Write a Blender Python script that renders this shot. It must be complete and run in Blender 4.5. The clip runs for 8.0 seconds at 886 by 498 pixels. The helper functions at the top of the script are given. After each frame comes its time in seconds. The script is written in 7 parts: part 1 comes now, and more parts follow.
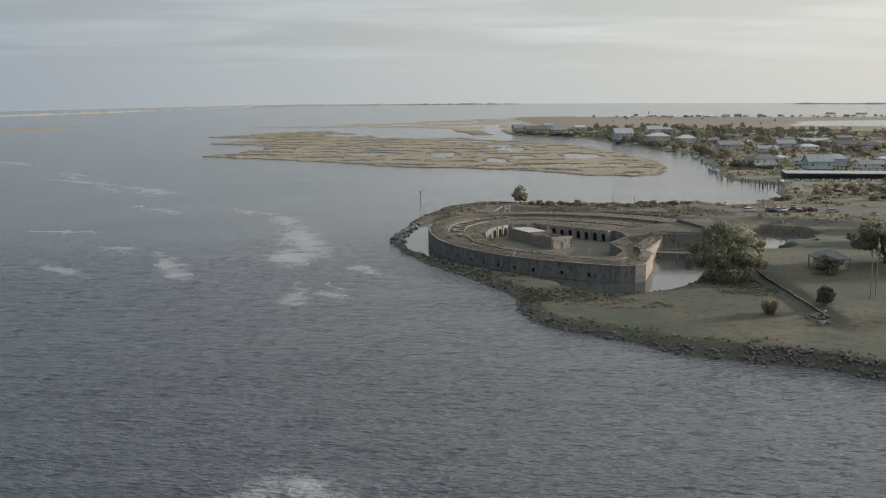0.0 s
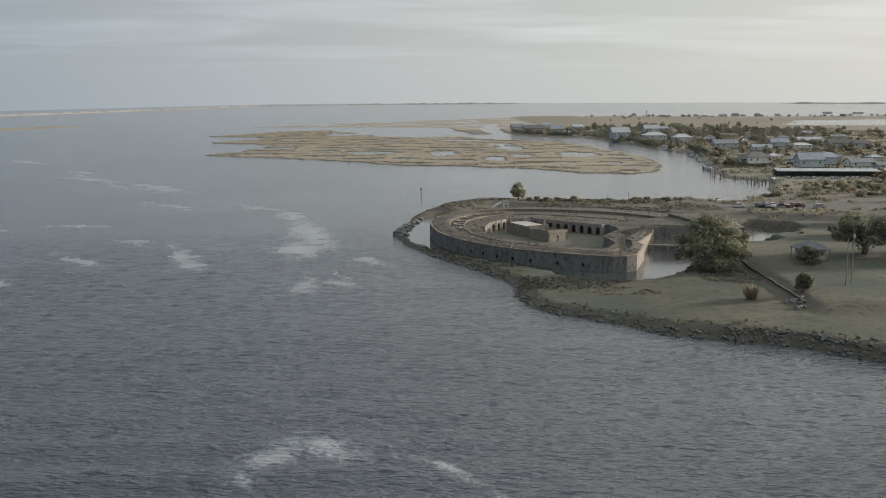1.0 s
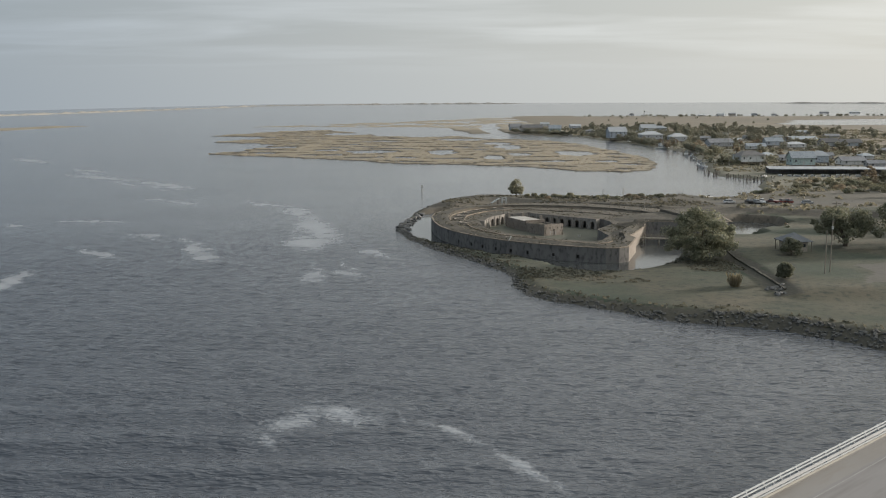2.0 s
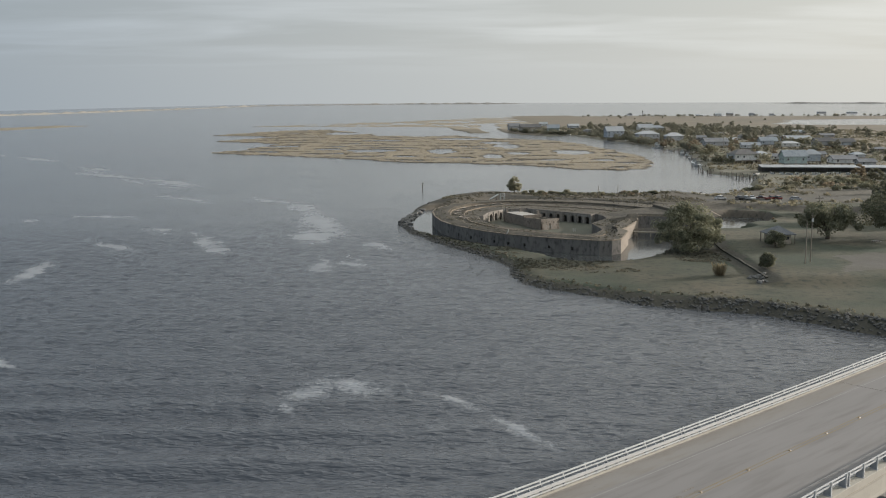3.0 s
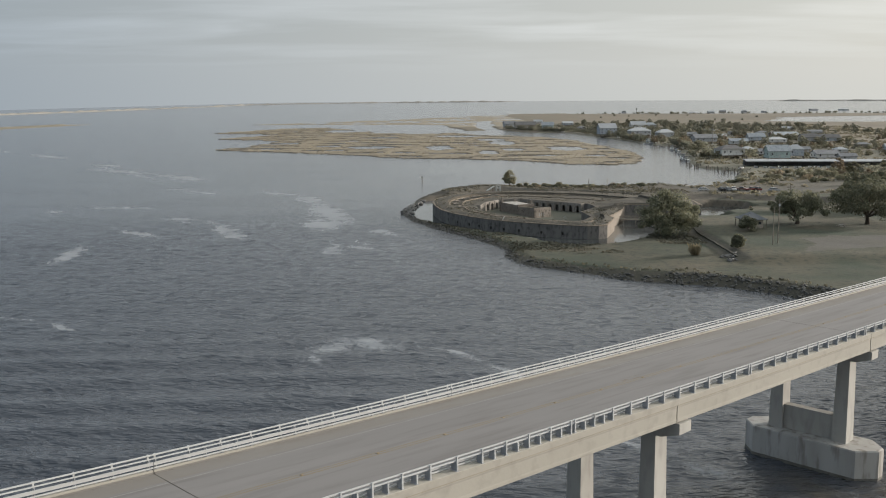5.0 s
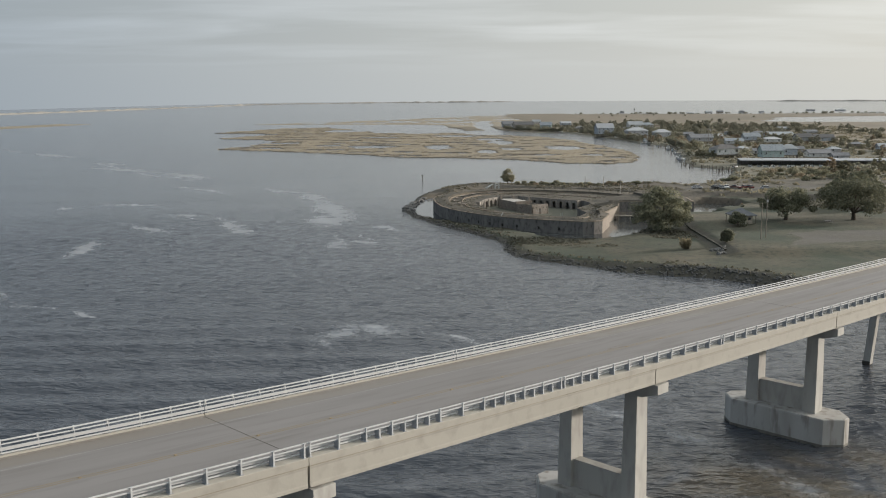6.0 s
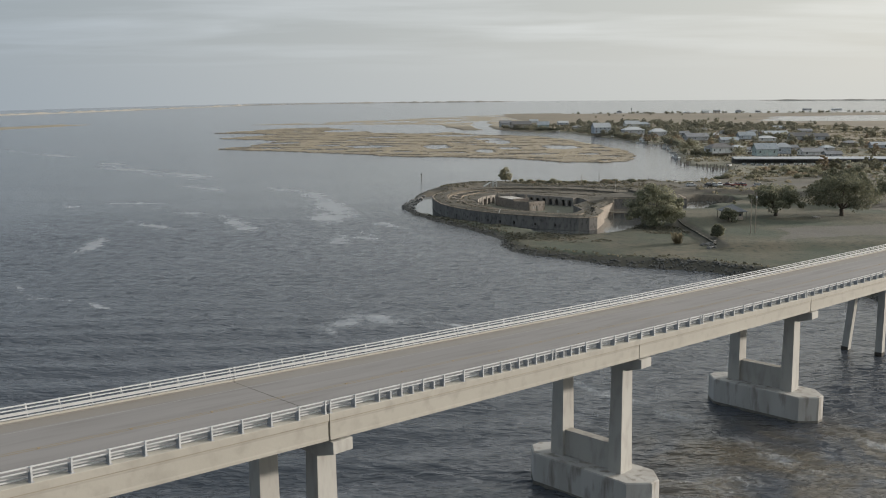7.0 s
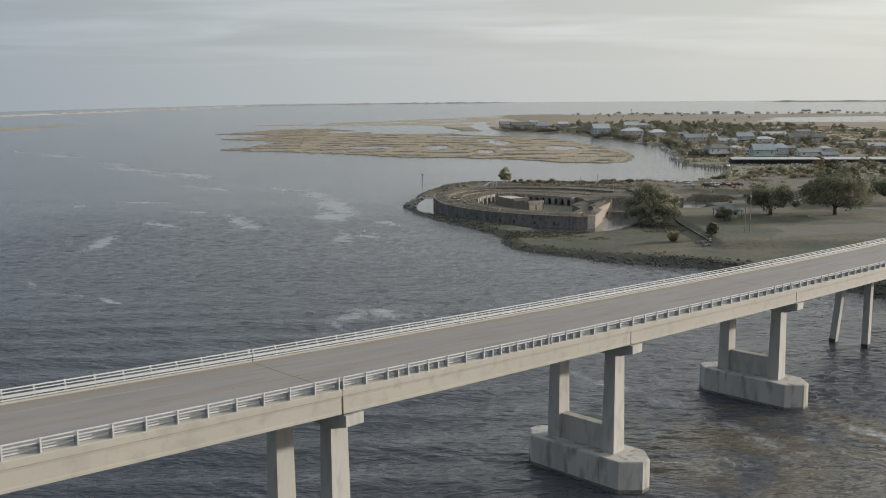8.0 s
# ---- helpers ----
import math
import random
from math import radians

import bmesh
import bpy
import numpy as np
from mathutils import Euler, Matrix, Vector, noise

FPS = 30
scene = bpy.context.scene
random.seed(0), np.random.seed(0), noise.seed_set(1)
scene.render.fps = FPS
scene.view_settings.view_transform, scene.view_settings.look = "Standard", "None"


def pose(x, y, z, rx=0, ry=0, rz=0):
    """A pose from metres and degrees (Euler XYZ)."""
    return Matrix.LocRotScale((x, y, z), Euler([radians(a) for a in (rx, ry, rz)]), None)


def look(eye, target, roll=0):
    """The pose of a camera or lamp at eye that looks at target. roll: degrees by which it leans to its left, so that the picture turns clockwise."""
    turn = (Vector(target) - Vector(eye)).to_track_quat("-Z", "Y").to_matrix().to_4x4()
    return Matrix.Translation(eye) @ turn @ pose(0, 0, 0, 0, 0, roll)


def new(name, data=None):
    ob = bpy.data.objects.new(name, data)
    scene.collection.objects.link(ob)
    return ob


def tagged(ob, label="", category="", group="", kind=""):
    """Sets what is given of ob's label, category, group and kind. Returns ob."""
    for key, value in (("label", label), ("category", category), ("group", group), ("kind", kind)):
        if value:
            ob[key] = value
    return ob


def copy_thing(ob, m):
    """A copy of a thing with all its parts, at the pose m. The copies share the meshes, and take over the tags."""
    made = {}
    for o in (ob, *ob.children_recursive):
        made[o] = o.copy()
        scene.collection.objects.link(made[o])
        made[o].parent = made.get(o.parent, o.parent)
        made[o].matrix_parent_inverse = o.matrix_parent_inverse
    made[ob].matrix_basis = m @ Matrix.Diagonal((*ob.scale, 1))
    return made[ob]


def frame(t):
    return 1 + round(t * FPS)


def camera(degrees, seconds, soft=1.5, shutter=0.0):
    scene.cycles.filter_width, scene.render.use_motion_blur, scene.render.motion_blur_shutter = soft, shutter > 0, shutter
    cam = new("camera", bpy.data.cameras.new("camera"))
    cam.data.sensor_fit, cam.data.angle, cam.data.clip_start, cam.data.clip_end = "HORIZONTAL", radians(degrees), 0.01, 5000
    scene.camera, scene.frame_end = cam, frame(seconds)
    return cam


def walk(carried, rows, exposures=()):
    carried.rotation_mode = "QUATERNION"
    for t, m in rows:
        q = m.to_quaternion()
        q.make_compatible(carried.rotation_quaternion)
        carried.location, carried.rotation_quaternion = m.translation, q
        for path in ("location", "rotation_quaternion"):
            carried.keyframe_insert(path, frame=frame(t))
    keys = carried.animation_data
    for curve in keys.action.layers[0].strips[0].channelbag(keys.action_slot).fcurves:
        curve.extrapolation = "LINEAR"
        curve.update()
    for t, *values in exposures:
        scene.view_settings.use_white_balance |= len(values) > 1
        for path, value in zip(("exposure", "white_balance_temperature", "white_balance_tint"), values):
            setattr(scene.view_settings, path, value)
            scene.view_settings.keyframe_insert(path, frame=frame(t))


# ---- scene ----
cam = camera(49.6, 8.0, soft=1.1)
PATH = [
    (0, (3.428, -2.528, 42.762), (3.435, -0.552, 42.455), -0.2),
    (0.5, (3.053, -8.61, 42.726), (3.061, -6.633, 42.419), -0.2),
    (1, (2.612, -15.149, 42.711), (2.622, -13.173, 42.403), -0.2),
    (1.5, (2.141, -21.394, 42.654), (2.153, -19.418, 42.346), -0.2),
    (3, (1.188, -40.119, 42.449), (1.203, -38.143, 42.141), -0.2),
    (3.5, (0.824, -46.165, 42.354), (0.841, -44.19, 42.045), -0.2),
    (4, (0.315, -51.969, 42.281), (0.335, -49.993, 41.971), -0.3),
    (4.5, (-0.101, -57.918, 42.192), (-0.079, -55.943, 41.882), -0.3),
    (5.8, (-1.15, -71.798, 42.004), (-1.124, -69.823, 41.691), -0.4),
    (6, (-1.312, -73.752, 42.011), (-1.285, -71.776, 41.7), -0.3),
    (6.5, (-1.58, -78.186, 42.009), (-1.551, -76.21, 41.698), -0.3),
    (7, (-1.828, -82.14, 42.007), (-1.797, -80.165, 41.696), -0.4),
    (7.5, (-2.05, -85.407, 42.014), (-2.019, -83.432, 41.703), -0.4),
    (8, (-2.239, -88.11, 42.019), (-2.208, -86.134, 41.71), -0.4),
]
walk(cam, [(t, look(eye, target, roll)) for t, eye, target, roll in PATH])

# ---- light: hazy low sun from the right, thin high cloud ----
SUN_AZ, SUN_EL = 19.0, 11.5
world = bpy.data.worlds.new("sky")
scene.world = world
world.use_nodes = True


def build_sky():
    nt = world.node_tree
    nt.nodes.clear()
    n, l = nt.nodes.new, nt.links.new
    out = n("ShaderNodeOutputWorld")
    bg = n("ShaderNodeBackground")
    bg.inputs["Strength"].default_value = 0.1
    sky = n("ShaderNodeTexSky")
    sky.sky_type = "NISHITA"
    sky.sun_disc = False
    sky.sun_elevation = radians(SUN_EL)
    sky.sun_rotation = radians(90 - SUN_AZ)
    sky.altitude, sky.air_density, sky.dust_density, sky.ozone_density = 0, 1.0, 3.0, 1.5
    tc = n("ShaderNodeTexCoord")
    sep = n("ShaderNodeSeparateXYZ")
    l(tc.outputs["Generated"], sep.inputs[0])
    zz = n("ShaderNodeMath"); zz.operation = "MAXIMUM"; zz.inputs[1].default_value = 0.0
    l(sep.outputs["Z"], zz.inputs[0])
    add = n("ShaderNodeMath"); add.operation = "ADD"; add.inputs[1].default_value = 0.06
    l(zz.outputs[0], add.inputs[0])
    dx = n("ShaderNodeMath"); dx.operation = "DIVIDE"
    dy = n("ShaderNodeMath"); dy.operation = "DIVIDE"
    l(sep.outputs["X"], dx.inputs[0]); l(add.outputs[0], dx.inputs[1])
    l(sep.outputs["Y"], dy.inputs[0]); l(add.outputs[0], dy.inputs[1])
    com = n("ShaderNodeCombineXYZ")
    l(dx.outputs[0], com.inputs[0]); l(dy.outputs[0], com.inputs[1])
    # thin even veil of high cloud with streaks
    mp = n("ShaderNodeMapping")
    mp.inputs["Scale"].default_value = (0.42, 0.8, 1.0)
    mp.inputs["Rotation"].default_value = (0, 0, radians(8))
    l(com.outputs[0], mp.inputs["Vector"])
    cl = n("ShaderNodeTexNoise")
    cl.inputs["Scale"].default_value = 1.1
    cl.inputs["Detail"].default_value = 7
    cl.inputs["Roughness"].default_value = 0.5
    cl.inputs["Distortion"].default_value = 0.35
    l(mp.outputs[0], cl.inputs["Vector"])
    ramp = n("ShaderNodeMapRange")
    ramp.inputs["From Min"].default_value = 0.40
    ramp.inputs["From Max"].default_value = 0.68
    ramp.inputs["To Min"].default_value = 0.84
    ramp.inputs["To Max"].default_value = 1.0
    l(cl.outputs["Fac"], ramp.inputs["Value"])
    # the veil is even towards the horizon
    low = n("ShaderNodeMapRange"); low.interpolation_type = "SMOOTHSTEP"
    low.inputs["From Min"].default_value = 0.02; low.inputs["From Max"].default_value = 0.075
    l(zz.outputs[0], low.inputs["Value"])
    even = n("ShaderNodeMix"); even.data_type = "FLOAT"
    even.inputs["A"].default_value = 0.9
    l(low.outputs[0], even.inputs["Factor"]); l(ramp.outputs[0], even.inputs["B"])
    # veil glows more towards the sun
    sund = Vector((math.cos(radians(SUN_AZ)) * math.cos(radians(SUN_EL)), math.sin(radians(SUN_AZ)) * math.cos(radians(SUN_EL)), math.sin(radians(SUN_EL))))
    dot = n("ShaderNodeVectorMath"); dot.operation = "DOT_PRODUCT"
    dot.inputs[1].default_value = sund
    l(tc.outputs["Generated"], dot.inputs[0])
    glow = n("ShaderNodeMapRange")
    glow.inputs["From Min"].default_value = -0.3
    glow.inputs["From Max"].default_value = 0.85
    l(dot.outputs["Value"], glow.inputs["Value"])
    veil = n("ShaderNodeMix"); veil.data_type = "RGBA"
    veil.inputs["A"].default_value = (2.6, 3.2, 3.85, 1)
    veil.inputs["B"].default_value = (7.05, 7.0, 6.5, 1)
    l(glow.outputs[0], veil.inputs["Factor"])
    mix = n("ShaderNodeMix"); mix.data_type = "RGBA"
    l(even.outputs["Result"], mix.inputs["Factor"])
    l(sky.outputs[0], mix.inputs["A"])
    puff = n("ShaderNodeMapRange")
    puff.inputs["From Min"].default_value = 0.42; puff.inputs["From Max"].default_value = 0.66
    puff.inputs["To Min"].default_value = -0.03; puff.inputs["To Max"].default_value = 0.09
    l(cl.outputs["Fac"], puff.inputs["Value"])
    pm = n("ShaderNodeMath"); pm.operation = "MULTIPLY_ADD"; pm.inputs[2].default_value = 1.0
    l(puff.outputs[0], pm.inputs[0]); l(low.outputs[0], pm.inputs[1])
    vs = n("ShaderNodeVectorMath"); vs.operation = "SCALE"
    l(veil.outputs["Result"], vs.inputs[0]); l(pm.outputs[0], vs.inputs["Scale"])
    # brighter overhead, most of all on the sun's side
    over = n("ShaderNodeMapRange"); over.interpolation_type = "SMOOTHSTEP"
    over.inputs["From Min"].default_value = 0.12; over.inputs["From Max"].default_value = 0.45
    l(zz.outputs[0], over.inputs["Value"])
    side = n("ShaderNodeMath"); side.operation = "MULTIPLY_ADD"
    side.inputs[1].default_value = 1.0; side.inputs[2].default_value = 0.22
    l(glow.outputs[0], side.inputs[0])
    ov = n("ShaderNodeMath"); ov.operation = "MULTIPLY"
    l(over.outputs[0], ov.inputs[0]); l(side.outputs[0], ov.inputs[1])
    gain = n("ShaderNodeMath"); gain.operation = "MULTIPLY_ADD"
    gain.inputs[1].default_value = 1.0; gain.inputs[2].default_value = 1.0
    l(ov.outputs[0], gain.inputs[0])
    vz = n("ShaderNodeVectorMath"); vz.operation = "SCALE"
    l(vs.outputs[0], vz.inputs[0]); l(gain.outputs[0], vz.inputs["Scale"])
    l(vz.outputs[0], mix.inputs["B"])
    l(mix.outputs["Result"], bg.inputs["Color"])
    l(bg.outputs[0], out.inputs["Surface"])
    return sund


SUND = build_sky()
sun_data = bpy.data.lights.new("sun", "SUN")
sun_data.energy, sun_data.angle, sun_data.color = 5.0, radians(1.5), (1.0, 0.92, 0.83)
sun = new("sun", sun_data)
sun.matrix_world = look((300, 100, 200), Vector((300, 100, 200)) - SUND)
scene.view_settings.exposure = 0.14

# ---- materials ----
def mat(name, c1, c2, scale=1.0, rough=0.85, c3=None, fine=8.0, bump=0.3, bump_scale=6.0, metal=0.0, spec=0.3, stretch=(1, 1, 1), per_object=0.0, along=None):
    """Two-scale mottled surface: c1 and c2 in broad patches, c3 as finer stains."""
    m = bpy.data.materials.new(name)
    m.use_nodes = True
    nt = m.node_tree
    n, l = nt.nodes.new, nt.links.new
    b = nt.nodes["Principled BSDF"]
    geo = n("ShaderNodeNewGeometry")
    mp = n("ShaderNodeMapping"); mp.inputs["Scale"].default_value = stretch
    if along:
        mp.vector_type = "TEXTURE"
        mp.inputs["Rotation"].default_value = (0, 0, radians(along[0]))
        mp.inputs["Scale"].default_value = (along[1], 1, 1)
    l(geo.outputs["Position"], mp.inputs["Vector"])
    n1 = n("ShaderNodeTexNoise"); n1.inputs["Scale"].default_value = scale; n1.inputs["Detail"].default_value = 4
    n2 = n("ShaderNodeTexNoise"); n2.inputs["Scale"].default_value = scale * fine; n2.inputs["Detail"].default_value = 5
    l(mp.outputs[0], n1.inputs["Vector"]); l(mp.outputs[0], n2.inputs["Vector"])
    r1 = n("ShaderNodeMapRange"); r1.inputs["From Min"].default_value = 0.35; r1.inputs["From Max"].default_value = 0.65
    l(n1.outputs["Fac"], r1.inputs["Value"])
    mx = n("ShaderNodeMix"); mx.data_type = "RGBA"
    mx.inputs["A"].default_value = (*c1, 1); mx.inputs["B"].default_value = (*c2, 1)
    l(r1.outputs[0], mx.inputs["Factor"])
    r2 = n("ShaderNodeMapRange"); r2.inputs["From Min"].default_value = 0.5; r2.inputs["From Max"].default_value = 0.72
    l(n2.outputs["Fac"], r2.inputs["Value"])
    m2 = n("ShaderNodeMix"); m2.data_type = "RGBA"
    c3 = c3 or tuple(0.6 * a for a in c1)
    m2.inputs["B"].default_value = (*c3, 1)
    l(r2.outputs[0], m2.inputs["Factor"]); l(mx.outputs["Result"], m2.inputs["A"])
    col = m2.outputs["Result"]
    if per_object:
        oi = n("ShaderNodeObjectInfo")
        hs = n("ShaderNodeHueSaturation")
        mr = n("ShaderNodeMapRange")
        mr.inputs["To Min"].default_value = 1 - per_object; mr.inputs["To Max"].default_value = 1 + per_object
        l(oi.outputs["Random"], mr.inputs["Value"]); l(mr.outputs[0], hs.inputs["Value"]); l(col, hs.inputs["Color"])
        col = hs.outputs["Color"]
    l(col, b.inputs["Base Color"])
    b.inputs["Roughness"].default_value = rough
    b.inputs["Metallic"].default_value = metal
    b.inputs["Specular IOR Level"].default_value = spec
    if bump:
        nb = n("ShaderNodeTexNoise"); nb.inputs["Scale"].default_value = bump_scale; nb.inputs["Detail"].default_value = 5
        l(mp.outputs[0], nb.inputs["Vector"])
        bp = n("ShaderNodeBump"); bp.inputs["Strength"].default_value = bump; bp.inputs["Distance"].default_value = 0.15
        l(nb.outputs["Fac"], bp.inputs["Height"]); l(bp.outputs[0], b.inputs["Normal"])
    return m


def leaf_mat(name, c1, c2, c3):
    """Leaves: colour varies leaf by leaf, with a little light through them."""
    m = bpy.data.materials.new(name)
    m.use_nodes = True
    nt = m.node_tree
    n, l = nt.nodes.new, nt.links.new
    b = nt.nodes["Principled BSDF"]
    geo = n("ShaderNodeNewGeometry")
    oi = n("ShaderNodeObjectInfo")
    ramp = n("ShaderNodeValToRGB")
    e = ramp.color_ramp.elements
    e[0].color, e[1].color = (*c1, 1), (*c3, 1)
    mid = e.new(0.55); mid.color = (*c2, 1)
    l(geo.outputs["Random Per Island"], ramp.inputs["Fac"])
    hs = n("ShaderNodeHueSaturation")
    mr = n("ShaderNodeMapRange"); mr.inputs["To Min"].default_value = 0.75; mr.inputs["To Max"].default_value = 1.25
    l(oi.outputs["Random"], mr.inputs["Value"]); l(mr.outputs[0], hs.inputs["Value"])
    l(ramp.outputs[0], hs.inputs["Color"]); l(hs.outputs[0], b.inputs["Base Color"])
    b.inputs["Roughness"].default_value = 0.6
    b.inputs["Specular IOR Level"].default_value = 0.25
    tr = n("ShaderNodeBsdfTranslucent")
    l(hs.outputs[0], tr.inputs["Color"])
    ms = n("ShaderNodeMixShader"); ms.inputs[0].default_value = 0.5
    l(b.outputs[0], ms.inputs[1]); l(tr.outputs[0], ms.inputs[2])
    l(ms.outputs[0], nt.nodes["Material Output"].inputs["Surface"])
    return m


M_CONC = mat("concrete_cream", (0.335, 0.314, 0.272), (0.312, 0.292, 0.252), 0.15, 0.85, (0.276, 0.258, 0.224), 6, 0.06, 4)
M_PIER = mat("concrete_pier", (0.41, 0.395, 0.36), (0.37, 0.355, 0.325), 0.25, 0.9, (0.315, 0.298, 0.27), 5, 0.1, 3, stretch=(1, 1, 0.3))
M_ROAD = mat("bridge_deck_concrete", (0.186, 0.177, 0.172), (0.166, 0.158, 0.153), 0.5, 0.9, (0.143, 0.134, 0.128), 3, 0.05, 12, along=(43.5, 14))
M_RAIL = mat("rail_paint", (0.47, 0.47, 0.466), (0.42, 0.423, 0.42), 0.8, 0.5, (0.4, 0.4, 0.39), 4, 0.0)
M_RAILF = mat("post_paint", (0.45, 0.455, 0.45), (0.40, 0.405, 0.405), 0.8, 0.6, (0.3, 0.3, 0.3), 4, 0.0)
M_DARK = mat("joint_dark", (0.05, 0.045, 0.04), (0.07, 0.06, 0.05), 2, 0.9)
M_YEL = mat("worn_yellow_line", (0.185, 0.148, 0.098), (0.175, 0.15, 0.112), 0.8, 0.9, (0.17, 0.154, 0.13), 5, 0)
M_STUD = mat("stud_amber", (0.22, 0.16, 0.09), (0.2, 0.145, 0.085), 1.0, 0.5, (0.2, 0.14, 0.08), 4, 0)
M_STAIN = mat("tyre_stain", (0.15, 0.13, 0.11), (0.2, 0.18, 0.16), 1.5, 0.9)
M_BRICK = mat("old_brick", (0.19, 0.178, 0.163), (0.132, 0.125, 0.117), 0.30, 0.95, (0.072, 0.068, 0.063), 4.0, 0.5, 2.5, stretch=(1, 1, 0.5))
# pale for worn brick; on the gate flank it paints in sunlight
M_BRICKL = mat("worn_and_sunlit_brick", (0.25, 0.22, 0.187), (0.2, 0.174, 0.148), 0.3, 0.95, (0.19, 0.155, 0.125), 6, 0.4, 3)
M_EARTH = mat("rampart_turf", (0.105, 0.09, 0.07), (0.066, 0.06, 0.049), 0.14, 1.0, (0.04, 0.038, 0.032), 6, 0.6, 2.0)
M_COURT = mat("court_grass", (0.088, 0.09, 0.07), (0.105, 0.103, 0.08), 0.15, 1.0, (0.085, 0.086, 0.066), 8, 0.4, 3)
M_GRASS = mat("mown_grass", (0.043, 0.054, 0.036), (0.092, 0.081, 0.056), 0.045, 1.0, (0.034, 0.038, 0.03), 14, 0.5, 2.5)
M_DRY = mat("dry_ground", (0.108, 0.096, 0.076), (0.082, 0.075, 0.06), 0.05, 1.0, (0.075, 0.068, 0.05), 9, 0.4, 3)
M_BANK = mat("shore_bank", (0.078, 0.072, 0.056), (0.056, 0.053, 0.043), 0.25, 1.0, (0.1, 0.09, 0.068), 6, 0.8, 2.5)
M_VILL = mat("village_ground", (0.135, 0.125, 0.092), (0.108, 0.105, 0.076), 0.03, 1.0, (0.17, 0.155, 0.125), 12, 0.4, 1.0)
M_FARM = mat("far_marsh", (0.172, 0.142, 0.104), (0.128, 0.112, 0.083), 0.008, 1.0, (0.105, 0.092, 0.066), 8, 0.3, 0.3, stretch=(0.5, 1, 1))
M_REEDT = mat("reed_top", (0.255, 0.218, 0.16), (0.205, 0.178, 0.132), 0.02, 1.0, (0.15, 0.128, 0.092), 10, 0.7, 0.8, stretch=(0.6, 1, 1))
M_GRAVEL = mat("worn_gravel", (0.09, 0.083, 0.076), (0.082, 0.077, 0.062), 0.06, 1.0, (0.1, 0.092, 0.08), 10, 0.3, 4)
M_MUD = mat("marsh_mud", (0.085, 0.073, 0.058), (0.1, 0.086, 0.066), 0.3, 0.95)
M_ROCK = mat("riprap_rock", (0.12, 0.116, 0.11), (0.16, 0.154, 0.145), 0.4, 0.95, (0.085, 0.082, 0.076), 4, 0.6, 3, per_object=0.3)
M_BARK = mat("bark", (0.10, 0.08, 0.06), (0.075, 0.062, 0.05), 1.5, 1.0, (0.05, 0.042, 0.035), 6, 0.6, 6)
M_WOOD = mat("weathered_wood", (0.17, 0.145, 0.12), (0.12, 0.105, 0.09), 0.8, 0.95, (0.08, 0.07, 0.06), 6, 0.3, 8)
M_OAK = leaf_mat("oak_leaves", (0.115, 0.122, 0.085), (0.17, 0.172, 0.115), (0.235, 0.226, 0.15))
# shrub and cypress leaves lightened, haze over the village put into the colour
M_SHRUB = leaf_mat("shrub_leaves", (0.18, 0.176, 0.12), (0.24, 0.226, 0.155), (0.31, 0.28, 0.19))
M_RUST = leaf_mat("cypress_leaves", (0.22, 0.176, 0.122), (0.28, 0.224, 0.155), (0.34, 0.275, 0.19))
M_REED = leaf_mat("reed_blades", (0.17, 0.144, 0.102), (0.23, 0.197, 0.142), (0.29, 0.25, 0.18))


# foam rafts: from x, y to x, y, half width, density
FOAM = [
    (-58.2, 360.8, -43.6, 312.6, 6, 0.9), (-46.4, 320.7, -30, 263.8, 9, 1.0), (-39.9, 271, -34.6, 246.2, 10, 1.0), (-20.6, 89.3, -14, 105.8, 6, 1.0), (-15.1, 104.8, -8.3, 94.8, 6, 1.1),
    (-0.2, 96.5, 7.6, 86.4, 1.8, 1.1), (7.6, 86.4, 17.2, 70.3, 2.2, 1.1), (3.6, 89.5, 8.1, 71.6, 3.5, 0.3), (-213.3, 532.8, -156.2, 485.3, 10, 0.8), (-160.1, 489.4, -113.5, 432.2, 11, 0.8),
    (-102.5, 212.9, -98.4, 182.3, 4.5, 1.0), (-17.4, 246.7, -11.9, 230.8, 5, 0.8), (-102.3, 248.4, -84.7, 231.1, 4, 0.8), (-74.4, 265.2, -57.6, 223.3, 5, 0.8),
]
FOAM += [
    (-99.7, 143.9, -90.3, 123, 1.8, 0.8), (-91.3, 123, -72.3, 117.5, 1.4, 0.9), (-74.3, 118.5, -65.5, 108.4, 1.6, 1.0), (-135.5, 315.6, -109.4, 310.8, 6, 0.7), (-94.2, 277.7, -85.3, 273.4, 6, 0.7),
    (-23.6, 212.4, -17.9, 202.4, 4, 0.8), (-27.5, 216.5, -29.3, 191.9, 5, 0.7), (-227, 578, -197.6, 550.2, 9, 0.8), (-314.1, 695.2, -270.3, 644, 12, 0.8), (18, 127.4, 21.6, 112.5, 2, 0.35),
    (39.6, 106.1, 51.3, 93.9, 2, 0.25), (-150, 306.1, -138.1, 296.8, 5, 0.6), (-126.8, 395.8, -92.6, 359.9, 9, 0.6), (-81.7, 384.5, -57.4, 353.8, 7, 0.6),
]
FOAM += [
    (17.8, 60.5, 26.4, 44.5, 2.6, 0.9), (25.5, 46.5, 36.2, 34.3, 3, 0.8), (23.5, 17, 33.5, 14.7, 3.5, 0.8), (35.1, 33.4, 42.7, 17.4, 4.5, 0.8), (41, 27.3, 52.7, 15.1, 6, 0.6), (49.3, 32.9, 58.9, 18.8, 3, 1.1),
    (26.8, 25.7, 38.4, 11.6, 5, 0.6),
]

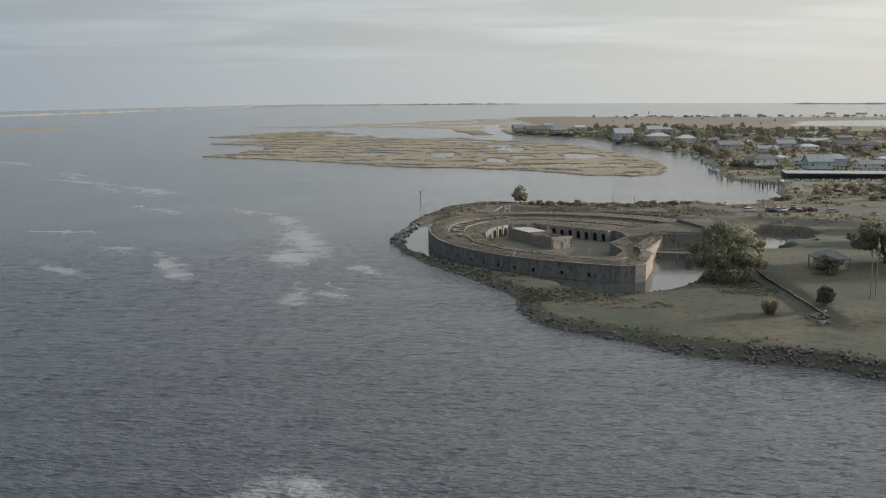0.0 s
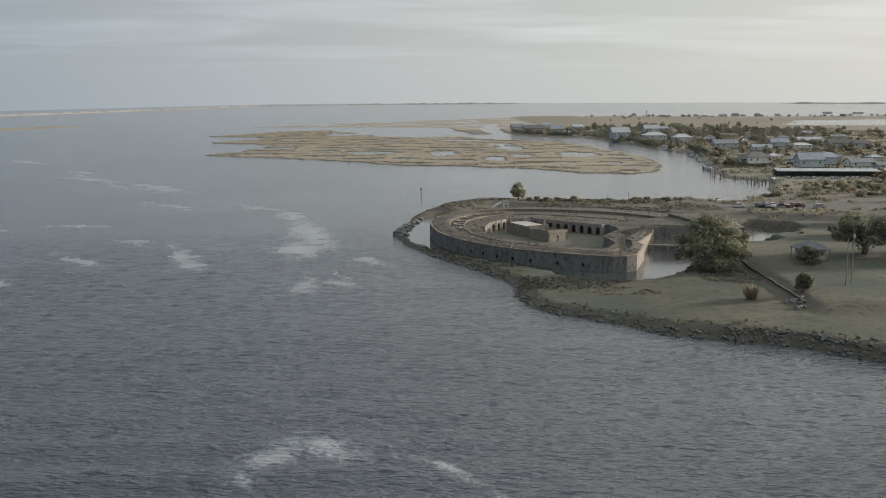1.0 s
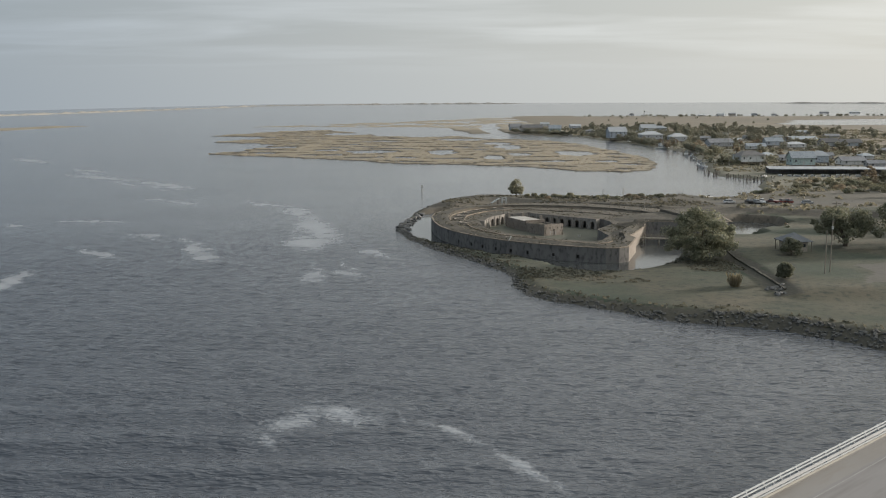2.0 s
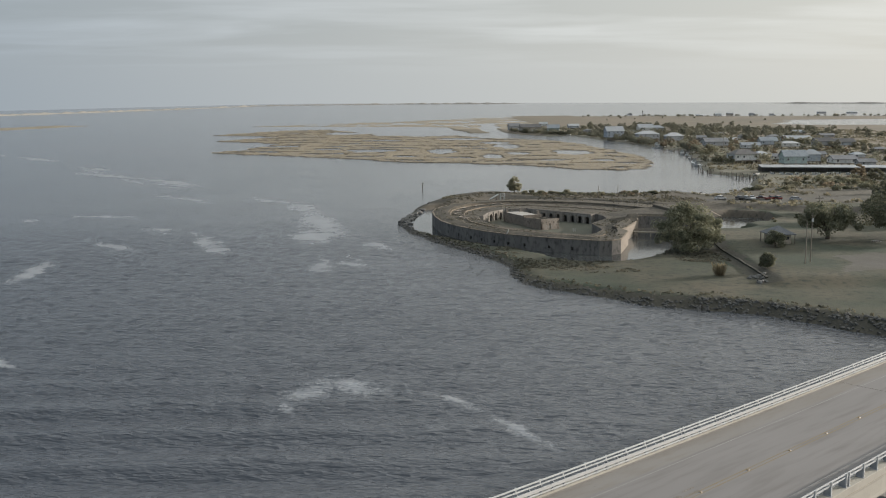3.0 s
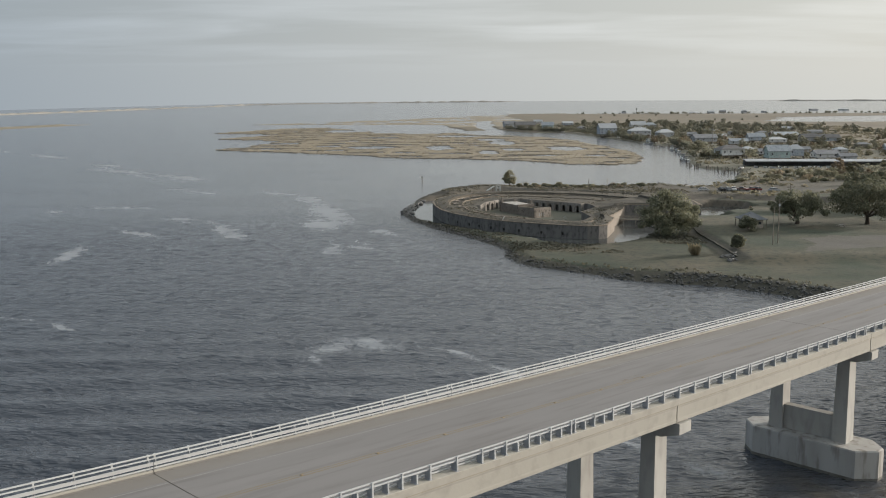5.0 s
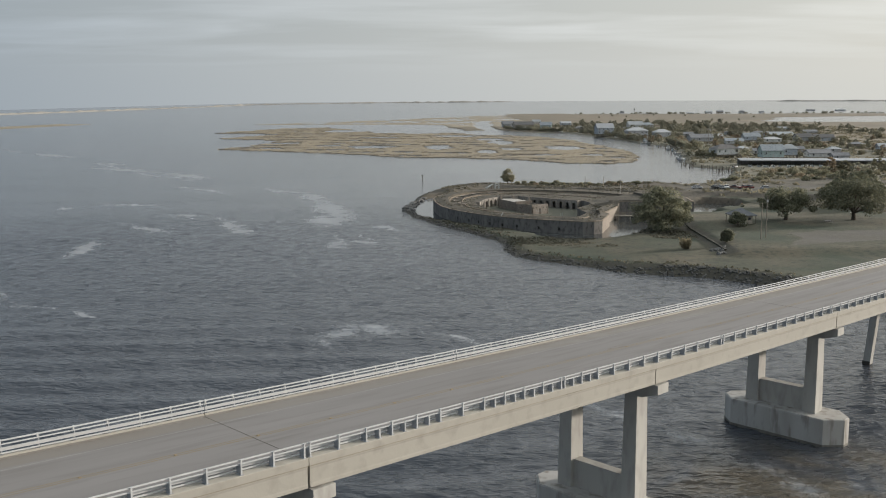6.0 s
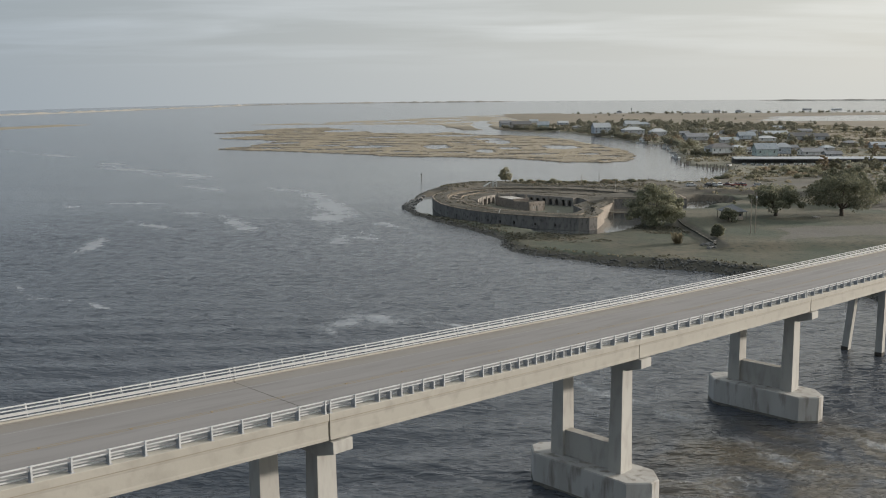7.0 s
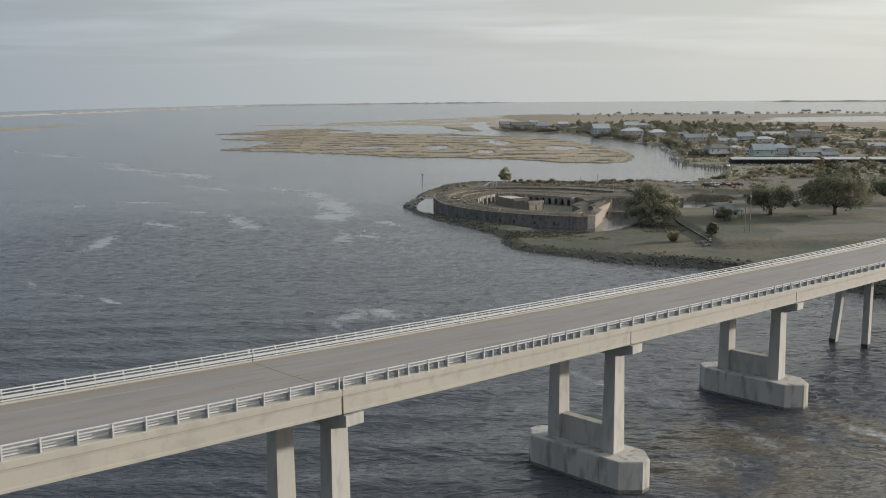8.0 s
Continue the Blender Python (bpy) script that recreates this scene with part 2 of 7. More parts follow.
FOAM += [
    (-235.1, 585.5, -181.5, 504.4, 2.5, 0.6), (-181.5, 504.4, -135.7, 432.7, 2.5, 0.7), (-135.7, 432.7, -114.1, 434.3, 2.2, 0.6), (-195.4, 515.6, -158.9, 497.2, 2.0, 0.5), (-158.9, 497.2, -122.3, 417.0, 2.0, 0.5), (-395.1, 804.2, -316.3, 685.3, 3.0, 0.6), (-316.3, 685.3, -292.0, 674.3, 2.5, 0.5),
    (-78.5, 380.3, -62.3, 361.3, 2.0, 0.5), (-57.6, 355.3, -42.3, 323.5, 3.0, 0.8), (-42.3, 323.5, -45.3, 281.1, 4.0, 0.8), (-39.5, 257.4, -29.6, 261.7, 2.5, 0.5), (-80.9, 274.5, -68.5, 254.5, 1.8, 0.6), (-68.5, 254.5, -55.4, 218.2, 1.4, 0.5), (-107.7, 257.3, -95.0, 240.7, 1.6, 0.6),
]
FOAM += [
    (-95.0, 240.7, -84.3, 232.6, 1.4, 0.5), (-101.5, 180.7, -99.8, 194.4, 1.6, 0.8), (-99.8, 194.4, -98.8, 210.8, 2.0, 0.9), (-103.8, 170.2, -100.8, 178.7, 1.0, 0.5), (-91.7, 122.1, -96.9, 137.1, 0.9, 0.6), (-96.9, 137.1, -99.1, 149.3, 0.9, 0.6), (-92.3, 126.6, -81.5, 119.7, 0.8, 0.8),
    (-81.5, 119.7, -74.8, 118.2, 0.9, 0.8), (-74.8, 118.2, -67.0, 110.2, 1.0, 0.9), (-92.6, 279.0, -82.0, 262.2, 1.6, 0.5), (-24.4, 229.9, -17.2, 205.5, 1.6, 0.5), (-34.2, 233.5, -27.5, 200.2, 1.6, 0.4), (-22.0, 92.2, -18.1, 85.4, 1.6, 0.9), (-4.3, 100.9, -0.2, 92.4, 0.9, 0.6),
]
FOAM += [
    (-0.2, 92.4, 3.8, 88.6, 1.2, 0.4), (-1.3, 82.1, 2.3, 76.7, 1.0, 0.6), (-6.3, 79.3, -2.5, 76.5, 1.4, 0.6), (-12.1, 100.4, -8.0, 93.4, 1.0, 0.8), (17.6, 128.3, 19.3, 118.9, 1.2, 0.5), (41.0, 104.1, 47.8, 97.2, 1.0, 0.3),
]


def water_mat():
    m = bpy.data.materials.new("estuary_water")
    m.use_nodes = True
    nt = m.node_tree
    n, l = nt.nodes.new, nt.links.new
    b = nt.nodes["Principled BSDF"]
    b.inputs["IOR"].default_value = 1.33
    b.inputs["Specular IOR Level"].default_value = 0.5
    geo = n("ShaderNodeNewGeometry")

    def noise_of(scale, stretch, detail, rot=0.0, rough=0.55, dist=0.0):
        mp = n("ShaderNodeMapping")
        mp.inputs["Scale"].default_value = stretch
        mp.inputs["Rotation"].default_value = (0, 0, radians(rot))
        l(geo.outputs["Position"], mp.inputs["Vector"])
        t = n("ShaderNodeTexNoise")
        t.inputs["Scale"].default_value = scale
        t.inputs["Detail"].default_value = detail
        t.inputs["Roughness"].default_value = rough
        t.inputs["Distortion"].default_value = dist
        l(mp.outputs[0], t.inputs["Vector"])
        return t.outputs["Fac"]

    def maths(op, a, b_):
        k = n("ShaderNodeMath"); k.operation = op
        for i, v in enumerate((a, b_)):
            if isinstance(v, (int, float)):
                k.inputs[i].default_value = v
            else:
                l(v, k.inputs[i])
        return k.outputs[0]

    def span(v, a, b_, lo=0.0, hi=1.0):
        r = n("ShaderNodeMapRange"); r.interpolation_type = "SMOOTHSTEP"
        r.inputs["From Min"].default_value, r.inputs["From Max"].default_value = a, b_
        r.inputs["To Min"].default_value, r.inputs["To Max"].default_value = lo, hi
        l(v, r.inputs["Value"])
        return r.outputs[0]

    # wind waves at two scales, long crests across the view
    w1 = noise_of(0.36, (0.45, 1.2, 1), 2, 6)
    w2 = noise_of(0.78, (0.4, 1.15, 1), 2, -7)
    gust = span(noise_of(0.02, (0.6, 1.4, 1), 3, 20), 0.35, 0.7, 0.75, 1.15)
    w3 = noise_of(1.9, (0.45, 1.15, 1), 2, 5)
    # short steep crests
    crest = maths("SUBTRACT", 1.0, maths("ABSOLUTE", maths("MULTIPLY", maths("SUBTRACT", w2, 0.5), 2.0), 0.0))
    sep = n("ShaderNodeSeparateXYZ"); l(geo.outputs["Position"], sep.inputs[0])
    # the creek behind the fort lies sheltered
    lee = n("ShaderNodeMapping"); lee.vector_type = "TEXTURE"
    lee.inputs["Location"].default_value = (110, 560, 0); lee.inputs["Scale"].default_value = (170, 420, 1000)
    l(geo.outputs["Position"], lee.inputs["Vector"])
    lg = n("ShaderNodeTexGradient"); lg.gradient_type = "SPHERICAL"
    l(lee.outputs[0], lg.inputs["Vector"])
    reach_out = maths("MULTIPLY", span(lg.outputs["Fac"], 0.0, 0.45, 1.0, 0.25), span(sep.outputs["Y"], 110, 420, 1.0, 0.6))
    h = maths("ADD", maths("ADD", maths("MULTIPLY", w1, 0.55), maths("MULTIPLY", crest, 0.7)), maths("MULTIPLY", w3, 0.3))
    h = maths("MULTIPLY", maths("MULTIPLY", h, gust), reach_out)
    bp = n("ShaderNodeBump")
    bp.inputs["Strength"].default_value = 1.0
    bp.inputs["Distance"].default_value = 0.52
    l(h, bp.inputs["Height"]); l(bp.outputs[0], b.inputs["Normal"])
    # silty water, browner where the current boils past the piers
    base = n("ShaderNodeMix"); base.data_type = "RGBA"
    base.inputs["A"].default_value = (0.060, 0.067, 0.079, 1)
    base.inputs["B"].default_value = (0.095, 0.083, 0.065, 1)
    mud = n("ShaderNodeMapping"); mud.vector_type = "TEXTURE"
    mud.inputs["Location"].default_value = (44, 20, 0); mud.inputs["Scale"].default_value = (34, 24, 1000)
    l(geo.outputs["Position"], mud.inputs["Vector"])
    mg = n("ShaderNodeTexGradient"); mg.gradient_type = "SPHERICAL"
    l(mud.outputs[0], mg.inputs["Vector"])
    l(maths("MULTIPLY", span(mg.outputs["Fac"], 0.0, 0.6), span(noise_of(0.09, (1, 1, 1), 4, 0, 0.6, 1.0), 0.3, 0.62)), base.inputs["Factor"])
    # foam rafts: broken drifting scum, each with a place of its own
    fine = noise_of(0.55, (1, 0.8, 1), 9, 0, 0.74, 1.4)
    streak = noise_of(0.14, (0.6, 1.3, 1), 5, -25, 0.6, 0.9)
    # currents draw the rafts out into wisps
    pull = n("ShaderNodeTexNoise")
    pull.inputs["Scale"].default_value = 0.11; pull.inputs["Detail"].default_value = 5; pull.inputs["Roughness"].default_value = 0.62
    l(geo.outputs["Position"], pull.inputs["Vector"])
    mid = n("ShaderNodeVectorMath"); mid.operation = "SUBTRACT"; mid.inputs[1].default_value = (0.5, 0.5, 0.5)
    l(pull.outputs["Color"], mid.inputs[0])
    by_far = n("ShaderNodeVectorMath"); by_far.operation = "SCALE"
    l(mid.outputs[0], by_far.inputs[0]); l(span(sep.outputs["Y"], 60, 320, 5.5, 16.0), by_far.inputs["Scale"])
    drift = n("ShaderNodeVectorMath"); drift.operation = "ADD"
    l(geo.outputs["Position"], drift.inputs[0]); l(by_far.outputs[0], drift.inputs[1])
    total = None
    for (ax, ay, bx, by, ry, k) in FOAM:
        fx, fy, rx = (ax + bx) / 2, (ay + by) / 2, 0.72 * math.hypot(bx - ax, by - ay) + ry * 0.5
        rot = math.degrees(math.atan2(by - ay, bx - ax))
        mp = n("ShaderNodeMapping"); mp.vector_type = "TEXTURE"
        mp.inputs["Location"].default_value = (fx, fy, 0)
        mp.inputs["Rotation"].default_value = (0, 0, radians(rot))
        mp.inputs["Scale"].default_value = (rx, ry, 1000)
        l(drift.outputs[0], mp.inputs["Vector"])
        gr = n("ShaderNodeTexGradient"); gr.gradient_type = "SPHERICAL"
        l(mp.outputs[0], gr.inputs["Vector"])
        v = maths("MULTIPLY", gr.outputs["Fac"], k)
        total = v if total is None else maths("MAXIMUM", total, v)
    body = maths("ADD", maths("MULTIPLY", fine, 0.62), maths("MULTIPLY", streak, 0.42))
    edge = maths("ADD", body, maths("MULTIPLY", total, 0.34))
    foam = maths("MULTIPLY", span(edge, 0.62, 0.98), span(total, 0.01, 0.34))
    # older scum further out has spread into soft slicks
    soft_edge = maths("ADD", maths("ADD", maths("MULTIPLY", streak, 0.75), maths("MULTIPLY", fine, 0.3)), maths("MULTIPLY", total, 0.45))
    slick = maths("MULTIPLY", span(soft_edge, 0.55, 0.95), span(total, 0.0, 0.4))
    old = span(sep.outputs["Y"], 130, 200)
    foam = maths("ADD", maths("MULTIPLY", maths("MULTIPLY", foam, 0.5), span(sep.outputs["Y"], 200, 130)), maths("MULTIPLY", maths("MULTIPLY", slick, 0.42), old))
    cm = n("ShaderNodeMix"); cm.data_type = "RGBA"
    cm.inputs["B"].default_value = (0.55, 0.57, 0.59, 1)
    l(foam, cm.inputs["Factor"]); l(base.outputs["Result"], cm.inputs["A"]); l(cm.outputs["Result"], b.inputs["Base Color"])
    l(span(foam, 0.0, 0.6, 0.12, 0.8), b.inputs["Roughness"])
    return m


M_WATER = water_mat()
M_CALM = mat("still_water", (0.065, 0.069, 0.068), (0.074, 0.077, 0.075), 0.1, 0.03, (0.045, 0.045, 0.043), 4, 0.12, 2.2, spec=0.5)
M_CALM.node_tree.nodes["Principled BSDF"].inputs["IOR"].default_value = 1.33

# ---- mesh tools ----
def part(name, bm, material, parent=None, label="", smooth=False):
    me = bpy.data.meshes.new(name)
    if smooth:
        for f in bm.faces:
            f.smooth = True
    bm.to_mesh(me)
    bm.free()
    me.materials.append(material)
    ob = new(name, me)
    if parent is not None:
        ob.parent = parent
    return tagged(ob, label)


def thing(name, label, category, at=(0, 0, 0), turn=0.0, group="", kind=""):
    ob = new(name)
    ob.empty_display_size = 0.3
    ob.matrix_basis = pose(at[0], at[1], at[2], 0, 0, turn)
    return tagged(ob, label, category, group, kind)


def mesh_from(name, verts, faces, material, parent=None):
    me = bpy.data.meshes.new(name)
    me.from_pydata(verts, [], faces)
    me.materials.append(material)
    ob = new(name, me)
    if parent is not None:
        ob.parent = parent
    return ob


def box(bm, x0, x1, y0, y1, z0, z1, m=None):
    v = [bm.verts.new((x, y, z)) for z in (z0, z1) for x, y in ((x0, y0), (x1, y0), (x1, y1), (x0, y1))]
    for f in ((3, 2, 1, 0), (4, 5, 6, 7), (0, 1, 5, 4), (1, 2, 6, 5), (2, 3, 7, 6), (3, 0, 4, 7)):
        bm.faces.new([v[i] for i in f])
    if m is not None:
        bmesh.ops.transform(bm, matrix=m, verts=v)
    return v


def prism(bm, poly, z0, z1, taper=1.0):
    """Upright prism over a counter-clockwise outline; z0 and z1 are numbers or functions of x and y."""
    cx, cy = sum(p[0] for p in poly) / len(poly), sum(p[1] for p in poly) / len(poly)
    top = [(cx + (x - cx) * taper, cy + (y - cy) * taper) for x, y in poly]
    za = z0 if callable(z0) else (lambda x, y: z0)
    zb = z1 if callable(z1) else (lambda x, y: z1)
    a = [bm.verts.new((x, y, za(x, y))) for x, y in poly]
    b = [bm.verts.new((x, y, zb(x, y))) for x, y in top]
    k = len(poly)
    for i in range(k):
        j = (i + 1) % k
        bm.faces.new((a[i], a[j], b[j], b[i]))
    bm.faces.new(b)
    bm.faces.new(a[::-1])


def tube(bm, p0, p1, r0, r1=None, seg=8, cap=True):
    p0, p1 = Vector(p0), Vector(p1)
    r1 = r0 if r1 is None else r1
    ax = (p1 - p0).normalized()
    side = ax.orthogonal().normalized()
    other = ax.cross(side)
    rings = []
    for p, r in ((p0, r0), (p1, r1)):
        rings.append([bm.verts.new(p + r * (math.cos(2 * math.pi * i / seg) * side + math.sin(2 * math.pi * i / seg) * other)) for i in range(seg)])
    for i in range(seg):
        j = (i + 1) % seg
        bm.faces.new((rings[0][i], rings[0][j], rings[1][j], rings[1][i]))
    if cap:
        bm.faces.new(rings[1])
        bm.faces.new(rings[0][::-1])


def sdist(px, py, poly):
    """Signed distance of arrays of points to an outline: positive inside."""
    px, py = np.asarray(px, float), np.asarray(py, float)
    best = np.full(px.shape, 1e12)
    inside = np.zeros(px.shape, bool)
    k = len(poly)
    for i in range(k):
        (ax, ay), (bx, by) = poly[i], poly[(i + 1) % k]
        dx, dy = bx - ax, by - ay
        t = np.clip(((px - ax) * dx + (py - ay) * dy) / (dx * dx + dy * dy + 1e-9), 0, 1)
        best = np.minimum(best, (px - ax - t * dx) ** 2 + (py - ay - t * dy) ** 2)
        if ay != by:
            hit = ((ay > py) != (by > py)) & (px < dx * (py - ay) / (by - ay) + ax)
            inside ^= hit
    d = np.sqrt(best)
    return np.where(inside, d, -d)


def ldist(px, py, line):
    """Distance of arrays of points to an open line."""
    best = np.full(np.shape(px), 1e12)
    for (ax, ay), (bx, by) in zip(line, line[1:]):
        dx, dy = bx - ax, by - ay
        t = np.clip(((px - ax) * dx + (py - ay) * dy) / (dx * dx + dy * dy), 0, 1)
        best = np.minimum(best, (px - ax - t * dx) ** 2 + (py - ay - t * dy) ** 2)
    return np.sqrt(best)


def wob(x, y, s, seed=0.0):
    """Smooth pseudo-random field for arrays, about -1 to 1."""
    a = np.sin(x * s + 1.7 * np.sin(y * s * 0.83 + seed) + seed) + np.sin(y * s * 1.13 - 1.3 * np.sin(x * s * 0.71 + 2 * seed) + 3 * seed)
    b = np.sin((x + y) * s * 2.3 + 2 * np.sin((x - y) * s * 1.7) + seed * 5)
    return 0.38 * a + 0.24 * b


def smooth(v, a, b):
    t = np.clip((v - a) / (b - a), 0, 1)
    return t * t * (3 - 2 * t)

# ---- the plan: shores, marsh, fort ----
LAND = [(-10, 285), (-6, 264), (1, 247), (7, 235), (13, 222), (18, 211), (20, 201), (20.5, 191), (22, 181), (26, 174), (31, 170), (36, 165), (45, 156),
        (53, 152), (61, 149), (66, 146), (72, 140), (78, 134), (84, 127), (92, 112), (108, 92), (140, 60), (300, -60), (1600, -300), (1600, 2625), (1294, 2625),
        (652, 2430), (400, 2420), (220, 2400), (127, 2236), (54, 2057), (-65, 1870), (-165, 1714), (-250, 1581), (-300, 1520), (-200, 1530), (-120, 1490),
        (-40, 1490), (20, 1460), (42, 1180), (74, 1190), (62, 1350), (78, 1600), (100, 1760), (105, 1640), (98, 1440), (86, 1222), (97, 1170), (110, 1140), (129, 1082), (156, 1094),
        (173, 1036), (176, 980), (184, 903), (194, 856), (200, 784), (205, 731), (190, 654), (180, 614), (166, 550), (160, 506), (176, 476), (160, 440), (152, 404), (135, 389), (126, 374),
        (115, 373), (110, 389), (102, 382), (75, 375), (54, 384), (41, 392), (34, 395), (20, 396), (8, 381), (1, 364), (-5, 340), (-9, 310)]
MARSH = [(-179, 740), (-136, 715), (-90, 683), (-52, 646), (-17, 613), (16, 608), (47, 591), (89, 548), (117, 534), (140, 565), (154, 639), (154, 705),
         (150, 764), (139, 899), (118, 962), (90, 1000), (59, 1023), (29, 1104), (-20, 1075), (-60, 1120), (-100, 1230), (-150, 1340), (-215, 1300),
         (-270, 1132), (-180, 1085), (-235, 960), (-150, 900), (-165, 800)]
# pools inside the marsh: centre and half sizes
POOLS = [(112, 736, 14, 38), (44, 686, 7, 25), (6, 761, 11, 40), (-52, 768, 23, 25), (-138, 848, 15, 18), (60, 908, 14, 27), (-111, 1186, 30, 50),
         (-58, 1179, 22, 80), (-6, 1173, 37, 90), (66, 842, 12, 40), (-185, 920, 12, 21), (-91, 795, 11, 16), (150, 851, 8, 14), (-54, 972, 20, 18),
         (67, 723, 9, 18), (-21, 686, 8, 10), (30, 1002, 30, 26), (119, 632, 7, 12)]
FORT = [(52.4, 221.4), (49.5, 219.4), (46, 218.9), (40, 221.5), (34, 224.5), (27.5, 228.5), (21, 233.5), (15.5, 239.5), (11, 246), (6.5, 254), (3, 263.5),
        (1, 275), (0, 288), (1, 298), (4, 307), (8, 315), (14, 322), (24, 328), (40, 330), (58, 326), (74, 315), (88, 298), (93, 276), (92, 262), (84, 261),
        (68.5, 264), (66, 263.5), (58.8, 246), (56.6, 241.5), (57.6, 237.4)]
COURT = [(44.5, 232), (36, 237), (22.5, 250), (16.5, 263), (15.5, 277), (17.5, 289), (23.8, 298), (33.5, 301), (56, 281), (57, 276), (57, 270), (50, 257), (51, 243), (47.5, 234.5)]
CREST = [(8, 346), (19, 361), (30, 364), (42, 353), (49, 344), (67, 332), (85, 322), (95, 315), (113, 318), (128, 310), (146, 301), (200, 290), (320, 300)]
POND = [(97, 266), (103, 269), (112, 277), (118, 286), (118, 299), (108, 304), (100, 299), (95, 285)]
LAKE = [(560, 1570), (600, 1500), (660, 1470), (820, 1480), (1250, 1420), (1350, 1950), (900, 1960), (700, 1900), (640, 1720)]
MOAT_E = [(24, 228), (28, 220.5), (32, 212), (36, 205), (41, 201.5), (48, 201.5), (55, 204.5), (60, 210), (66, 221), (71.5, 238), (74, 256), (74, 264), (56, 262), (48, 222), (30, 232)]


def land_height(x, y):
    sd = sdist(x, y, LAND) + 1.1 + 0.8 * wob(x, y, 0.25, 1.0) * smooth(-y, -500, -300) + 6 * wob(x, y, 0.03, 2.0) * smooth(y, 420, 700) + (9 * wob(x * 0.5, y, 0.1, 6.0) + 5 * wob(x * 0.5, y, 0.23, 3.0)) * smooth(y, 1380, 1460) * smooth(-x, -220, -150)
    near = smooth(-y, -420, -380)
    width = 5 - 1.3 * smooth(x, 40, 66) * smooth(-y, -220, -180)
    top = 1.35 + 0.85 * smooth(x, 36, 62) * near
    z = -0.7 + (top + 0.7) * smooth(sd, -2.2, width) + 0.12 * wob(x, y, 0.11, 4.0) + 0.05 * wob(x, y, 0.6, 2.0)
    # low far flats
    flat = smooth(y, 430, 620)
    z = z * (1 - flat) + flat * (-0.7 + 1.7 * smooth(sd, -3, 5) + 0.25 * wob(x, y, 0.02, 7.0))
    # glacis crest behind the fort
    cr = ldist(x, y, CREST)
    z += (1.7 * np.exp(-(cr / 7.0) ** 2) + 0.5 * np.exp(-((cr - 16) / 4.0) ** 2)) * smooth(sd, 1, 9)
    # moat round the fort and its arm by the gate
    fd = -sdist(x, y, FORT)
    nw = smooth(-x, -16, -4) * smooth(y, 262, 282) * smooth(-y, -352, -334)
    rw = 10.5 - 4.5 * smooth(-x, -32, -20) * smooth(-y, -262, -246) - 3 * smooth(y, 250, 300) + 12 * nw + 1.0 * wob(x, y, 0.3, 3.0)
    ring = smooth(fd, rw, rw - 4 + 0.5 * wob(x, y, 0.2, 1.0))
    ring = np.maximum(ring, smooth(sdist(x, y, MOAT_E) + 0.6 * wob(x, y, 0.5, 1.0), -1.5, 1.5))
    ring = np.maximum(ring, smooth(sdist(x, y, POND) + 1.2 * wob(x, y, 0.4, 5.0), -1.5, 1.5))
    # a strip of bank parts the moat from the sea
    ring = ring * smooth(sd, 3.0 - 1.4 * nw, 5.2 - 2.2 * nw)
    z = z * (1 - ring) - 0.9 * ring
    # brackish lake in the far flats
    lake = smooth(sdist(x, y, LAKE) + 14 * wob(x, y, 0.02, 3.0) + 26 * np.minimum(0, np.sin(y * 0.021 + 0.9) + 0.55), -4, 4)
    z = z * (1 - lake) - 0.9 * lake
    # creeks and pans in the upper marsh
    low = smooth(y, 1360, 1440) * smooth(-x, -200, -150)
    z = z * (1 - low) + np.minimum(z, 0.32) * low
    pan = wob(x * 0.55, y * 0.3, 0.09, 5.0) + 0.5 * wob(x * 0.5, y * 0.4, 0.19, 8.0)
    wet = smooth(pan, 0.12, 0.22) * smooth(y, 1380, 1460) * smooth(-x, -200, -150) * smooth(sd, 2, 8)
    z = z * (1 - wet) - 0.7 * wet
    # fort platform
    inside = smooth(fd, 1.0, -1.0)
    z = z * (1 - inside) + 0.5 * inside
    # lawn step east of the gate
    side = smooth(x - 1.0 - np.interp(y, [150, 168, 183, 200, 212, 224, 260], [74, 75, 76, 77, 77.5, 79, 84]), -2.6, 1.6)
    z += 1.25 * side * smooth(y, 160, 170) * smooth(-y, -300, -228) * smooth(sd, 6, 12) * (1 - ring)
    return z, sd, fd, ring


def spread(a, b, step, grow=1.0, most=60.0):
    out = [a]
    while out[-1] < b:
        out.append(out[-1] + step)
        step = min(step * grow, most)
    return out


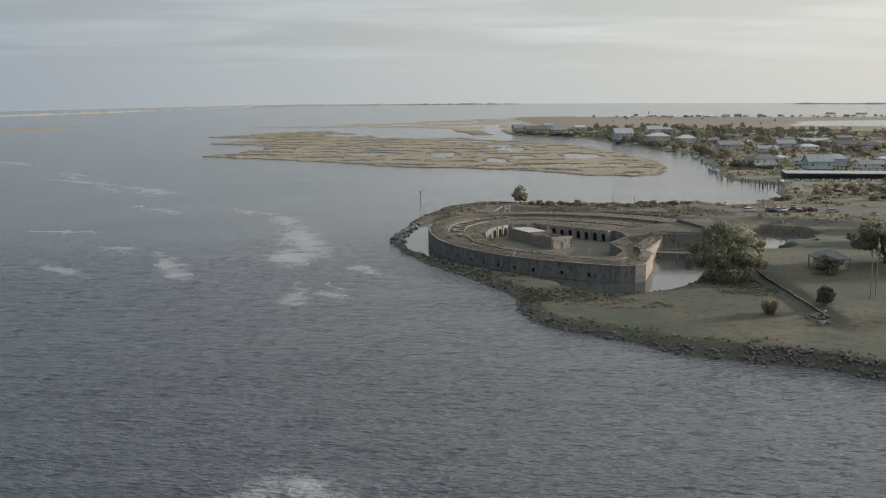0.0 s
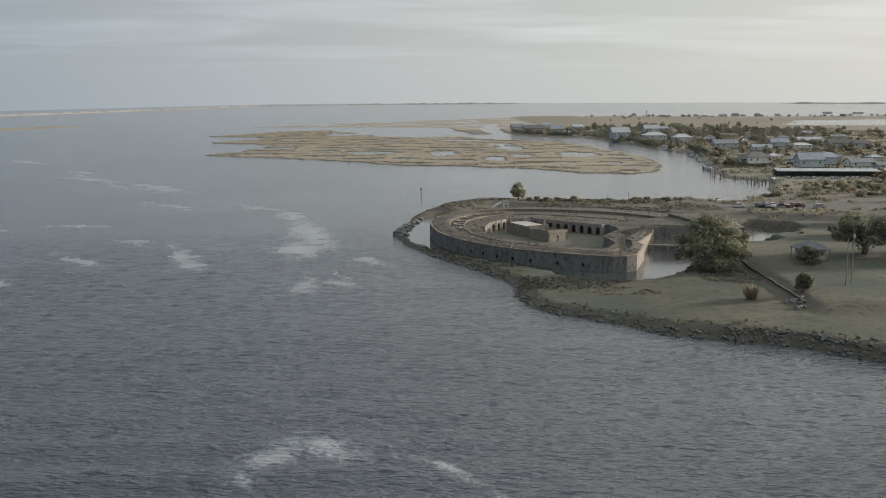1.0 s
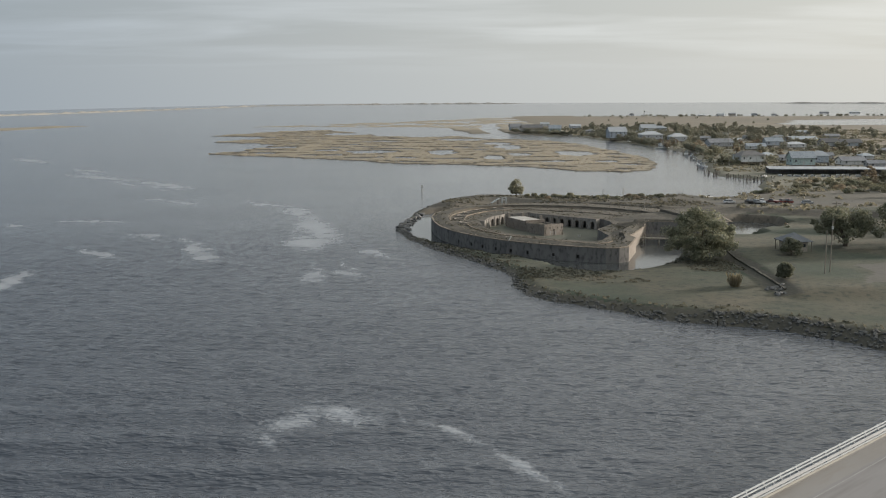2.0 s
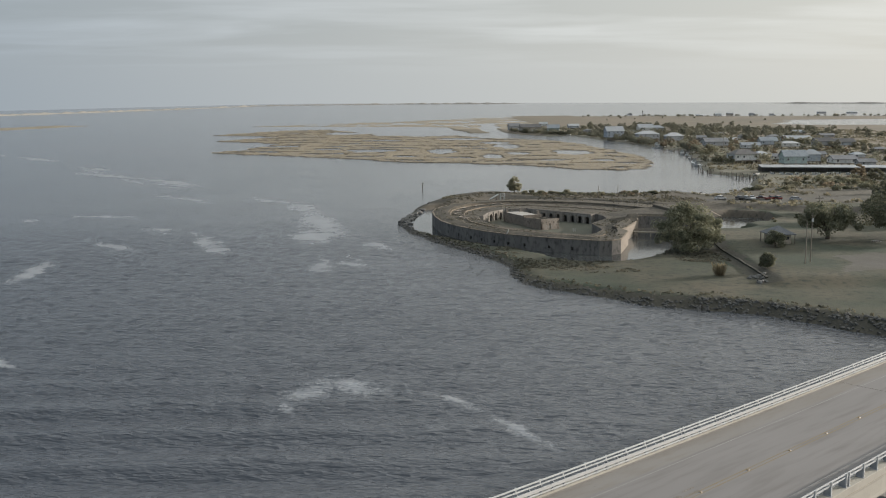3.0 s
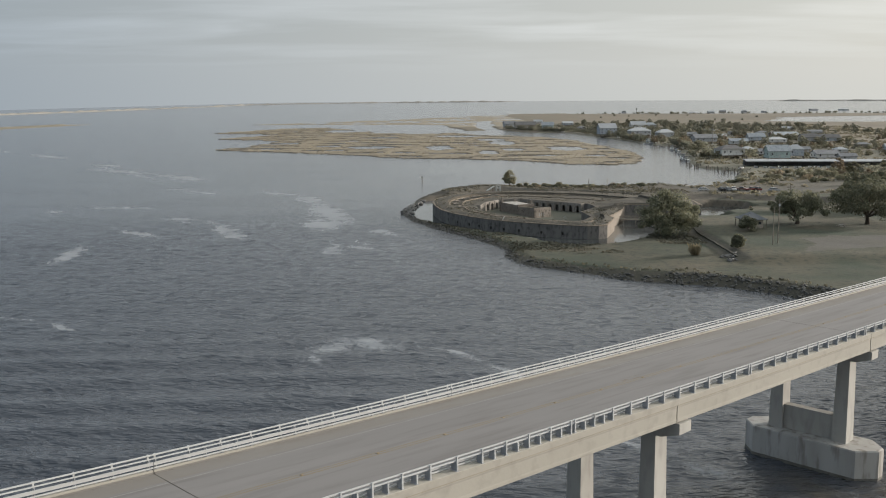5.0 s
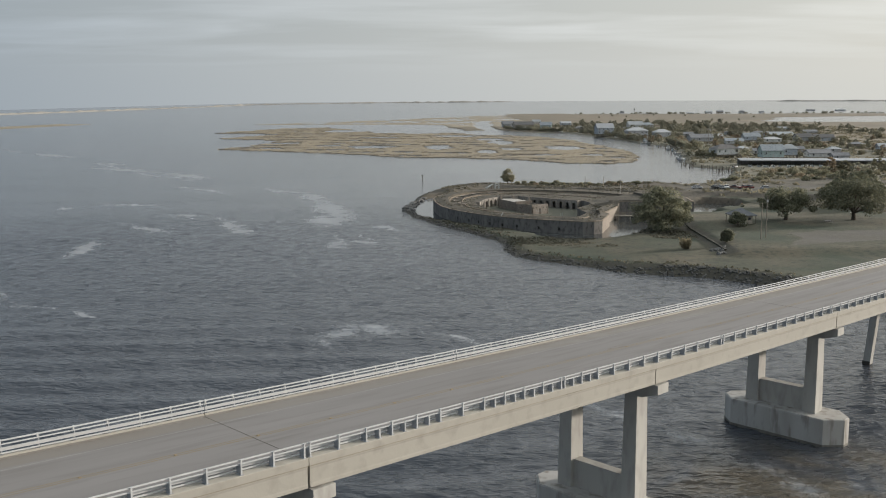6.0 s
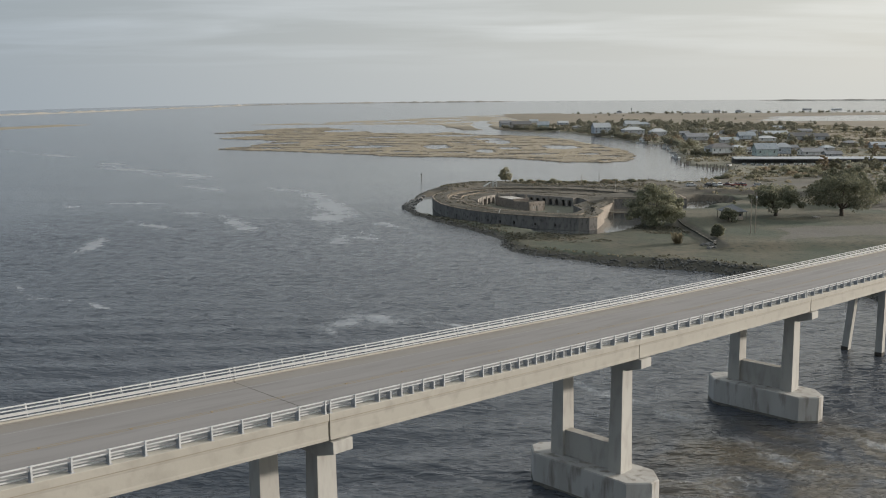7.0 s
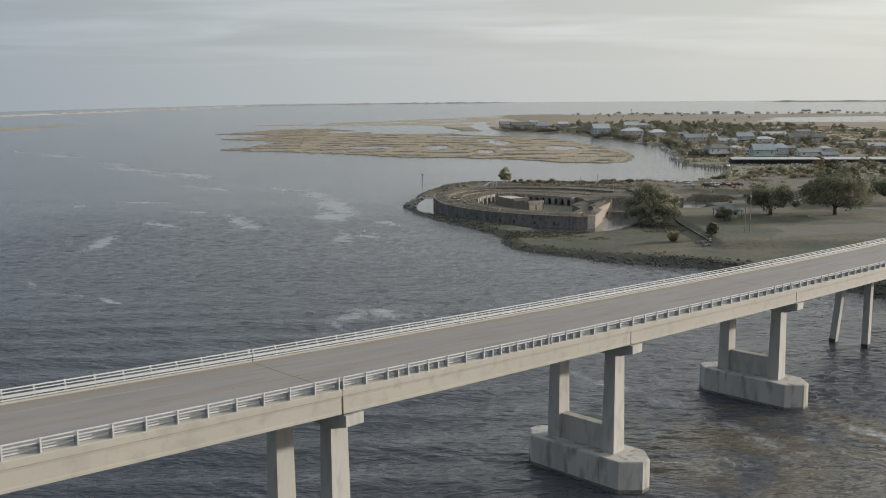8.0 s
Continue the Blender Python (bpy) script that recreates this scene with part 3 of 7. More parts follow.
def build_ground():
    gx = [x for x in spread(-320, -20, 7)] + spread(-16, 150, 1.25) + spread(152, 1600, 1.6, 1.06, 40)
    gy = spread(-300, 88, 20)[:-1] + spread(92, 400, 1.25) + spread(402, 2640, 1.6, 1.02, 10)
    gx, gy = np.array(gx), np.array(gy)
    X, Y = np.meshgrid(gx, gy)
    Z, sd, fd, ring = land_height(X, Y)
    nx, ny = len(gx), len(gy)
    keep = np.maximum.reduce([sd[:-1, :-1], sd[1:, :-1], sd[:-1, 1:], sd[1:, 1:]]) > -14
    faces, mats = [], []
    cx, cy = (X[:-1, :-1] + X[1:, 1:]) / 2, (Y[:-1, :-1] + Y[1:, 1:]) / 2
    csd, cz = (sd[:-1, :-1] + sd[1:, 1:]) / 2, (Z[:-1, :-1] + Z[1:, 1:]) / 2
    w1, w2 = wob(cx, cy, 0.13, 2.0), wob(cx, cy, 0.045, 6.0)
    kind = np.zeros(cx.shape, int)
    kind[(csd < 3.4 + 1.0 * w1 + 0.5 * smooth(cx, 45, 66) * smooth(-cy, -210, -170)) & (cy < 400)] = 1
    dry = (ldist(cx, cy, CREST) < 9 + 3 * w1) | ((w2 > 0.45) & (cx > 78))
    kind[dry & (kind == 0)] = 2
    kind[(cy > 312 + 4 * w1) & (cx < 112) & (cy < 400) & (kind == 0)] = 2
    dirt = (np.abs(cx - 118 - 6 * w1) < 22) & (np.abs(cy - 190 - 0.35 * (cx - 118)) < 10 + 4 * w1)
    kind[dirt & (kind == 0)] = 7
    # dark bank earth on the step's slope, standing for its shade too
    step = (np.abs(cx + 0.2 - np.interp(cy, [168, 183, 200, 212, 224], [75, 76, 77, 77.5, 79])) < 2.2 + 0.5 * w1) & (cy > 166) & (cy < 224)
    kind[step] = 1
    kind[(cy > 330 + 8 * w1) & (cx > 108)] = 3
    kind[(np.abs(cy - 343 - 0.12 * (cx - 125)) < 6.5 + 1.5 * w1) & (cx > 106) & (cx < 172)] = 7
    kind[(cy > 410)] = 4
    kind[(cy > 1120 + 60 * w2) | ((cx > 330 + 40 * w1) & (cy > 640)) | ((cx < 100) & (cy > 1000))] = 5
    kind[(cx < 170) & (cy > 1330)] = 6
    idx = np.arange(nx * ny).reshape(ny, nx)
    used = np.argwhere(keep)
    for j, i in used:
        faces.append((idx[j, i], idx[j, i + 1], idx[j + 1, i + 1], idx[j + 1, i]))
        mats.append(kind[j, i])
    verts = np.stack([X.ravel(), Y.ravel(), Z.ravel()], 1)
    live = np.zeros(nx * ny, bool)
    live[np.array(faces).ravel()] = True
    remap = np.cumsum(live) - 1
    me = bpy.data.meshes.new("ground")
    me.from_pydata(verts[live].tolist(), [], remap[np.array(faces)].tolist())
    for m in (M_GRASS, M_BANK, M_EARTH, M_DRY, M_VILL, M_FARM, M_REEDT, M_GRAVEL):
        me.materials.append(m)
    me.polygons.foreach_set("material_index", np.array(mats, dtype=np.int32))
    me.polygons.foreach_set("use_smooth", np.ones(len(mats), bool))
    ob = new("ground", me)
    tagged(ob, "low grassy shore with dry turf and rocky banks", "ground", "", "structure")


W_BOX = (-165.0, 112.0, -70.0, 330.0)


def wave_height(x, y):
    """Short wind chop off the bay, plus the low swells of an old wake beside the bridge."""
    rng = random.Random(17)
    z = np.zeros_like(x)
    for i in range(34):
        lam = 1.2 * 2.2 ** ((i + rng.random()) / 34) if i < 28 else rng.uniform(3.0, 6.5)
        a = radians(-95 + rng.gauss(0, 18))
        k = 2 * math.pi / lam
        ph = k * (x * math.cos(a) + y * math.sin(a)) + rng.uniform(0, 6.28)
        z += min(lam, 2.2) ** 0.8 * 0.0118 * (np.sin(ph) + 0.22 * np.sin(2 * ph + 1.57))
        mask = smooth(y, -15, 15) * smooth(-y, -118, -80) * smooth(-x, -30, 20)
    z *= (0.88 + 0.14 * wob(x, y, 0.03, 4.0)) * (1 + 0.3 * smooth(-y, -75, -25)) * (1 - 0.3 * mask)
    z += mask * 0.6 * np.sin(2 * math.pi * (y - 0.06 * x + 1.5 * np.sin(x * 0.03)) / 11.0) * (0.8 + 0.4 * wob(x, y, 0.04, 2.0))
    return z


def build_water():
    x0, x1, y0, y1 = W_BOX
    gx = np.arange(x0, x1 + 0.01, 0.5)
    gy = np.array([y0] + spread(y0 + 0.4, y1, 0.35, 1.0010, 0.7))
    gy = y0 + (gy - y0) * (y1 - y0) / (gy[-1] - y0)
    gx = x0 + (gx - x0) * (x1 - x0) / (gx[-1] - x0)
    X, Y = np.meshgrid(gx, gy)
    edge = np.minimum.reduce([X - x0, x1 - X, Y - y0, y1 - Y])
    Z = wave_height(X, Y) * smooth(edge, 0, 40) * (1 - 0.9 * smooth(Y, 180, 326)) * (0.2 + 0.8 * smooth(-sdist(X, Y, LAND), 0, 14))
    ny, nx = X.shape
    idx = np.arange(nx * ny).reshape(ny, nx)
    quads = np.stack([idx[:-1, :-1], idx[:-1, 1:], idx[1:, 1:], idx[1:, :-1]], -1).reshape(-1, 4)
    verts = np.stack([X.ravel(), Y.ravel(), Z.ravel()], 1)
    # open water beyond: rings from the chop's edge out to the horizon
    cx, cy = (x0 + x1) / 2, (y0 + y1) / 2
    side = []
    for (ax, ay), (bx, by) in (((x0, y0), (x1, y0)), ((x1, y0), (x1, y1)), ((x1, y1), (x0, y1)), ((x0, y1), (x0, y0))):
        side += [(ax + (bx - ax) * i / 24, ay + (by - ay) * i / 24) for i in range(24)]
    seg = len(side)
    ring = []
    far = []
    for r in (0, 60, 140, 240, 400, 600, 850, 1150, 1500, 1900, 2300, 2650, 3000, 3400, 3800, 4200, 4550, 4850):
        for px, py in side:
            d = math.hypot(px, py)
            s = r / 4850
            q = (px * (1 - s) + 4850 * px / d * s, py * (1 - s) + 4850 * py / d * s) if r else (px, py)
            far.append((q[0], q[1], far_z(*q)))
    base = len(verts)
    verts = np.concatenate([verts, np.array(far)])
    fq = [(base + i * seg + k, base + (i + 1) * seg + k, base + (i + 1) * seg + (k + 1) % seg, base + i * seg + (k + 1) % seg) for i in range(17) for k in range(seg)]
    me = bpy.data.meshes.new("water")
    quads = np.concatenate([quads, np.array(fq)[:, ::-1]])
    me.vertices.add(len(verts))
    me.vertices.foreach_set("co", verts.astype(np.float32).ravel())
    me.loops.add(quads.size)
    me.loops.foreach_set("vertex_index", quads.astype(np.int32).ravel())
    me.polygons.add(len(quads))
    me.polygons.foreach_set("loop_start", np.arange(0, quads.size, 4, dtype=np.int32))
    me.polygons.foreach_set("use_smooth", np.ones(len(quads), bool))
    me.update(calc_edges=True)
    me.validate()
    me.materials.append(M_WATER)
    tagged(new("water", me), "choppy grey estuary water with rafts of foam", "water", "", "structure")


def far_z(x, y):
    r = math.hypot(x, y)
    west = min(1.0, max(0.0, (math.degrees(math.atan2(-x, y)) - 9.0) / 17.0)) if y > 0 else 0.0
    return (24.0 - 29.0 * west) * max(0.0, (r - 2200) / 2650) ** 1.3


def build_marsh():
    gx, gy = np.arange(-330, 175, 2.6), np.arange(515, 1370, 3.4)
    X, Y = np.meshgrid(gx, gy)
    sd = sdist(X, Y, MARSH) + 5 * wob(X, Y, 0.07, 1.0) + 2.4 * wob(X, Y, 0.26, 3.0)
    sd -= 16 * smooth(-X, 60, 160) * np.maximum(0, wob(X * 0.35, Y, 0.10, 9.0)) * smooth(Y, 700, 800)
    for (px, py, rx, ry) in POOLS:
        w = 1 + 0.25 * wob(X, Y, 0.16, px) + 0.15 * wob(X, Y, 0.4, py)
        e = (np.hypot((X - px) / rx, (Y - py) / ry) - w) * min(rx, ry)
        sd = np.minimum(sd, e)
    # creeks and small pans
    pan = wob(X * 0.45, Y, 0.13, 5.0) + 0.5 * wob(X * 0.45, Y, 0.31, 8.0)
    sd = np.minimum(sd, np.where(sd > 9, (0.46 - pan) * 9, sd))
    top = 0.42 + 0.16 * wob(X, Y, 0.21, 2.0) + 0.1 * wob(X, Y, 0.7, 6.0)
    Z = -0.6 + (top + 0.6) * smooth(sd, -0.8, 1.3)
    ny, nx = X.shape
    idx = np.arange(nx * ny).reshape(ny, nx)
    hi = np.maximum.reduce([sd[:-1, :-1], sd[1:, :-1], sd[:-1, 1:], sd[1:, 1:]])
    lo = np.minimum.reduce([sd[:-1, :-1], sd[1:, :-1], sd[:-1, 1:], sd[1:, 1:]])
    keep = hi > -2.5
    q = np.stack([idx[:-1, :-1], idx[:-1, 1:], idx[1:, 1:], idx[1:, :-1]], -1)[keep]
    live = np.zeros(nx * ny, bool)
    live[q.ravel()] = True
    remap = np.cumsum(live) - 1
    verts = np.stack([X.ravel(), Y.ravel(), Z.ravel()], 1)[live]
    me = bpy.data.meshes.new("marsh_island")
    me.from_pydata(verts.tolist(), [], remap[q].tolist())
    me.materials.append(M_REEDT)
    me.materials.append(M_MUD)
    me.polygons.foreach_set("material_index", (lo[keep] < 0.9).astype(np.int32))
    ob = new("marsh_island", me)
    tagged(ob, "low tan reed marsh broken by pools and creeks", "marsh", "", "structure")
    # reeds standing on it
    rng = np.random.RandomState(4)
    ok = np.argwhere(sd > 1.2)
    pick = ok[rng.randint(0, len(ok), 24000)]
    v, f = [], []
    for j, i in pick:
        x, y, z = X[j, i] + rng.uniform(-1.4, 1.4), Y[j, i] + rng.uniform(-1.8, 1.8), Z[j, i] - 0.2
        hgt, wd = rng.uniform(0.2, 0.45), rng.uniform(0.5, 1.3)
        a = rng.uniform(0, math.pi)
        c, s = wd * math.cos(a), wd * math.sin(a)
        k = len(v)
        v += [(x - c, y - s, z), (x + c, y + s, z), (x + 0.6 * c, y + 0.6 * s, z + hgt), (x - 0.5 * c, y - 0.5 * s, z + hgt * 0.8)]
        f.append((k, k + 1, k + 2, k + 3))
    tagged(mesh_from("marsh_reeds", v, f, M_REED), "dry tan reeds covering the marsh island", "reeds", "", "stuff")


# paler than the nearer marsh: horizon haze is part of this colour
M_FARS = mat("hazed_far_shore", (0.25, 0.238, 0.212), (0.22, 0.21, 0.19), 0.006, 1.0, (0.18, 0.172, 0.158), 8, 0.3, 0.3)


def build_far():
    """Distant low shores: a strip each along the horizon."""
    rng = random.Random(8)
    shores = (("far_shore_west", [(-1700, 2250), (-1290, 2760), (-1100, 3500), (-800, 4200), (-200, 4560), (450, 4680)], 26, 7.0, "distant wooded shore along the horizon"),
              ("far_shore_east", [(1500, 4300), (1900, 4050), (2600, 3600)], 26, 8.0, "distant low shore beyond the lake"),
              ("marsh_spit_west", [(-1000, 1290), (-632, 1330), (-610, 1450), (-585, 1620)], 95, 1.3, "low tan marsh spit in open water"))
    for name, line, depth, tall, label in shores:
        v, f = [], []
        pts = []
        for (ax, ay), (bx, by) in zip(line, line[1:]):
            k = max(4, int(math.hypot(bx - ax, by - ay) / 28))
            pts += [(ax + (bx - ax) * i / k, ay + (by - ay) * i / k) for i in range(k)]
        pts.append(line[-1])
        for i, (x, y) in enumerate(pts):
            z = far_z(x, y)
            fade = min(1.0, i / 4, (len(pts) - 1 - i) / 4) + 0.02
            h = tall * fade * (0.35 + 0.65 * rng.random() ** 1.5)
            d = Vector((x, y)).normalized() * depth * (fade if tall < 2 else 1)
            v += [(x, y, z - 0.6), (x + d.x * 0.15, y + d.y * 0.15, z + 0.35 * h), (x + d.x, y + d.y, z + h), (x + d.x * 2, y + d.y * 2, z - 0.6)]
        for i in range(len(pts) - 1):
            for k in range(3):
                f.append((4 * i + k, 4 * i + 4 + k, 4 * i + 5 + k, 4 * i + 1 + k))
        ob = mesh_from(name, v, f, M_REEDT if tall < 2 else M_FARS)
        tagged(ob, label, "shore", "", "structure")


def build_calm():
    """Sheltered water that the wind does not reach: the moat and the pond."""
    ring = []
    k = len(FORT)
    c = Vector((44, 275))
    for x, y in FORT:
        d = Vector((x, y)) - c
        off = min(13.0, float(sdist(np.array([float(x)]), np.array([float(y)]), LAND)[0]) - 1.8)
        ring.append(tuple(c + d * (1 + max(2.0, off) / d.length)))
    bm = bmesh.new()
    bm.faces.new([bm.verts.new((x, y, 0.10)) for x, y in ring])
    bm.faces.new([bm.verts.new((x, y, 0.104)) for x, y in ((92, 260), (116, 262), (124, 306), (92, 306))])
    bm.faces.new([bm.verts.new((x, y, 0.108)) for x, y in ((18, 236), (25, 221), (30, 209), (35, 201), (41, 198), (48, 198), (57, 201), (65, 207), (71, 219), (77, 238), (79, 258), (79, 266), (62, 266), (48, 222))])
    me = bpy.data.meshes.new("moat_water")
    bm.to_mesh(me)
    bm.free()
    me.materials.append(M_CALM)
    tagged(new("moat_water", me), "still bright water in the fort moat and pond", "water", "", "structure")


build_water()
build_calm()
build_ground()
build_marsh()
build_far()

# ---- the road bridge ----
B0 = Vector((-8.99, -17.10))
BU = Vector((0.7194, 0.6946)).normalized()
BN = Vector((BU.y, -BU.x))
SPAN, WIDE, SECTION = 38.8, 12.18, 25.4
B_TURN = math.degrees(math.atan2(BU.y, BU.x))


def bz(s):
    """Height of the kerb top along the bridge."""
    q = max(s, -40.0)
    return 20.11 - 0.0501 * q + 0.00008 * q * q - 0.0565 * (s - q)


def bpt(s, off, dz=0.0):
    """A point of the bridge: s along it, off towards the near rail (0 is the near rail, -WIDE the far one), dz from the kerb top."""
    p = B0 + BU * s + BN * off
    return (p.x, p.y, bz(s) + dz)


def strip(bm, s0, s1, section, step=4.0):
    """Sweeps a closed section of (off, dz) along the bridge."""
    k = max(1, int(abs(s1 - s0) / step))
    rows = []
    for i in range(k + 1):
        s = s0 + (s1 - s0) * i / k
        rows.append([bm.verts.new(bpt(s, o, d)) for o, d in section])
    m = len(section)
    for a, b in zip(rows, rows[1:]):
        for i in range(m):
            j = (i + 1) % m
            bm.faces.new((a[i], b[i], b[j], a[j]))
    bm.faces.new(rows[0])
    bm.faces.new(rows[-1][::-1])


def rect(o0, o1, d0, d1):
    return [(o0, d0), (o0, d1), (o1, d1), (o1, d0)]


S_MIN, S_MAX = -5, 7


def build_bridge():
    br = thing("bridge", "long cream concrete road bridge over the water", "bridge", kind="structure")
    for k in range(S_MIN, S_MAX):
        g0, g1 = (0.03, 0.003) if k % 2 == 0 else (0.003, 0.03)
        s0, s1 = k * SPAN + g0, (k + 1) * SPAN - g1
        bm = bmesh.new()
        strip(bm, s0, s1, rect(-WIDE + 0.22, -0.55, -0.47, -0.23))
        part("deck_slab", bm, M_ROAD, br, "worn grey concrete roadway")
        for a, b in ((-0.58, 0.16), (-WIDE - 0.30, -WIDE + 0.25)):
            bm = bmesh.new()
            o0, o1 = (a, b)
            sec = [(o0, -0.23), (o0 + 0.03, 0.0), (o1 - 0.02, 0.0), (o1, -0.03), (o1, -0.5), (o0, -0.5)]
            if a < -5:
                sec = [(o0, -0.03), (o0 + 0.02, 0.0), (o1 - 0.03, 0.0), (o1, -0.23), (o1, -0.5), (o0, -0.5)]
            strip(bm, s0, s1, sec)
            part("kerb", bm, M_CONC, br)
        for o in (-0.28, -3.2, -6.1, -9.0, -WIDE - 0.12):
            bm = bmesh.new()
            sec = [(o, -0.52), (o + 0.40, -0.52), (o + 0.40, -0.62), (o + 0.38, -0.74), (o + 0.38, -1.66), (o + 0.40, -1.78), (o + 0.40, -1.95), (o, -1.95), (o, -1.78), (o + 0.02, -1.66), (o + 0.02, -0.74), (o, -0.62)]
            strip(bm, s0 + 0.06, s1 - 0.06, sec[::-1], 6.0)
            part("girder", bm, M_CONC, br)
        for o in (0.122, -WIDE - 0.126):
            bm = bmesh.new()
            strip(bm, s0, s1, rect(o, o + 0.006, -0.56, -0.505), 6.0)
            part("under_kerb_strip", bm, M_UNDERKERB, br, "thin brown strip under the kerb")
        bm = bmesh.new()
        strip(bm, s0, s1, rect(-WIDE + 0.252, -WIDE + 0.258, -0.23, -0.12), 4.0)
        part("kerb_grime", bm, M_GUTTER, br, "grime on the foot of the kerb")
        # dirt along the gutters
        for o, w in ((-WIDE + 0.24, 1.6), (-1.25, 0.68)):
            bm = bmesh.new()
            strip(bm, s0, s1, rect(o, o + w, -0.235, -0.227), 4.0)
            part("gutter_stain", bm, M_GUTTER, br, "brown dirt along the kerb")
        # worn centre line
        for o in (-6.0, -6.3):
            bm = bmesh.new()
            strip(bm, s0, s1, rect(o, o + 0.12, -0.234, -0.226), 4.0)
            part("centre_line", bm, M_YEL, br, "faded yellow road line")
        for o in (-2.0, -10.1):
            bm = bmesh.new()
            strip(bm, s0, s1, rect(o, o + 0.1, -0.234, -0.226), 4.0)
            part("edge_line", bm, M_EDGE, br, "faded white edge line")
        if k == 1:
            # old tyre scuffs near the near edge, a scrap on the far lane
            for s, o, a, b in ((-9.5, -4.6, 1.6, 0.16), (-9.0, -5.1, 1.3, 0.12), (-10.6, -4.9, 0.9, 0.3)):
                bm = bmesh.new()
                strip(bm, s0 + 12.5 + s, s0 + 12.5 + s + a, rect(o - 1.8, o - 1.8 + b, -0.234, -0.225), 1.0)
                part("tyre_scuff", bm, M_STAIN, br, "dark tyre scuff on the deck")
        if k % 2 == 0:
            bm = bmesh.new()
            strip(bm, s0 - 0.06, s0, rect(-WIDE + 0.26, -0.56, -0.45, -0.224), 1.0)
            part("expansion_joint", bm, M_DARK, br)
    # raised amber studs between the yellow lines
    bm = bmesh.new()
    prism(bm, [(-0.09, -0.09), (0.09, -0.09), (0.09, 0.09), (-0.09, 0.09)], 0.0, 0.04, 0.7)
    stud = part("road_stud", bm, M_STUD, br)
    stud.matrix_basis = pose(*bpt(-30, -6.09, -0.228), 0, 0, B_TURN)
    for i in range(1, 26):
        ob = new("road_stud", stud.data)
        ob.parent = br
        ob.matrix_basis = pose(*bpt(-30 + 6.1 * i, -6.09, -0.228), 0, 0, B_TURN)
    return br


def build_rails(br):
    """Rails on plate posts, in lengths of eleven panels: slim rails on the outer edge, a broad guard rail on the traffic side."""
    def bracket(tall, depth):
        bm = bmesh.new()
        box(bm, -0.055, 0.055, -0.03, 0.05, 0.0, 0.95 if tall else 0.60)
        flange = len(bm.faces)
        v = [bm.verts.new(p) for p in ((-0.03, -0.03, 0), (0.03, -0.03, 0), (0.03, -depth, 0), (-0.03, -depth, 0), (-0.03, -0.03, 0.66), (0.03, -0.03, 0.66), (0.03, -depth, 0.54), (-0.03, -depth, 0.54))]
        for f in ((0, 1, 2, 3), (4, 7, 6, 5), (0, 4, 5, 1), (1, 5, 6, 2), (2, 6, 7, 3), (3, 7, 4, 0)):
            bm.faces.new([v[i] for i in f])
        box(bm, -0.13, 0.13, -depth, 0.08, -0.004, 0.025)
        bm.faces.ensure_lookup_table()
        # web gets the darker paint: shade on its side put into the colour
        for f in bm.faces[flange:]:
            f.material_index = 1
        me = bpy.data.meshes.new("post")
        bm.to_mesh(me)
        bm.free()
        me.materials.append(M_RAILF)
        me.materials.append(M_WEB)
        return me

    posts = ((bracket(True, 0.46), bracket(False, 0.46)), (bracket(True, 0.16), bracket(False, 0.16)))
    for side in (0, 1):
        sgn = 1 if side == 0 else -1
        off = 0.0 if side == 0 else -WIDE
        back = -0.46 if side == 0 else -0.16
        for k in range(-7, 10):
            s0, s1 = k * SECTION + 0.22, (k + 1) * SECTION - 0.22
            rail = thing("bridge_railing", "white metal bridge railing on grey plate posts", "railing", group="bridge railings")
            for name, dz, h, d0, d1 in (("top_rail", 0.86, 0.08, -0.10, -0.03), ("middle_rail", 0.62, 0.07, -0.10, -0.03), ("guard_rail", 0.29, 0.20, back - 0.07, back), ("lower_rail", 0.09, 0.08, back - 0.06, back)):
                bm = bmesh.new()
                sec = rect(off + sgn * d0, off + sgn * d1, dz, dz + h)
                if sgn < 0:
                    sec = sec[::-1]
                strip(bm, s0 - 0.2, s1 + 0.2, sec, 5.0)
                part(name, bm, M_GUARD if name == "guard_rail" else M_RAIL, rail)
            # extra short posts where the railing was strengthened
            extra = {0: (2, 3, 4, 7, 8, 9, 10), 1: (0, 1)}.get(k, ()) if side == 0 else {0: (1, 2, 4, 5, 7, 8), 1: (0, 1, 3, 4, 6, 7, 9), 2: (0, 2, 3)}.get(k, ())
            for i in range(12):
                s = s0 + (s1 - s0) * i / 11
                me_post, me_short = posts[side]
                for me, name, t in ((me_post, "post", s), (me_short, "short_post", s + SECTION / 22)):
                    if name == "short_post" and i not in extra:
                        continue
                    ob = new(name, me)
                    ob.parent = rail
                    x, y, z = bpt(t, off)
                    ob.matrix_basis = pose(x, y, z, 0, 0, B_TURN if side == 1 else B_TURN + 180)


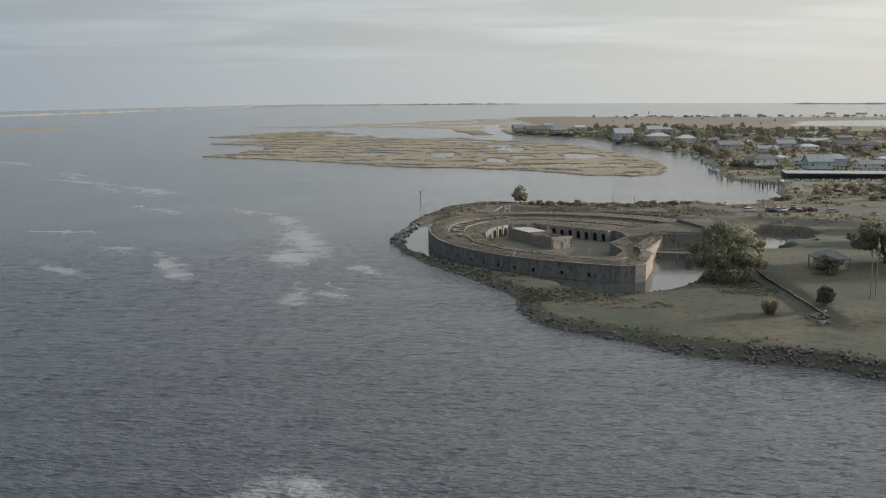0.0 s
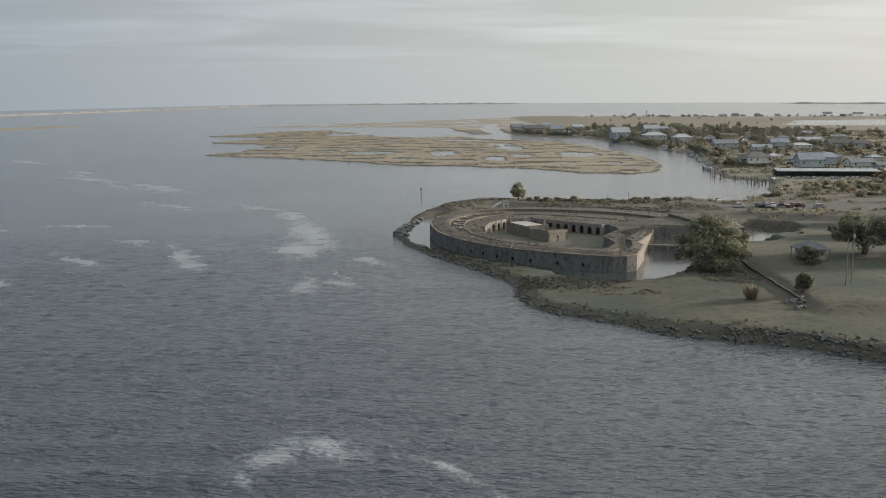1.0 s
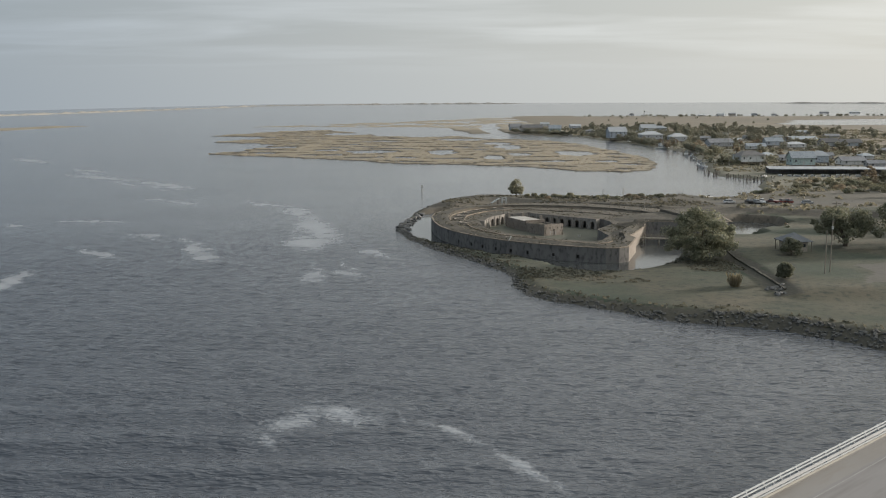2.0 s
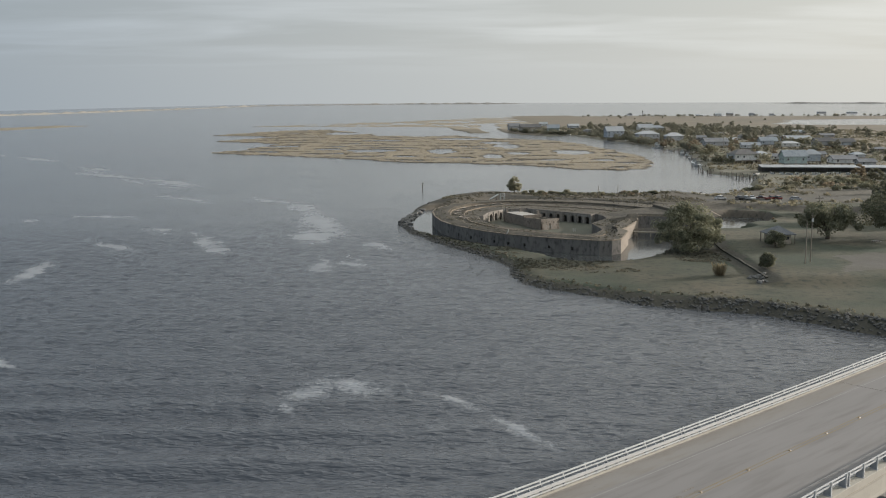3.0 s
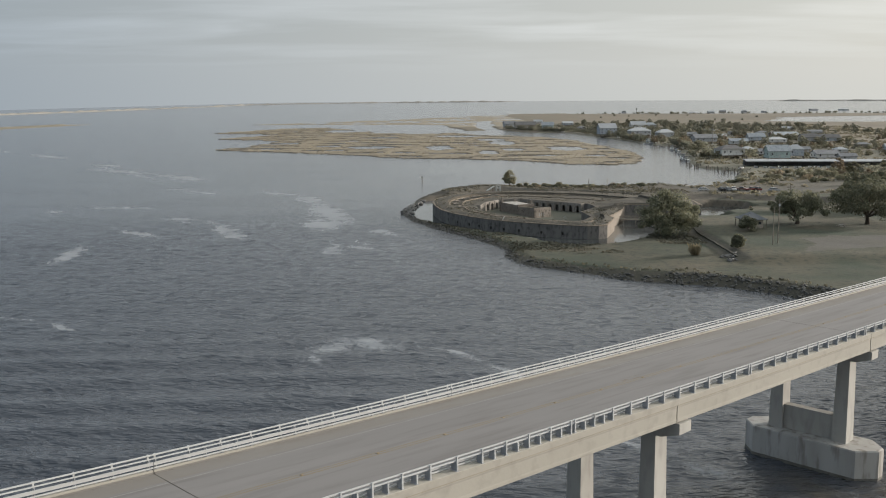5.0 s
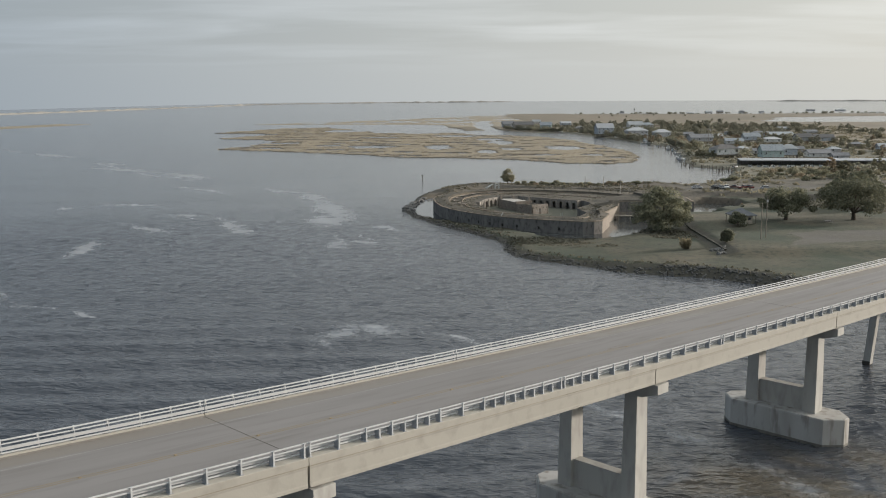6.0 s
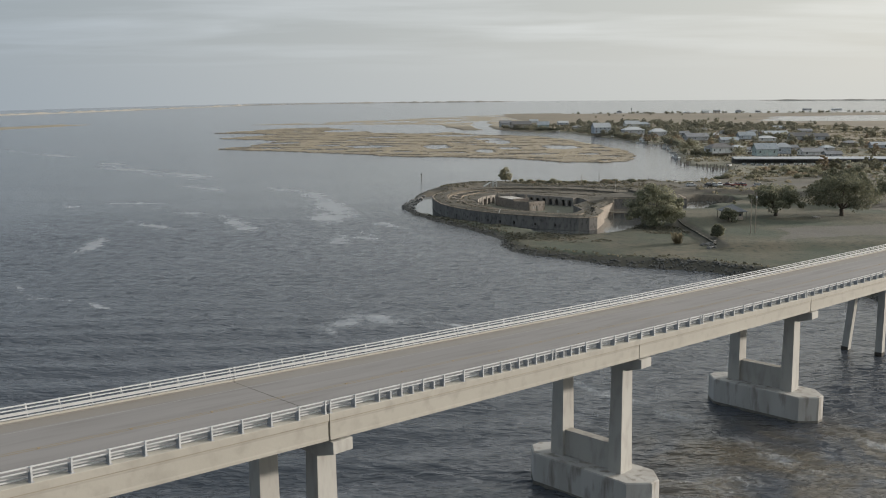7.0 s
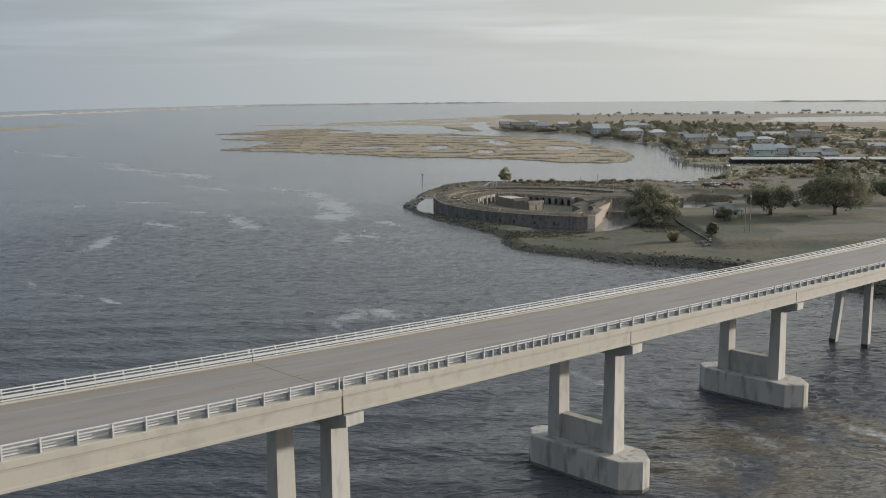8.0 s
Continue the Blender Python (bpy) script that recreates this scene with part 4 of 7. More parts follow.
def build_piers():
    def footing(bm):
        hw, hl, ch = 2.5, 7.9, 1.85
        poly = [(-hw, -hl + ch), (-hw + ch, -hl), (hw - ch, -hl), (hw, -hl + ch), (hw, hl - ch), (hw - ch, hl), (-hw + ch, hl), (-hw, hl - ch)]
        poly = [(x, y + 0.3) for x, y in poly]
        prism(bm, poly, -1.5, 3.38)
        prism(bm, [(x * 0.985, 0.3 + (y - 0.3) * 0.995) for x, y in poly], 3.38, 3.5, 0.985)

    for k in range(S_MIN, S_MAX + 1):
        s = k * SPAN + 1.45
        c = B0 + BU * s - BN * (WIDE / 2)
        zt = bz(s) - 2.05
        big = k <= 2
        pier = thing("bridge_pier", "grey concrete pier with two columns and a footing in the water" if big else "two slanting concrete columns under a cap beam", "pier", (c.x, c.y, 0), B_TURN, "bridge piers", "structure")
        bm = bmesh.new()
        # cap beam, its ends cut away underneath
        prof = [(-6.35, 0), (6.6, 0), (6.6, -0.9), (5.3, -1.45), (-4.6, -1.45), (-6.35, -0.9)]
        a = [bm.verts.new((-1.25, y, zt - 0.02 + z)) for y, z in prof]
        b = [bm.verts.new((0.5, y, zt - 0.02 + z)) for y, z in prof]
        for i in range(6):
            j = (i + 1) % 6
            bm.faces.new((a[j], a[i], b[i], b[j]))
        bm.faces.new(a)
        bm.faces.new(b[::-1])
        part("cap_beam", bm, M_PIER, pier)
        if big:
            for y in (-3.2, 4.35):
                bm = bmesh.new()
                prism(bm, [(-1.0, y - 0.82), (1.0, y - 0.82), (1.0, y + 0.82), (-1.0, y + 0.82)], 3.45, zt - 1.3, 0.84)
                part("column", bm, M_PIER, pier)
            bm = bmesh.new()
            box(bm, -0.55, 0.55, -2.6, 3.75, 3.45, 6.35)
            part("web_wall", bm, M_PIER, pier)
            bm = bmesh.new()
            footing(bm)
            part("footing", bm, M_FOOT, pier, "rust-stained concrete footing")
            bm = bmesh.new()
            prism(bm, [(x * 1.004, 0.3 + y * 1.001) for x, y in ((-2.5, -6.05), (-0.65, -7.9), (0.65, -7.9), (2.5, -6.05), (2.5, 6.05), (0.65, 7.9), (-0.65, 7.9), (-2.5, 6.05))], -0.5, 0.35)
            part("tide_band", bm, M_TIDE, pier, "dark tide-stained band at the waterline")
        else:
            for y, lean in ((-0.35, 0.0), (4.1, 1.2)):
                bm = bmesh.new()
                v = box(bm, -0.55, 0.55, y - 0.55, y + 0.55, -2.0, zt - 1.3)
                for q in v[:4]:
                    q.co.y += lean
                part("column", bm, M_PIER, pier)
                bm = bmesh.new()
                v = box(bm, -0.58, 0.58, y + lean * 0.88 - 0.58, y + lean * 0.88 + 0.58, -0.6, 0.55)
                part("waterline_band", bm, M_DARK, pier, "dark tide-stained band")


M_UNDERKERB = mat("under_kerb_strip", (0.23, 0.19, 0.145), (0.3, 0.26, 0.205), 0.4, 0.95, (0.18, 0.15, 0.115), 5, 0, along=(43.5, 8))
M_EDGE = mat("worn_white_line", (0.23, 0.222, 0.214), (0.205, 0.198, 0.19), 0.7, 0.9, (0.18, 0.174, 0.166), 5, 0)
M_FOOT = mat("stained_footing", (0.43, 0.418, 0.395), (0.355, 0.338, 0.312), 0.45, 0.9, (0.17, 0.15, 0.125), 2.2, 0.2, 2.5, stretch=(1, 1, 0.22))
M_GUARD = mat("galvanised_guard", (0.42, 0.42, 0.417), (0.385, 0.385, 0.38), 0.8, 0.55, (0.38, 0.38, 0.38), 4, 0.0)
M_GUTTER = mat("gutter_dirt", (0.17, 0.158, 0.144), (0.19, 0.181, 0.17), 0.35, 0.95, (0.17, 0.155, 0.138), 5, 0.1, 6, along=(43.5, 6))
M_WEB = mat("post_web_shaded", (0.31, 0.316, 0.327), (0.28, 0.286, 0.297), 0.8, 0.7, (0.225, 0.229, 0.238), 4, 0.0)
M_TIDE = mat("tide_stain", (0.12, 0.11, 0.09), (0.17, 0.16, 0.14), 0.8, 0.8, (0.08, 0.075, 0.06), 5, 0.3, 4)
bridge = build_bridge()
build_rails(bridge)
build_piers()

# ---- the brick fort ----
FORT_C = Vector((40, 275))


def reach(poly, ang):
    """Distance from the fort's centre to an outline in a direction."""
    d = Vector((math.cos(ang), math.sin(ang)))
    best = 1e9
    for i in range(len(poly)):
        a, b = Vector(poly[i]) - FORT_C, Vector(poly[(i + 1) % len(poly)]) - FORT_C
        e = b - a
        den = d.x * e.y - d.y * e.x
        if abs(den) < 1e-9:
            continue
        t = (a.x * e.y - a.y * e.x) / den
        u = (a.x * d.y - a.y * d.x) / den
        if t > 0 and -1e-6 <= u <= 1 + 1e-6:
            best = min(best, t)
    return best


def wall_with_hole(bm, a, b, z0, z1, hole=None, depth=0.9, inward=None):
    """Upright wall face from a to b; hole is (centre 0..1, width, sill, head, arched), with real reveals going inward."""
    a, b = Vector((*a, 0)), Vector((*b, 0))
    u = (b - a)
    L = u.length
    u.normalize()
    inn = Vector((*inward, 0)) if inward is not None else Vector((-u.y, u.x, 0))
    zt = z1 if isinstance(z1, tuple) else (z1, z1)

    def P(s, z, d=0.0):
        return bm.verts.new(a + u * s + inn * d + Vector((0, 0, z)))

    def top(s):
        return zt[0] + (zt[1] - zt[0]) * s / L

    if hole is None:
        bm.faces.new((P(0, z0), P(L, z0), P(L, zt[1]), P(0, zt[0])))
        return
    c, w, s0, s1, arched = hole
    l, r = c * L - w / 2, c * L + w / 2
    bm.faces.new((P(0, z0), P(l, z0), P(l, top(l)), P(0, zt[0])))
    bm.faces.new((P(r, z0), P(L, z0), P(L, zt[1]), P(r, top(r))))
    if s0 > z0:
        bm.faces.new((P(l, z0), P(r, z0), P(r, s0), P(l, s0)))
    k = 6 if arched else 1
    spring = s1 - w / 2 if arched else s1
    arc = [(c * L - w / 2 * math.cos(math.pi * i / k), spring + (w / 2 * math.sin(math.pi * i / k) if arched else 0)) for i in range(k + 1)]
    for (sa, za), (sb, zb) in zip(arc, arc[1:]):
        bm.faces.new((P(sa, za), P(sb, zb), P(sb, top(sb)), P(sa, top(sa))))
        bm.faces.new((P(sa, za), P(sa, za, depth), P(sb, zb, depth), P(sb, zb)))
    bm.faces.new((P(l, s0), P(l, s0, depth), P(l, spring, depth), P(l, spring)))
    bm.faces.new((P(r, s0, depth), P(r, s0), P(r, spring), P(r, spring, depth)))
    bm.faces.new((P(l, s0), P(r, s0), P(r, s0, depth), P(l, s0, depth)))
    back = [P(l, s0, depth), P(r, s0, depth)] + [P(s, z, depth) for s, z in arc[::-1]]
    return back


def scarp_top(ang):
    """Height of the outer wall: higher over the gate curtain, a little ragged."""
    d = math.degrees(ang)
    rise = 1.3 * float(smooth(d, -32, -22)) if d < 25 else 0.0
    return 4.2 + rise


def build_fort():
    at = Vector((40, 275, 0))
    fort = thing("fort", "ruined brick sea fort with turf ramparts, standing in its moat", "fort", at)
    inv = Matrix.Translation(-at)

    def put(name, bm, m, label="", parent=None):
        bmesh.ops.recalc_face_normals(bm, faces=bm.faces)
        bmesh.ops.transform(bm, matrix=inv, verts=bm.verts)
        return part(name, bm, m, parent or fort, label)

    angs = [2 * math.pi * i / 150 - math.pi for i in range(150)]
    for poly in (FORT, COURT):
        for x, y in poly:
            angs.append(math.atan2(y - FORT_C.y, x - FORT_C.x))
    for d in (-27.5, 25):
        angs += [radians(d) - 1e-3, radians(d) + 1e-3]
    angs = sorted(set(round(a, 4) for a in angs))
    prof = [(0.0, 0.0), (0.05, 0.12), (0.22, 0.42), (0.30, 0.50), (0.335, 0.47), (0.345, -0.28), (0.60, -0.30), (0.93, -0.22), (1.0, -0.20)]
    bm = bmesh.new()
    rows = []
    for i, a in enumerate(angs):
        ro, ri = reach(FORT, a), reach(COURT, a)
        d = Vector((math.cos(a), math.sin(a)))
        row = []
        for t, dz in prof:
            p = FORT_C + d * (ro + (ri - ro) * t)
            fade = 1.0 - smooth(t, 0.5, 0.8)
            z = 4.2 + (scarp_top(a) - 4.2) * fade + dz + (0.09 * float(wob(p.x, p.y, 0.5, 3.0)) + 0.05 * float(wob(p.x, p.y, 1.4, 1.0)) if 0 < t < 1 else 0.0)
            row.append(bm.verts.new((p.x, p.y, z)))
        rows.append(row)
    for i in range(len(rows)):
        j = (i + 1) % len(rows)
        for k in range(len(prof) - 1):
            bm.faces.new((rows[i][k], rows[j][k], rows[j][k + 1], rows[i][k + 1]))
    put("rampart_top", bm, M_EARTH, "dry brown turf rampart")

    # outer wall, with gun embrasures low in the sea front
    bm = bmesh.new()
    dark = bmesh.new()
    pale = bmesh.new()
    run, every = 0.0, 5.2
    for i in range(len(FORT)):
        a, b = Vector(FORT[i]), Vector(FORT[(i + 1) % len(FORT)])
        k = max(1, round((b - a).length / 2.6))
        for q in range(k):
            p0, p1 = a + (b - a) * q / k, a + (b - a) * (q + 1) / k
            mid = (p0 + p1) / 2
            ang = math.atan2(mid.y - FORT_C.y, mid.x - FORT_C.x)
            top = scarp_top(ang)
            run += (p1 - p0).length
            inw = (FORT_C - mid).normalized()
            front = 3 <= i <= 13
            hole = None
            if front and run > every:
                run = 0.0
                hole = (0.5, 0.75, 1.0, 1.95, False)
            if i == 24 and q == k // 2:
                hole = (0.5, 1.5, 1.2, 3.4, True)
            # flank faces towards the sun get paler brick, sunlight put into the colour
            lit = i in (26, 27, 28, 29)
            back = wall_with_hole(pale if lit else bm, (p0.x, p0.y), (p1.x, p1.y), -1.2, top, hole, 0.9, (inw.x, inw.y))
            # near-black sheet at the back of each opening paints in its shade
            if back:
                dark.faces.new([dark.verts.new(v.co) for v in back])
    put("scarp_wall", bm, M_BRICK, "weathered dark brick outer wall")
    put("flank_wall", pale, M_BRICKL, "brick flank by the gate, its sunlit faces painted paler")
    put("embrasure_shade", dark, M_DARK)
    # stone coping along the outer edge
    bm = bmesh.new()
    for i in range(len(FORT)):
        a, b = Vector(FORT[i]), Vector(FORT[(i + 1) % len(FORT)])
        mid = (a + b) / 2
        z = scarp_top(math.atan2(mid.y - FORT_C.y, mid.x - FORT_C.x))
        inw = (FORT_C - mid).normalized()
        for p, q in ((a, b),):
            v = []
            for r, off, dz in ((p, 0.10, 0.03), (q, 0.10, 0.03), (q, -0.55, 0.09), (p, -0.55, 0.09)):
                w = r - inw * off
                v.append(bm.verts.new((w.x, w.y, z + dz)))
            lo = [bm.verts.new((x.co.x, x.co.y, z - 0.16)) for x in v]
            bm.faces.new(v)
            for s in range(4):
                t = (s + 1) % 4
                bm.faces.new((lo[s], lo[t], v[t], v[s]))
    put("coping", bm, M_COPE, "worn coping along the wall head")
    # court floor and its walls
    bm = bmesh.new()
    bm.faces.new([bm.verts.new((x, y, 0.8)) for x, y in COURT])
    put("court_floor", bm, M_COURT, "grassy inner court")
    bm = bmesh.new()
    for i in range(len(COURT)):
        wall_with_hole(bm, COURT[(i + 1) % len(COURT)], COURT[i], 0.5, 4.02)
    put("court_wall", bm, M_BRICK)

    # arcaded casemate fronts round the court
    def arcade(a, b, bays, width, head, m, name="casemate_front"):
        a, b = Vector(a), Vector(b)
        u = (b - a).normalized()
        inn = Vector((-u.y, u.x))
        if inn.dot(a - Vector((36, 270))) < 0:
            inn = -inn
        bm, dk = bmesh.new(), bmesh.new()
        for i in range(bays):
            p0, p1 = a + (b - a) * i / bays, a + (b - a) * (i + 1) / bays
            back = wall_with_hole(bm, p0, p1, 0.75, 4.12, (0.5, width, 0.8, head, True), 0.8, inn)
            # dark sheet set deep in the arch for the gallery's shade
            if back:
                dk.faces.new([dk.verts.new(v.co + Vector((*(inn * 1.6), 0))) for v in back])
            # pilaster between the bays
            n = -inn
            box(bm, -0.28, 0.28, -0.0, 0.22, 0.75, 4.0, Matrix.Translation((p0.x, p0.y, 0)) @ Matrix(((u.x, n.x, 0, 0), (u.y, n.y, 0, 0), (0, 0, 1, 0), (0, 0, 0, 1))))
        # end walls and roof of the gallery behind
        for p in (a, b):
            q = p + inn * 2.6
            bm.faces.new([bm.verts.new(c) for c in ((p.x, p.y, 0.75), (q.x, q.y, 0.75), (q.x, q.y, 4.12), (p.x, p.y, 4.12))])
        c = [a, b, b + inn * 2.6, a + inn * 2.6]
        tp = bmesh.new()
        tp.faces.new([tp.verts.new((p.x, p.y, 4.124)) for p in c])
        put("gallery_roof", tp, M_EARTH)
        put(name, bm, m)
        put("casemate_shade", dk, M_DARK)

    arcade((33.5, 298.5), (53.5, 280.2), 9, 1.5, 3.2, M_BRICKG)
    arcade((25.2, 296.3), (33.2, 298.4), 3, 1.5, 3.2, M_BRICKG)
    arcade((19.5, 288.0), (25.0, 296.0), 3, 1.8, 3.3, M_BRICKG)
    arcade((17.0, 277.5), (19.4, 287.7), 3, 1.7, 2.9, M_BRICKG)
    # stepped terreplein edges: pale kerb lines on the back ramparts
    for ring, (za, wide) in {0.36: (3.98, 0.45), 0.66: (4.02, 0.35)}.items():
        bm = bmesh.new()
        prev = None
        for a in angs:
            dgr = math.degrees(a)
            if not (20 < dgr < 175 or dgr < -175 or -172 < dgr < -75):
                prev = None
                continue
            ro, ri = reach(FORT, a), reach(COURT, a)
            d = Vector((math.cos(a), math.sin(a)))
            p = FORT_C + d * (ro + (ri - ro) * ring)
            q = p - d * wide
            cur = [bm.verts.new(c) for c in ((p.x, p.y, za - 0.2), (p.x, p.y, za + 0.16), (q.x, q.y, za + 0.16), (q.x, q.y, za - 0.2))]
            if prev:
                for s in range(3):
                    bm.faces.new((prev[s], cur[s], cur[s + 1], prev[s + 1]))
            prev = cur
        put("rampart_kerb", bm, M_COPE, "pale brick kerb along the rampart")

    # horseshoe gun platforms on the seaward rampart
    for cx, cy, r, turn in ((9.6, 283, 2.6, 180), (10.5, 292, 2.6, 170), (13.0, 300.5, 2.6, 150), (17.5, 308, 2.6, 130), (10.8, 274, 2.4, 190), (24, 314, 2.4, 110)):
        bm = bmesh.new()
        prev = None
        for i in range(15):
            a = radians(turn - 125 + 250 * i / 14)
            cur = []
            for rr, z in ((r, 3.85), (r, 4.25), (r - 0.5, 4.25), (r - 0.5, 3.85)):
                cur.append(bm.verts.new((cx + rr * math.cos(a) * 0.8, cy + rr * math.sin(a), z)))
            if prev:
                for s in range(3):
                    bm.faces.new((prev[s], cur[s], cur[s + 1], prev[s + 1]))
            prev = cur
        put("gun_platform", bm, M_BRICKL, "pale horseshoe gun platform")
        bm = bmesh.new()
        bm.faces.new([bm.verts.new((cx + (r - 0.4) * 0.8 * math.cos(radians(30 * i)), cy + (r - 0.4) * math.sin(radians(30 * i)), 4.03)) for i in range(12)])
        put("gun_floor", bm, M_EARTH)


def build_citadel():
    """Roofless brick barracks in the court, its rear half still covered."""
    cit = thing("citadel", "ruined brick barracks with a pale flat roof on its rear half", "ruin", (38.2, 267.3, 0.8), 114.5)
    L, W, H = 25.0, 6.8, 3.2
    bm, dk = bmesh.new(), bmesh.new()
    th = 0.6

    def side(a, b, n, holes, h, hb=None):
        a, b = Vector(a), Vector(b)
        for i in range(n):
            p0, p1 = a + (b - a) * i / n, a + (b - a) * (i + 1) / n
            z0 = h + ((hb or h) - h) * i / n
            z1 = h + ((hb or h) - h) * (i + 1) / n
            mid = Vector((L / 2, 0)) - (p0 + p1) / 2
            u = (b - a).normalized()
            inn = Vector((-u.y, u.x))
            if inn.dot(mid) < 0:
                inn = -inn
            back = wall_with_hole(bm, p0, p1, -0.3, (z0, z1), holes.get(i), th, inn)
            # dark sheet behind the window, the room's shade as a colour
            if back:
                dk.faces.new([dk.verts.new(v.co + Vector((*(inn * 0.3), 0))) for v in back])
    main, bm = bm, bmesh.new()
    side((0, -W / 2), (0, W / 2), 5, {0: (0.5, 0.5, 2.0, 2.6, False), 1: (0.5, 0.55, 2.0, 2.6, False), 2: (0.5, 0.9, 0.0, 2.1, True), 3: (0.5, 0.55, 2.0, 2.6, False), 4: (0.5, 0.5, 2.0, 2.6, False)}, H + 0.3)
    bmesh.ops.recalc_face_normals(bm, faces=bm.faces)
    # paler than the side walls: sun on this end put into the colour
    part("front_wall", bm, M_FRONT, cit, "pale brick end wall with small windows, sunlight in its colour")
    bm = main
    side((L, -W / 2), (L, W / 2), 2, {}, H)
    for y in (-W / 2, W / 2):
        side((0, y), (L * 0.46, y), 4, {}, H + 0.2, H - 0.4)
        side((L * 0.46, y), (L, y), 4, {}, H + 0.1)
    # inner faces and wall heads
    for (x0, x1, y0, y1, h) in ((0.02, th, -W / 2, W / 2, H + 0.25), (L - th, L - 0.02, -W / 2, W / 2, H - 0.05), (0, L, -W / 2 + 0.02, -W / 2 + th, H - 0.45), (0, L, W / 2 - th, W / 2 - 0.02, H - 0.45), (L * 0.45, L * 0.45 + th, -W / 2, W / 2, H + 0.35)):
        box(bm, x0, x1, y0, y1, -0.2, h)
    bmesh.ops.recalc_face_normals(bm, faces=bm.faces)
    part("brick_wall", bm, M_BRICKC, cit)
    part("window_shade", dk, M_DARK, cit)
    bm = bmesh.new()
    box(bm, L * 0.47, L - 0.2, -W / 2 + 0.2, W / 2 - 0.2, H - 0.30, H + 0.02)
    part("flat_roof", bm, M_PALE, cit, "pale cracked concrete roof slab")
    bm = bmesh.new()
    n = 14
    grid = [[bm.verts.new((0.3 + (L * 0.45) * i / n, -W / 2 + 0.3 + (W - 0.6) * j / 5, 2.45 + 0.35 * math.sin(i * 1.7 + j) + 0.25 * math.cos(j * 2.1 + i * 0.6))) for j in range(6)] for i in range(n + 1)]
    for i in range(n):
        for j in range(5):
            bm.faces.new((grid[i][j], grid[i + 1][j], grid[i + 1][j + 1], grid[i][j + 1]))
    part("collapsed_vault", bm, M_EARTH, cit, "heap of fallen brick and weeds")
    for x, y, s in ((L * 0.5, -W / 2 + 0.7, 1.5), (L * 0.98, W / 2 - 0.8, 1.5), (L * 0.97, -W / 2 + 0.8, 1.2)):
        bm = bmesh.new()
        prism(bm, [(x - 0.7, y - 0.5), (x + 0.6, y - 0.55), (x + 0.65, y + 0.5), (x - 0.6, y + 0.55)], H - 0.5, H + s, 0.6)
        part("chimney_stump", bm, M_BRICKL, cit)


def build_fort_small():
    # footbridge to the gate
    fb = thing("footbridge", "old timber footbridge over the moat to the fort gate", "footbridge", (62, 256.2, 0), -10)
    bm = bmesh.new()
    for i in range(44):
        box(bm, i * 0.5, i * 0.5 + 0.46, -1.1, 1.1, 1.45, 1.55)
    part("deck", bm, M_DECK, fb)
    for y in (-1.05, 1.05):
        for i in range(12):
            bm = bmesh.new()
            box(bm, i * 2 - 0.07, i * 2 + 0.07, y - 0.07, y + 0.07, 1.3, 2.55)
            part("post", bm, M_DECK, fb)
        for z in (1.95, 2.42):
            bm = bmesh.new()
            box(bm, 0, 22, y - 0.04, y + 0.04, z, z + 0.1)
            part("handrail", bm, M_DECK, fb)
    for i in range(5):
        for y in (-0.8, 0.8):
            bm = bmesh.new()
            tube(bm, (2 + i * 4.2, y, -1.2), (2 + i * 4.2, y, 1.45), 0.16)
            part("pile", bm, M_DECK, fb)
    bm = bmesh.new()
    for y in (-0.8, 0.8):
        box(bm, 0, 22, y - 0.1, y + 0.1, 1.2, 1.45)
    part("beam", bm, M_DECK, fb)

    fp = thing("flagpole", "bare pale metal flagpole on the rampart", "flagpole", (73, 298, 3.9))
    bm = bmesh.new(); tube(bm, (0, 0, 0), (0, 0, 7.2), 0.09, 0.05); part("pole", bm, M_PALE, fp)
    bm = bmesh.new(); bmesh.ops.create_uvsphere(bm, u_segments=8, v_segments=6, radius=0.12, matrix=Matrix.Translation((0, 0, 7.3))); part("finial", bm, M_PALE, fp)
    bm = bmesh.new(); prism(bm, [(-0.4, -0.4), (0.4, -0.4), (0.4, 0.4), (-0.4, 0.4)], -0.1, 0.35, 0.7); part("base", bm, M_COPE, fp)

    # white frame and broken slabs on the back rampart
    fr = thing("white_frame", "small white-painted timber frame on the rampart", "frame", (26.5, 330, 4.3), 10)
    for x in (0, 1.6):
        for y in (0, 1.2):
            bm = bmesh.new(); box(bm, x - 0.12, x + 0.12, y - 0.12, y + 0.12, -0.5, 2.0); part("post", bm, M_WHITE, fr)
    for z in (1.0, 1.9):
        for y in (0, 1.2):
            bm = bmesh.new(); box(bm, -0.15, 1.75, y - 0.06, y + 0.06, z - 0.12, z + 0.12); part("rail", bm, M_WHITE, fr)
    for x in (0, 1.6):
        bm = bmesh.new(); box(bm, x - 0.06, x + 0.06, 0, 1.2, 1.78, 2.0); part("cross_rail", bm, M_WHITE, fr)
    sl = thing("broken_slab", "tilted white broken concrete slab on the rampart", "slab", (23.6, 326, 4.3), 20)
    bm = bmesh.new()
    box(bm, -1.9, 1.9, -0.6, 0.6, -0.12, 0.12, pose(0, 0, 1.2, 0, -28, 0)); part("slab", bm, M_WHITE, sl)
    for x in (-1.2, 1.1):
        bm = bmesh.new(); box(bm, x - 0.2, x + 0.2, -0.3, 0.3, -0.6, 1.1 + 0.35 * x); part("prop", bm, M_BRICKL, sl)
    # pipe leaning on the parapet
    pp = thing("leaning_pipe", "short white pipe leaning out of the parapet turf", "pipe", (21.5, 233.2, 4.1))
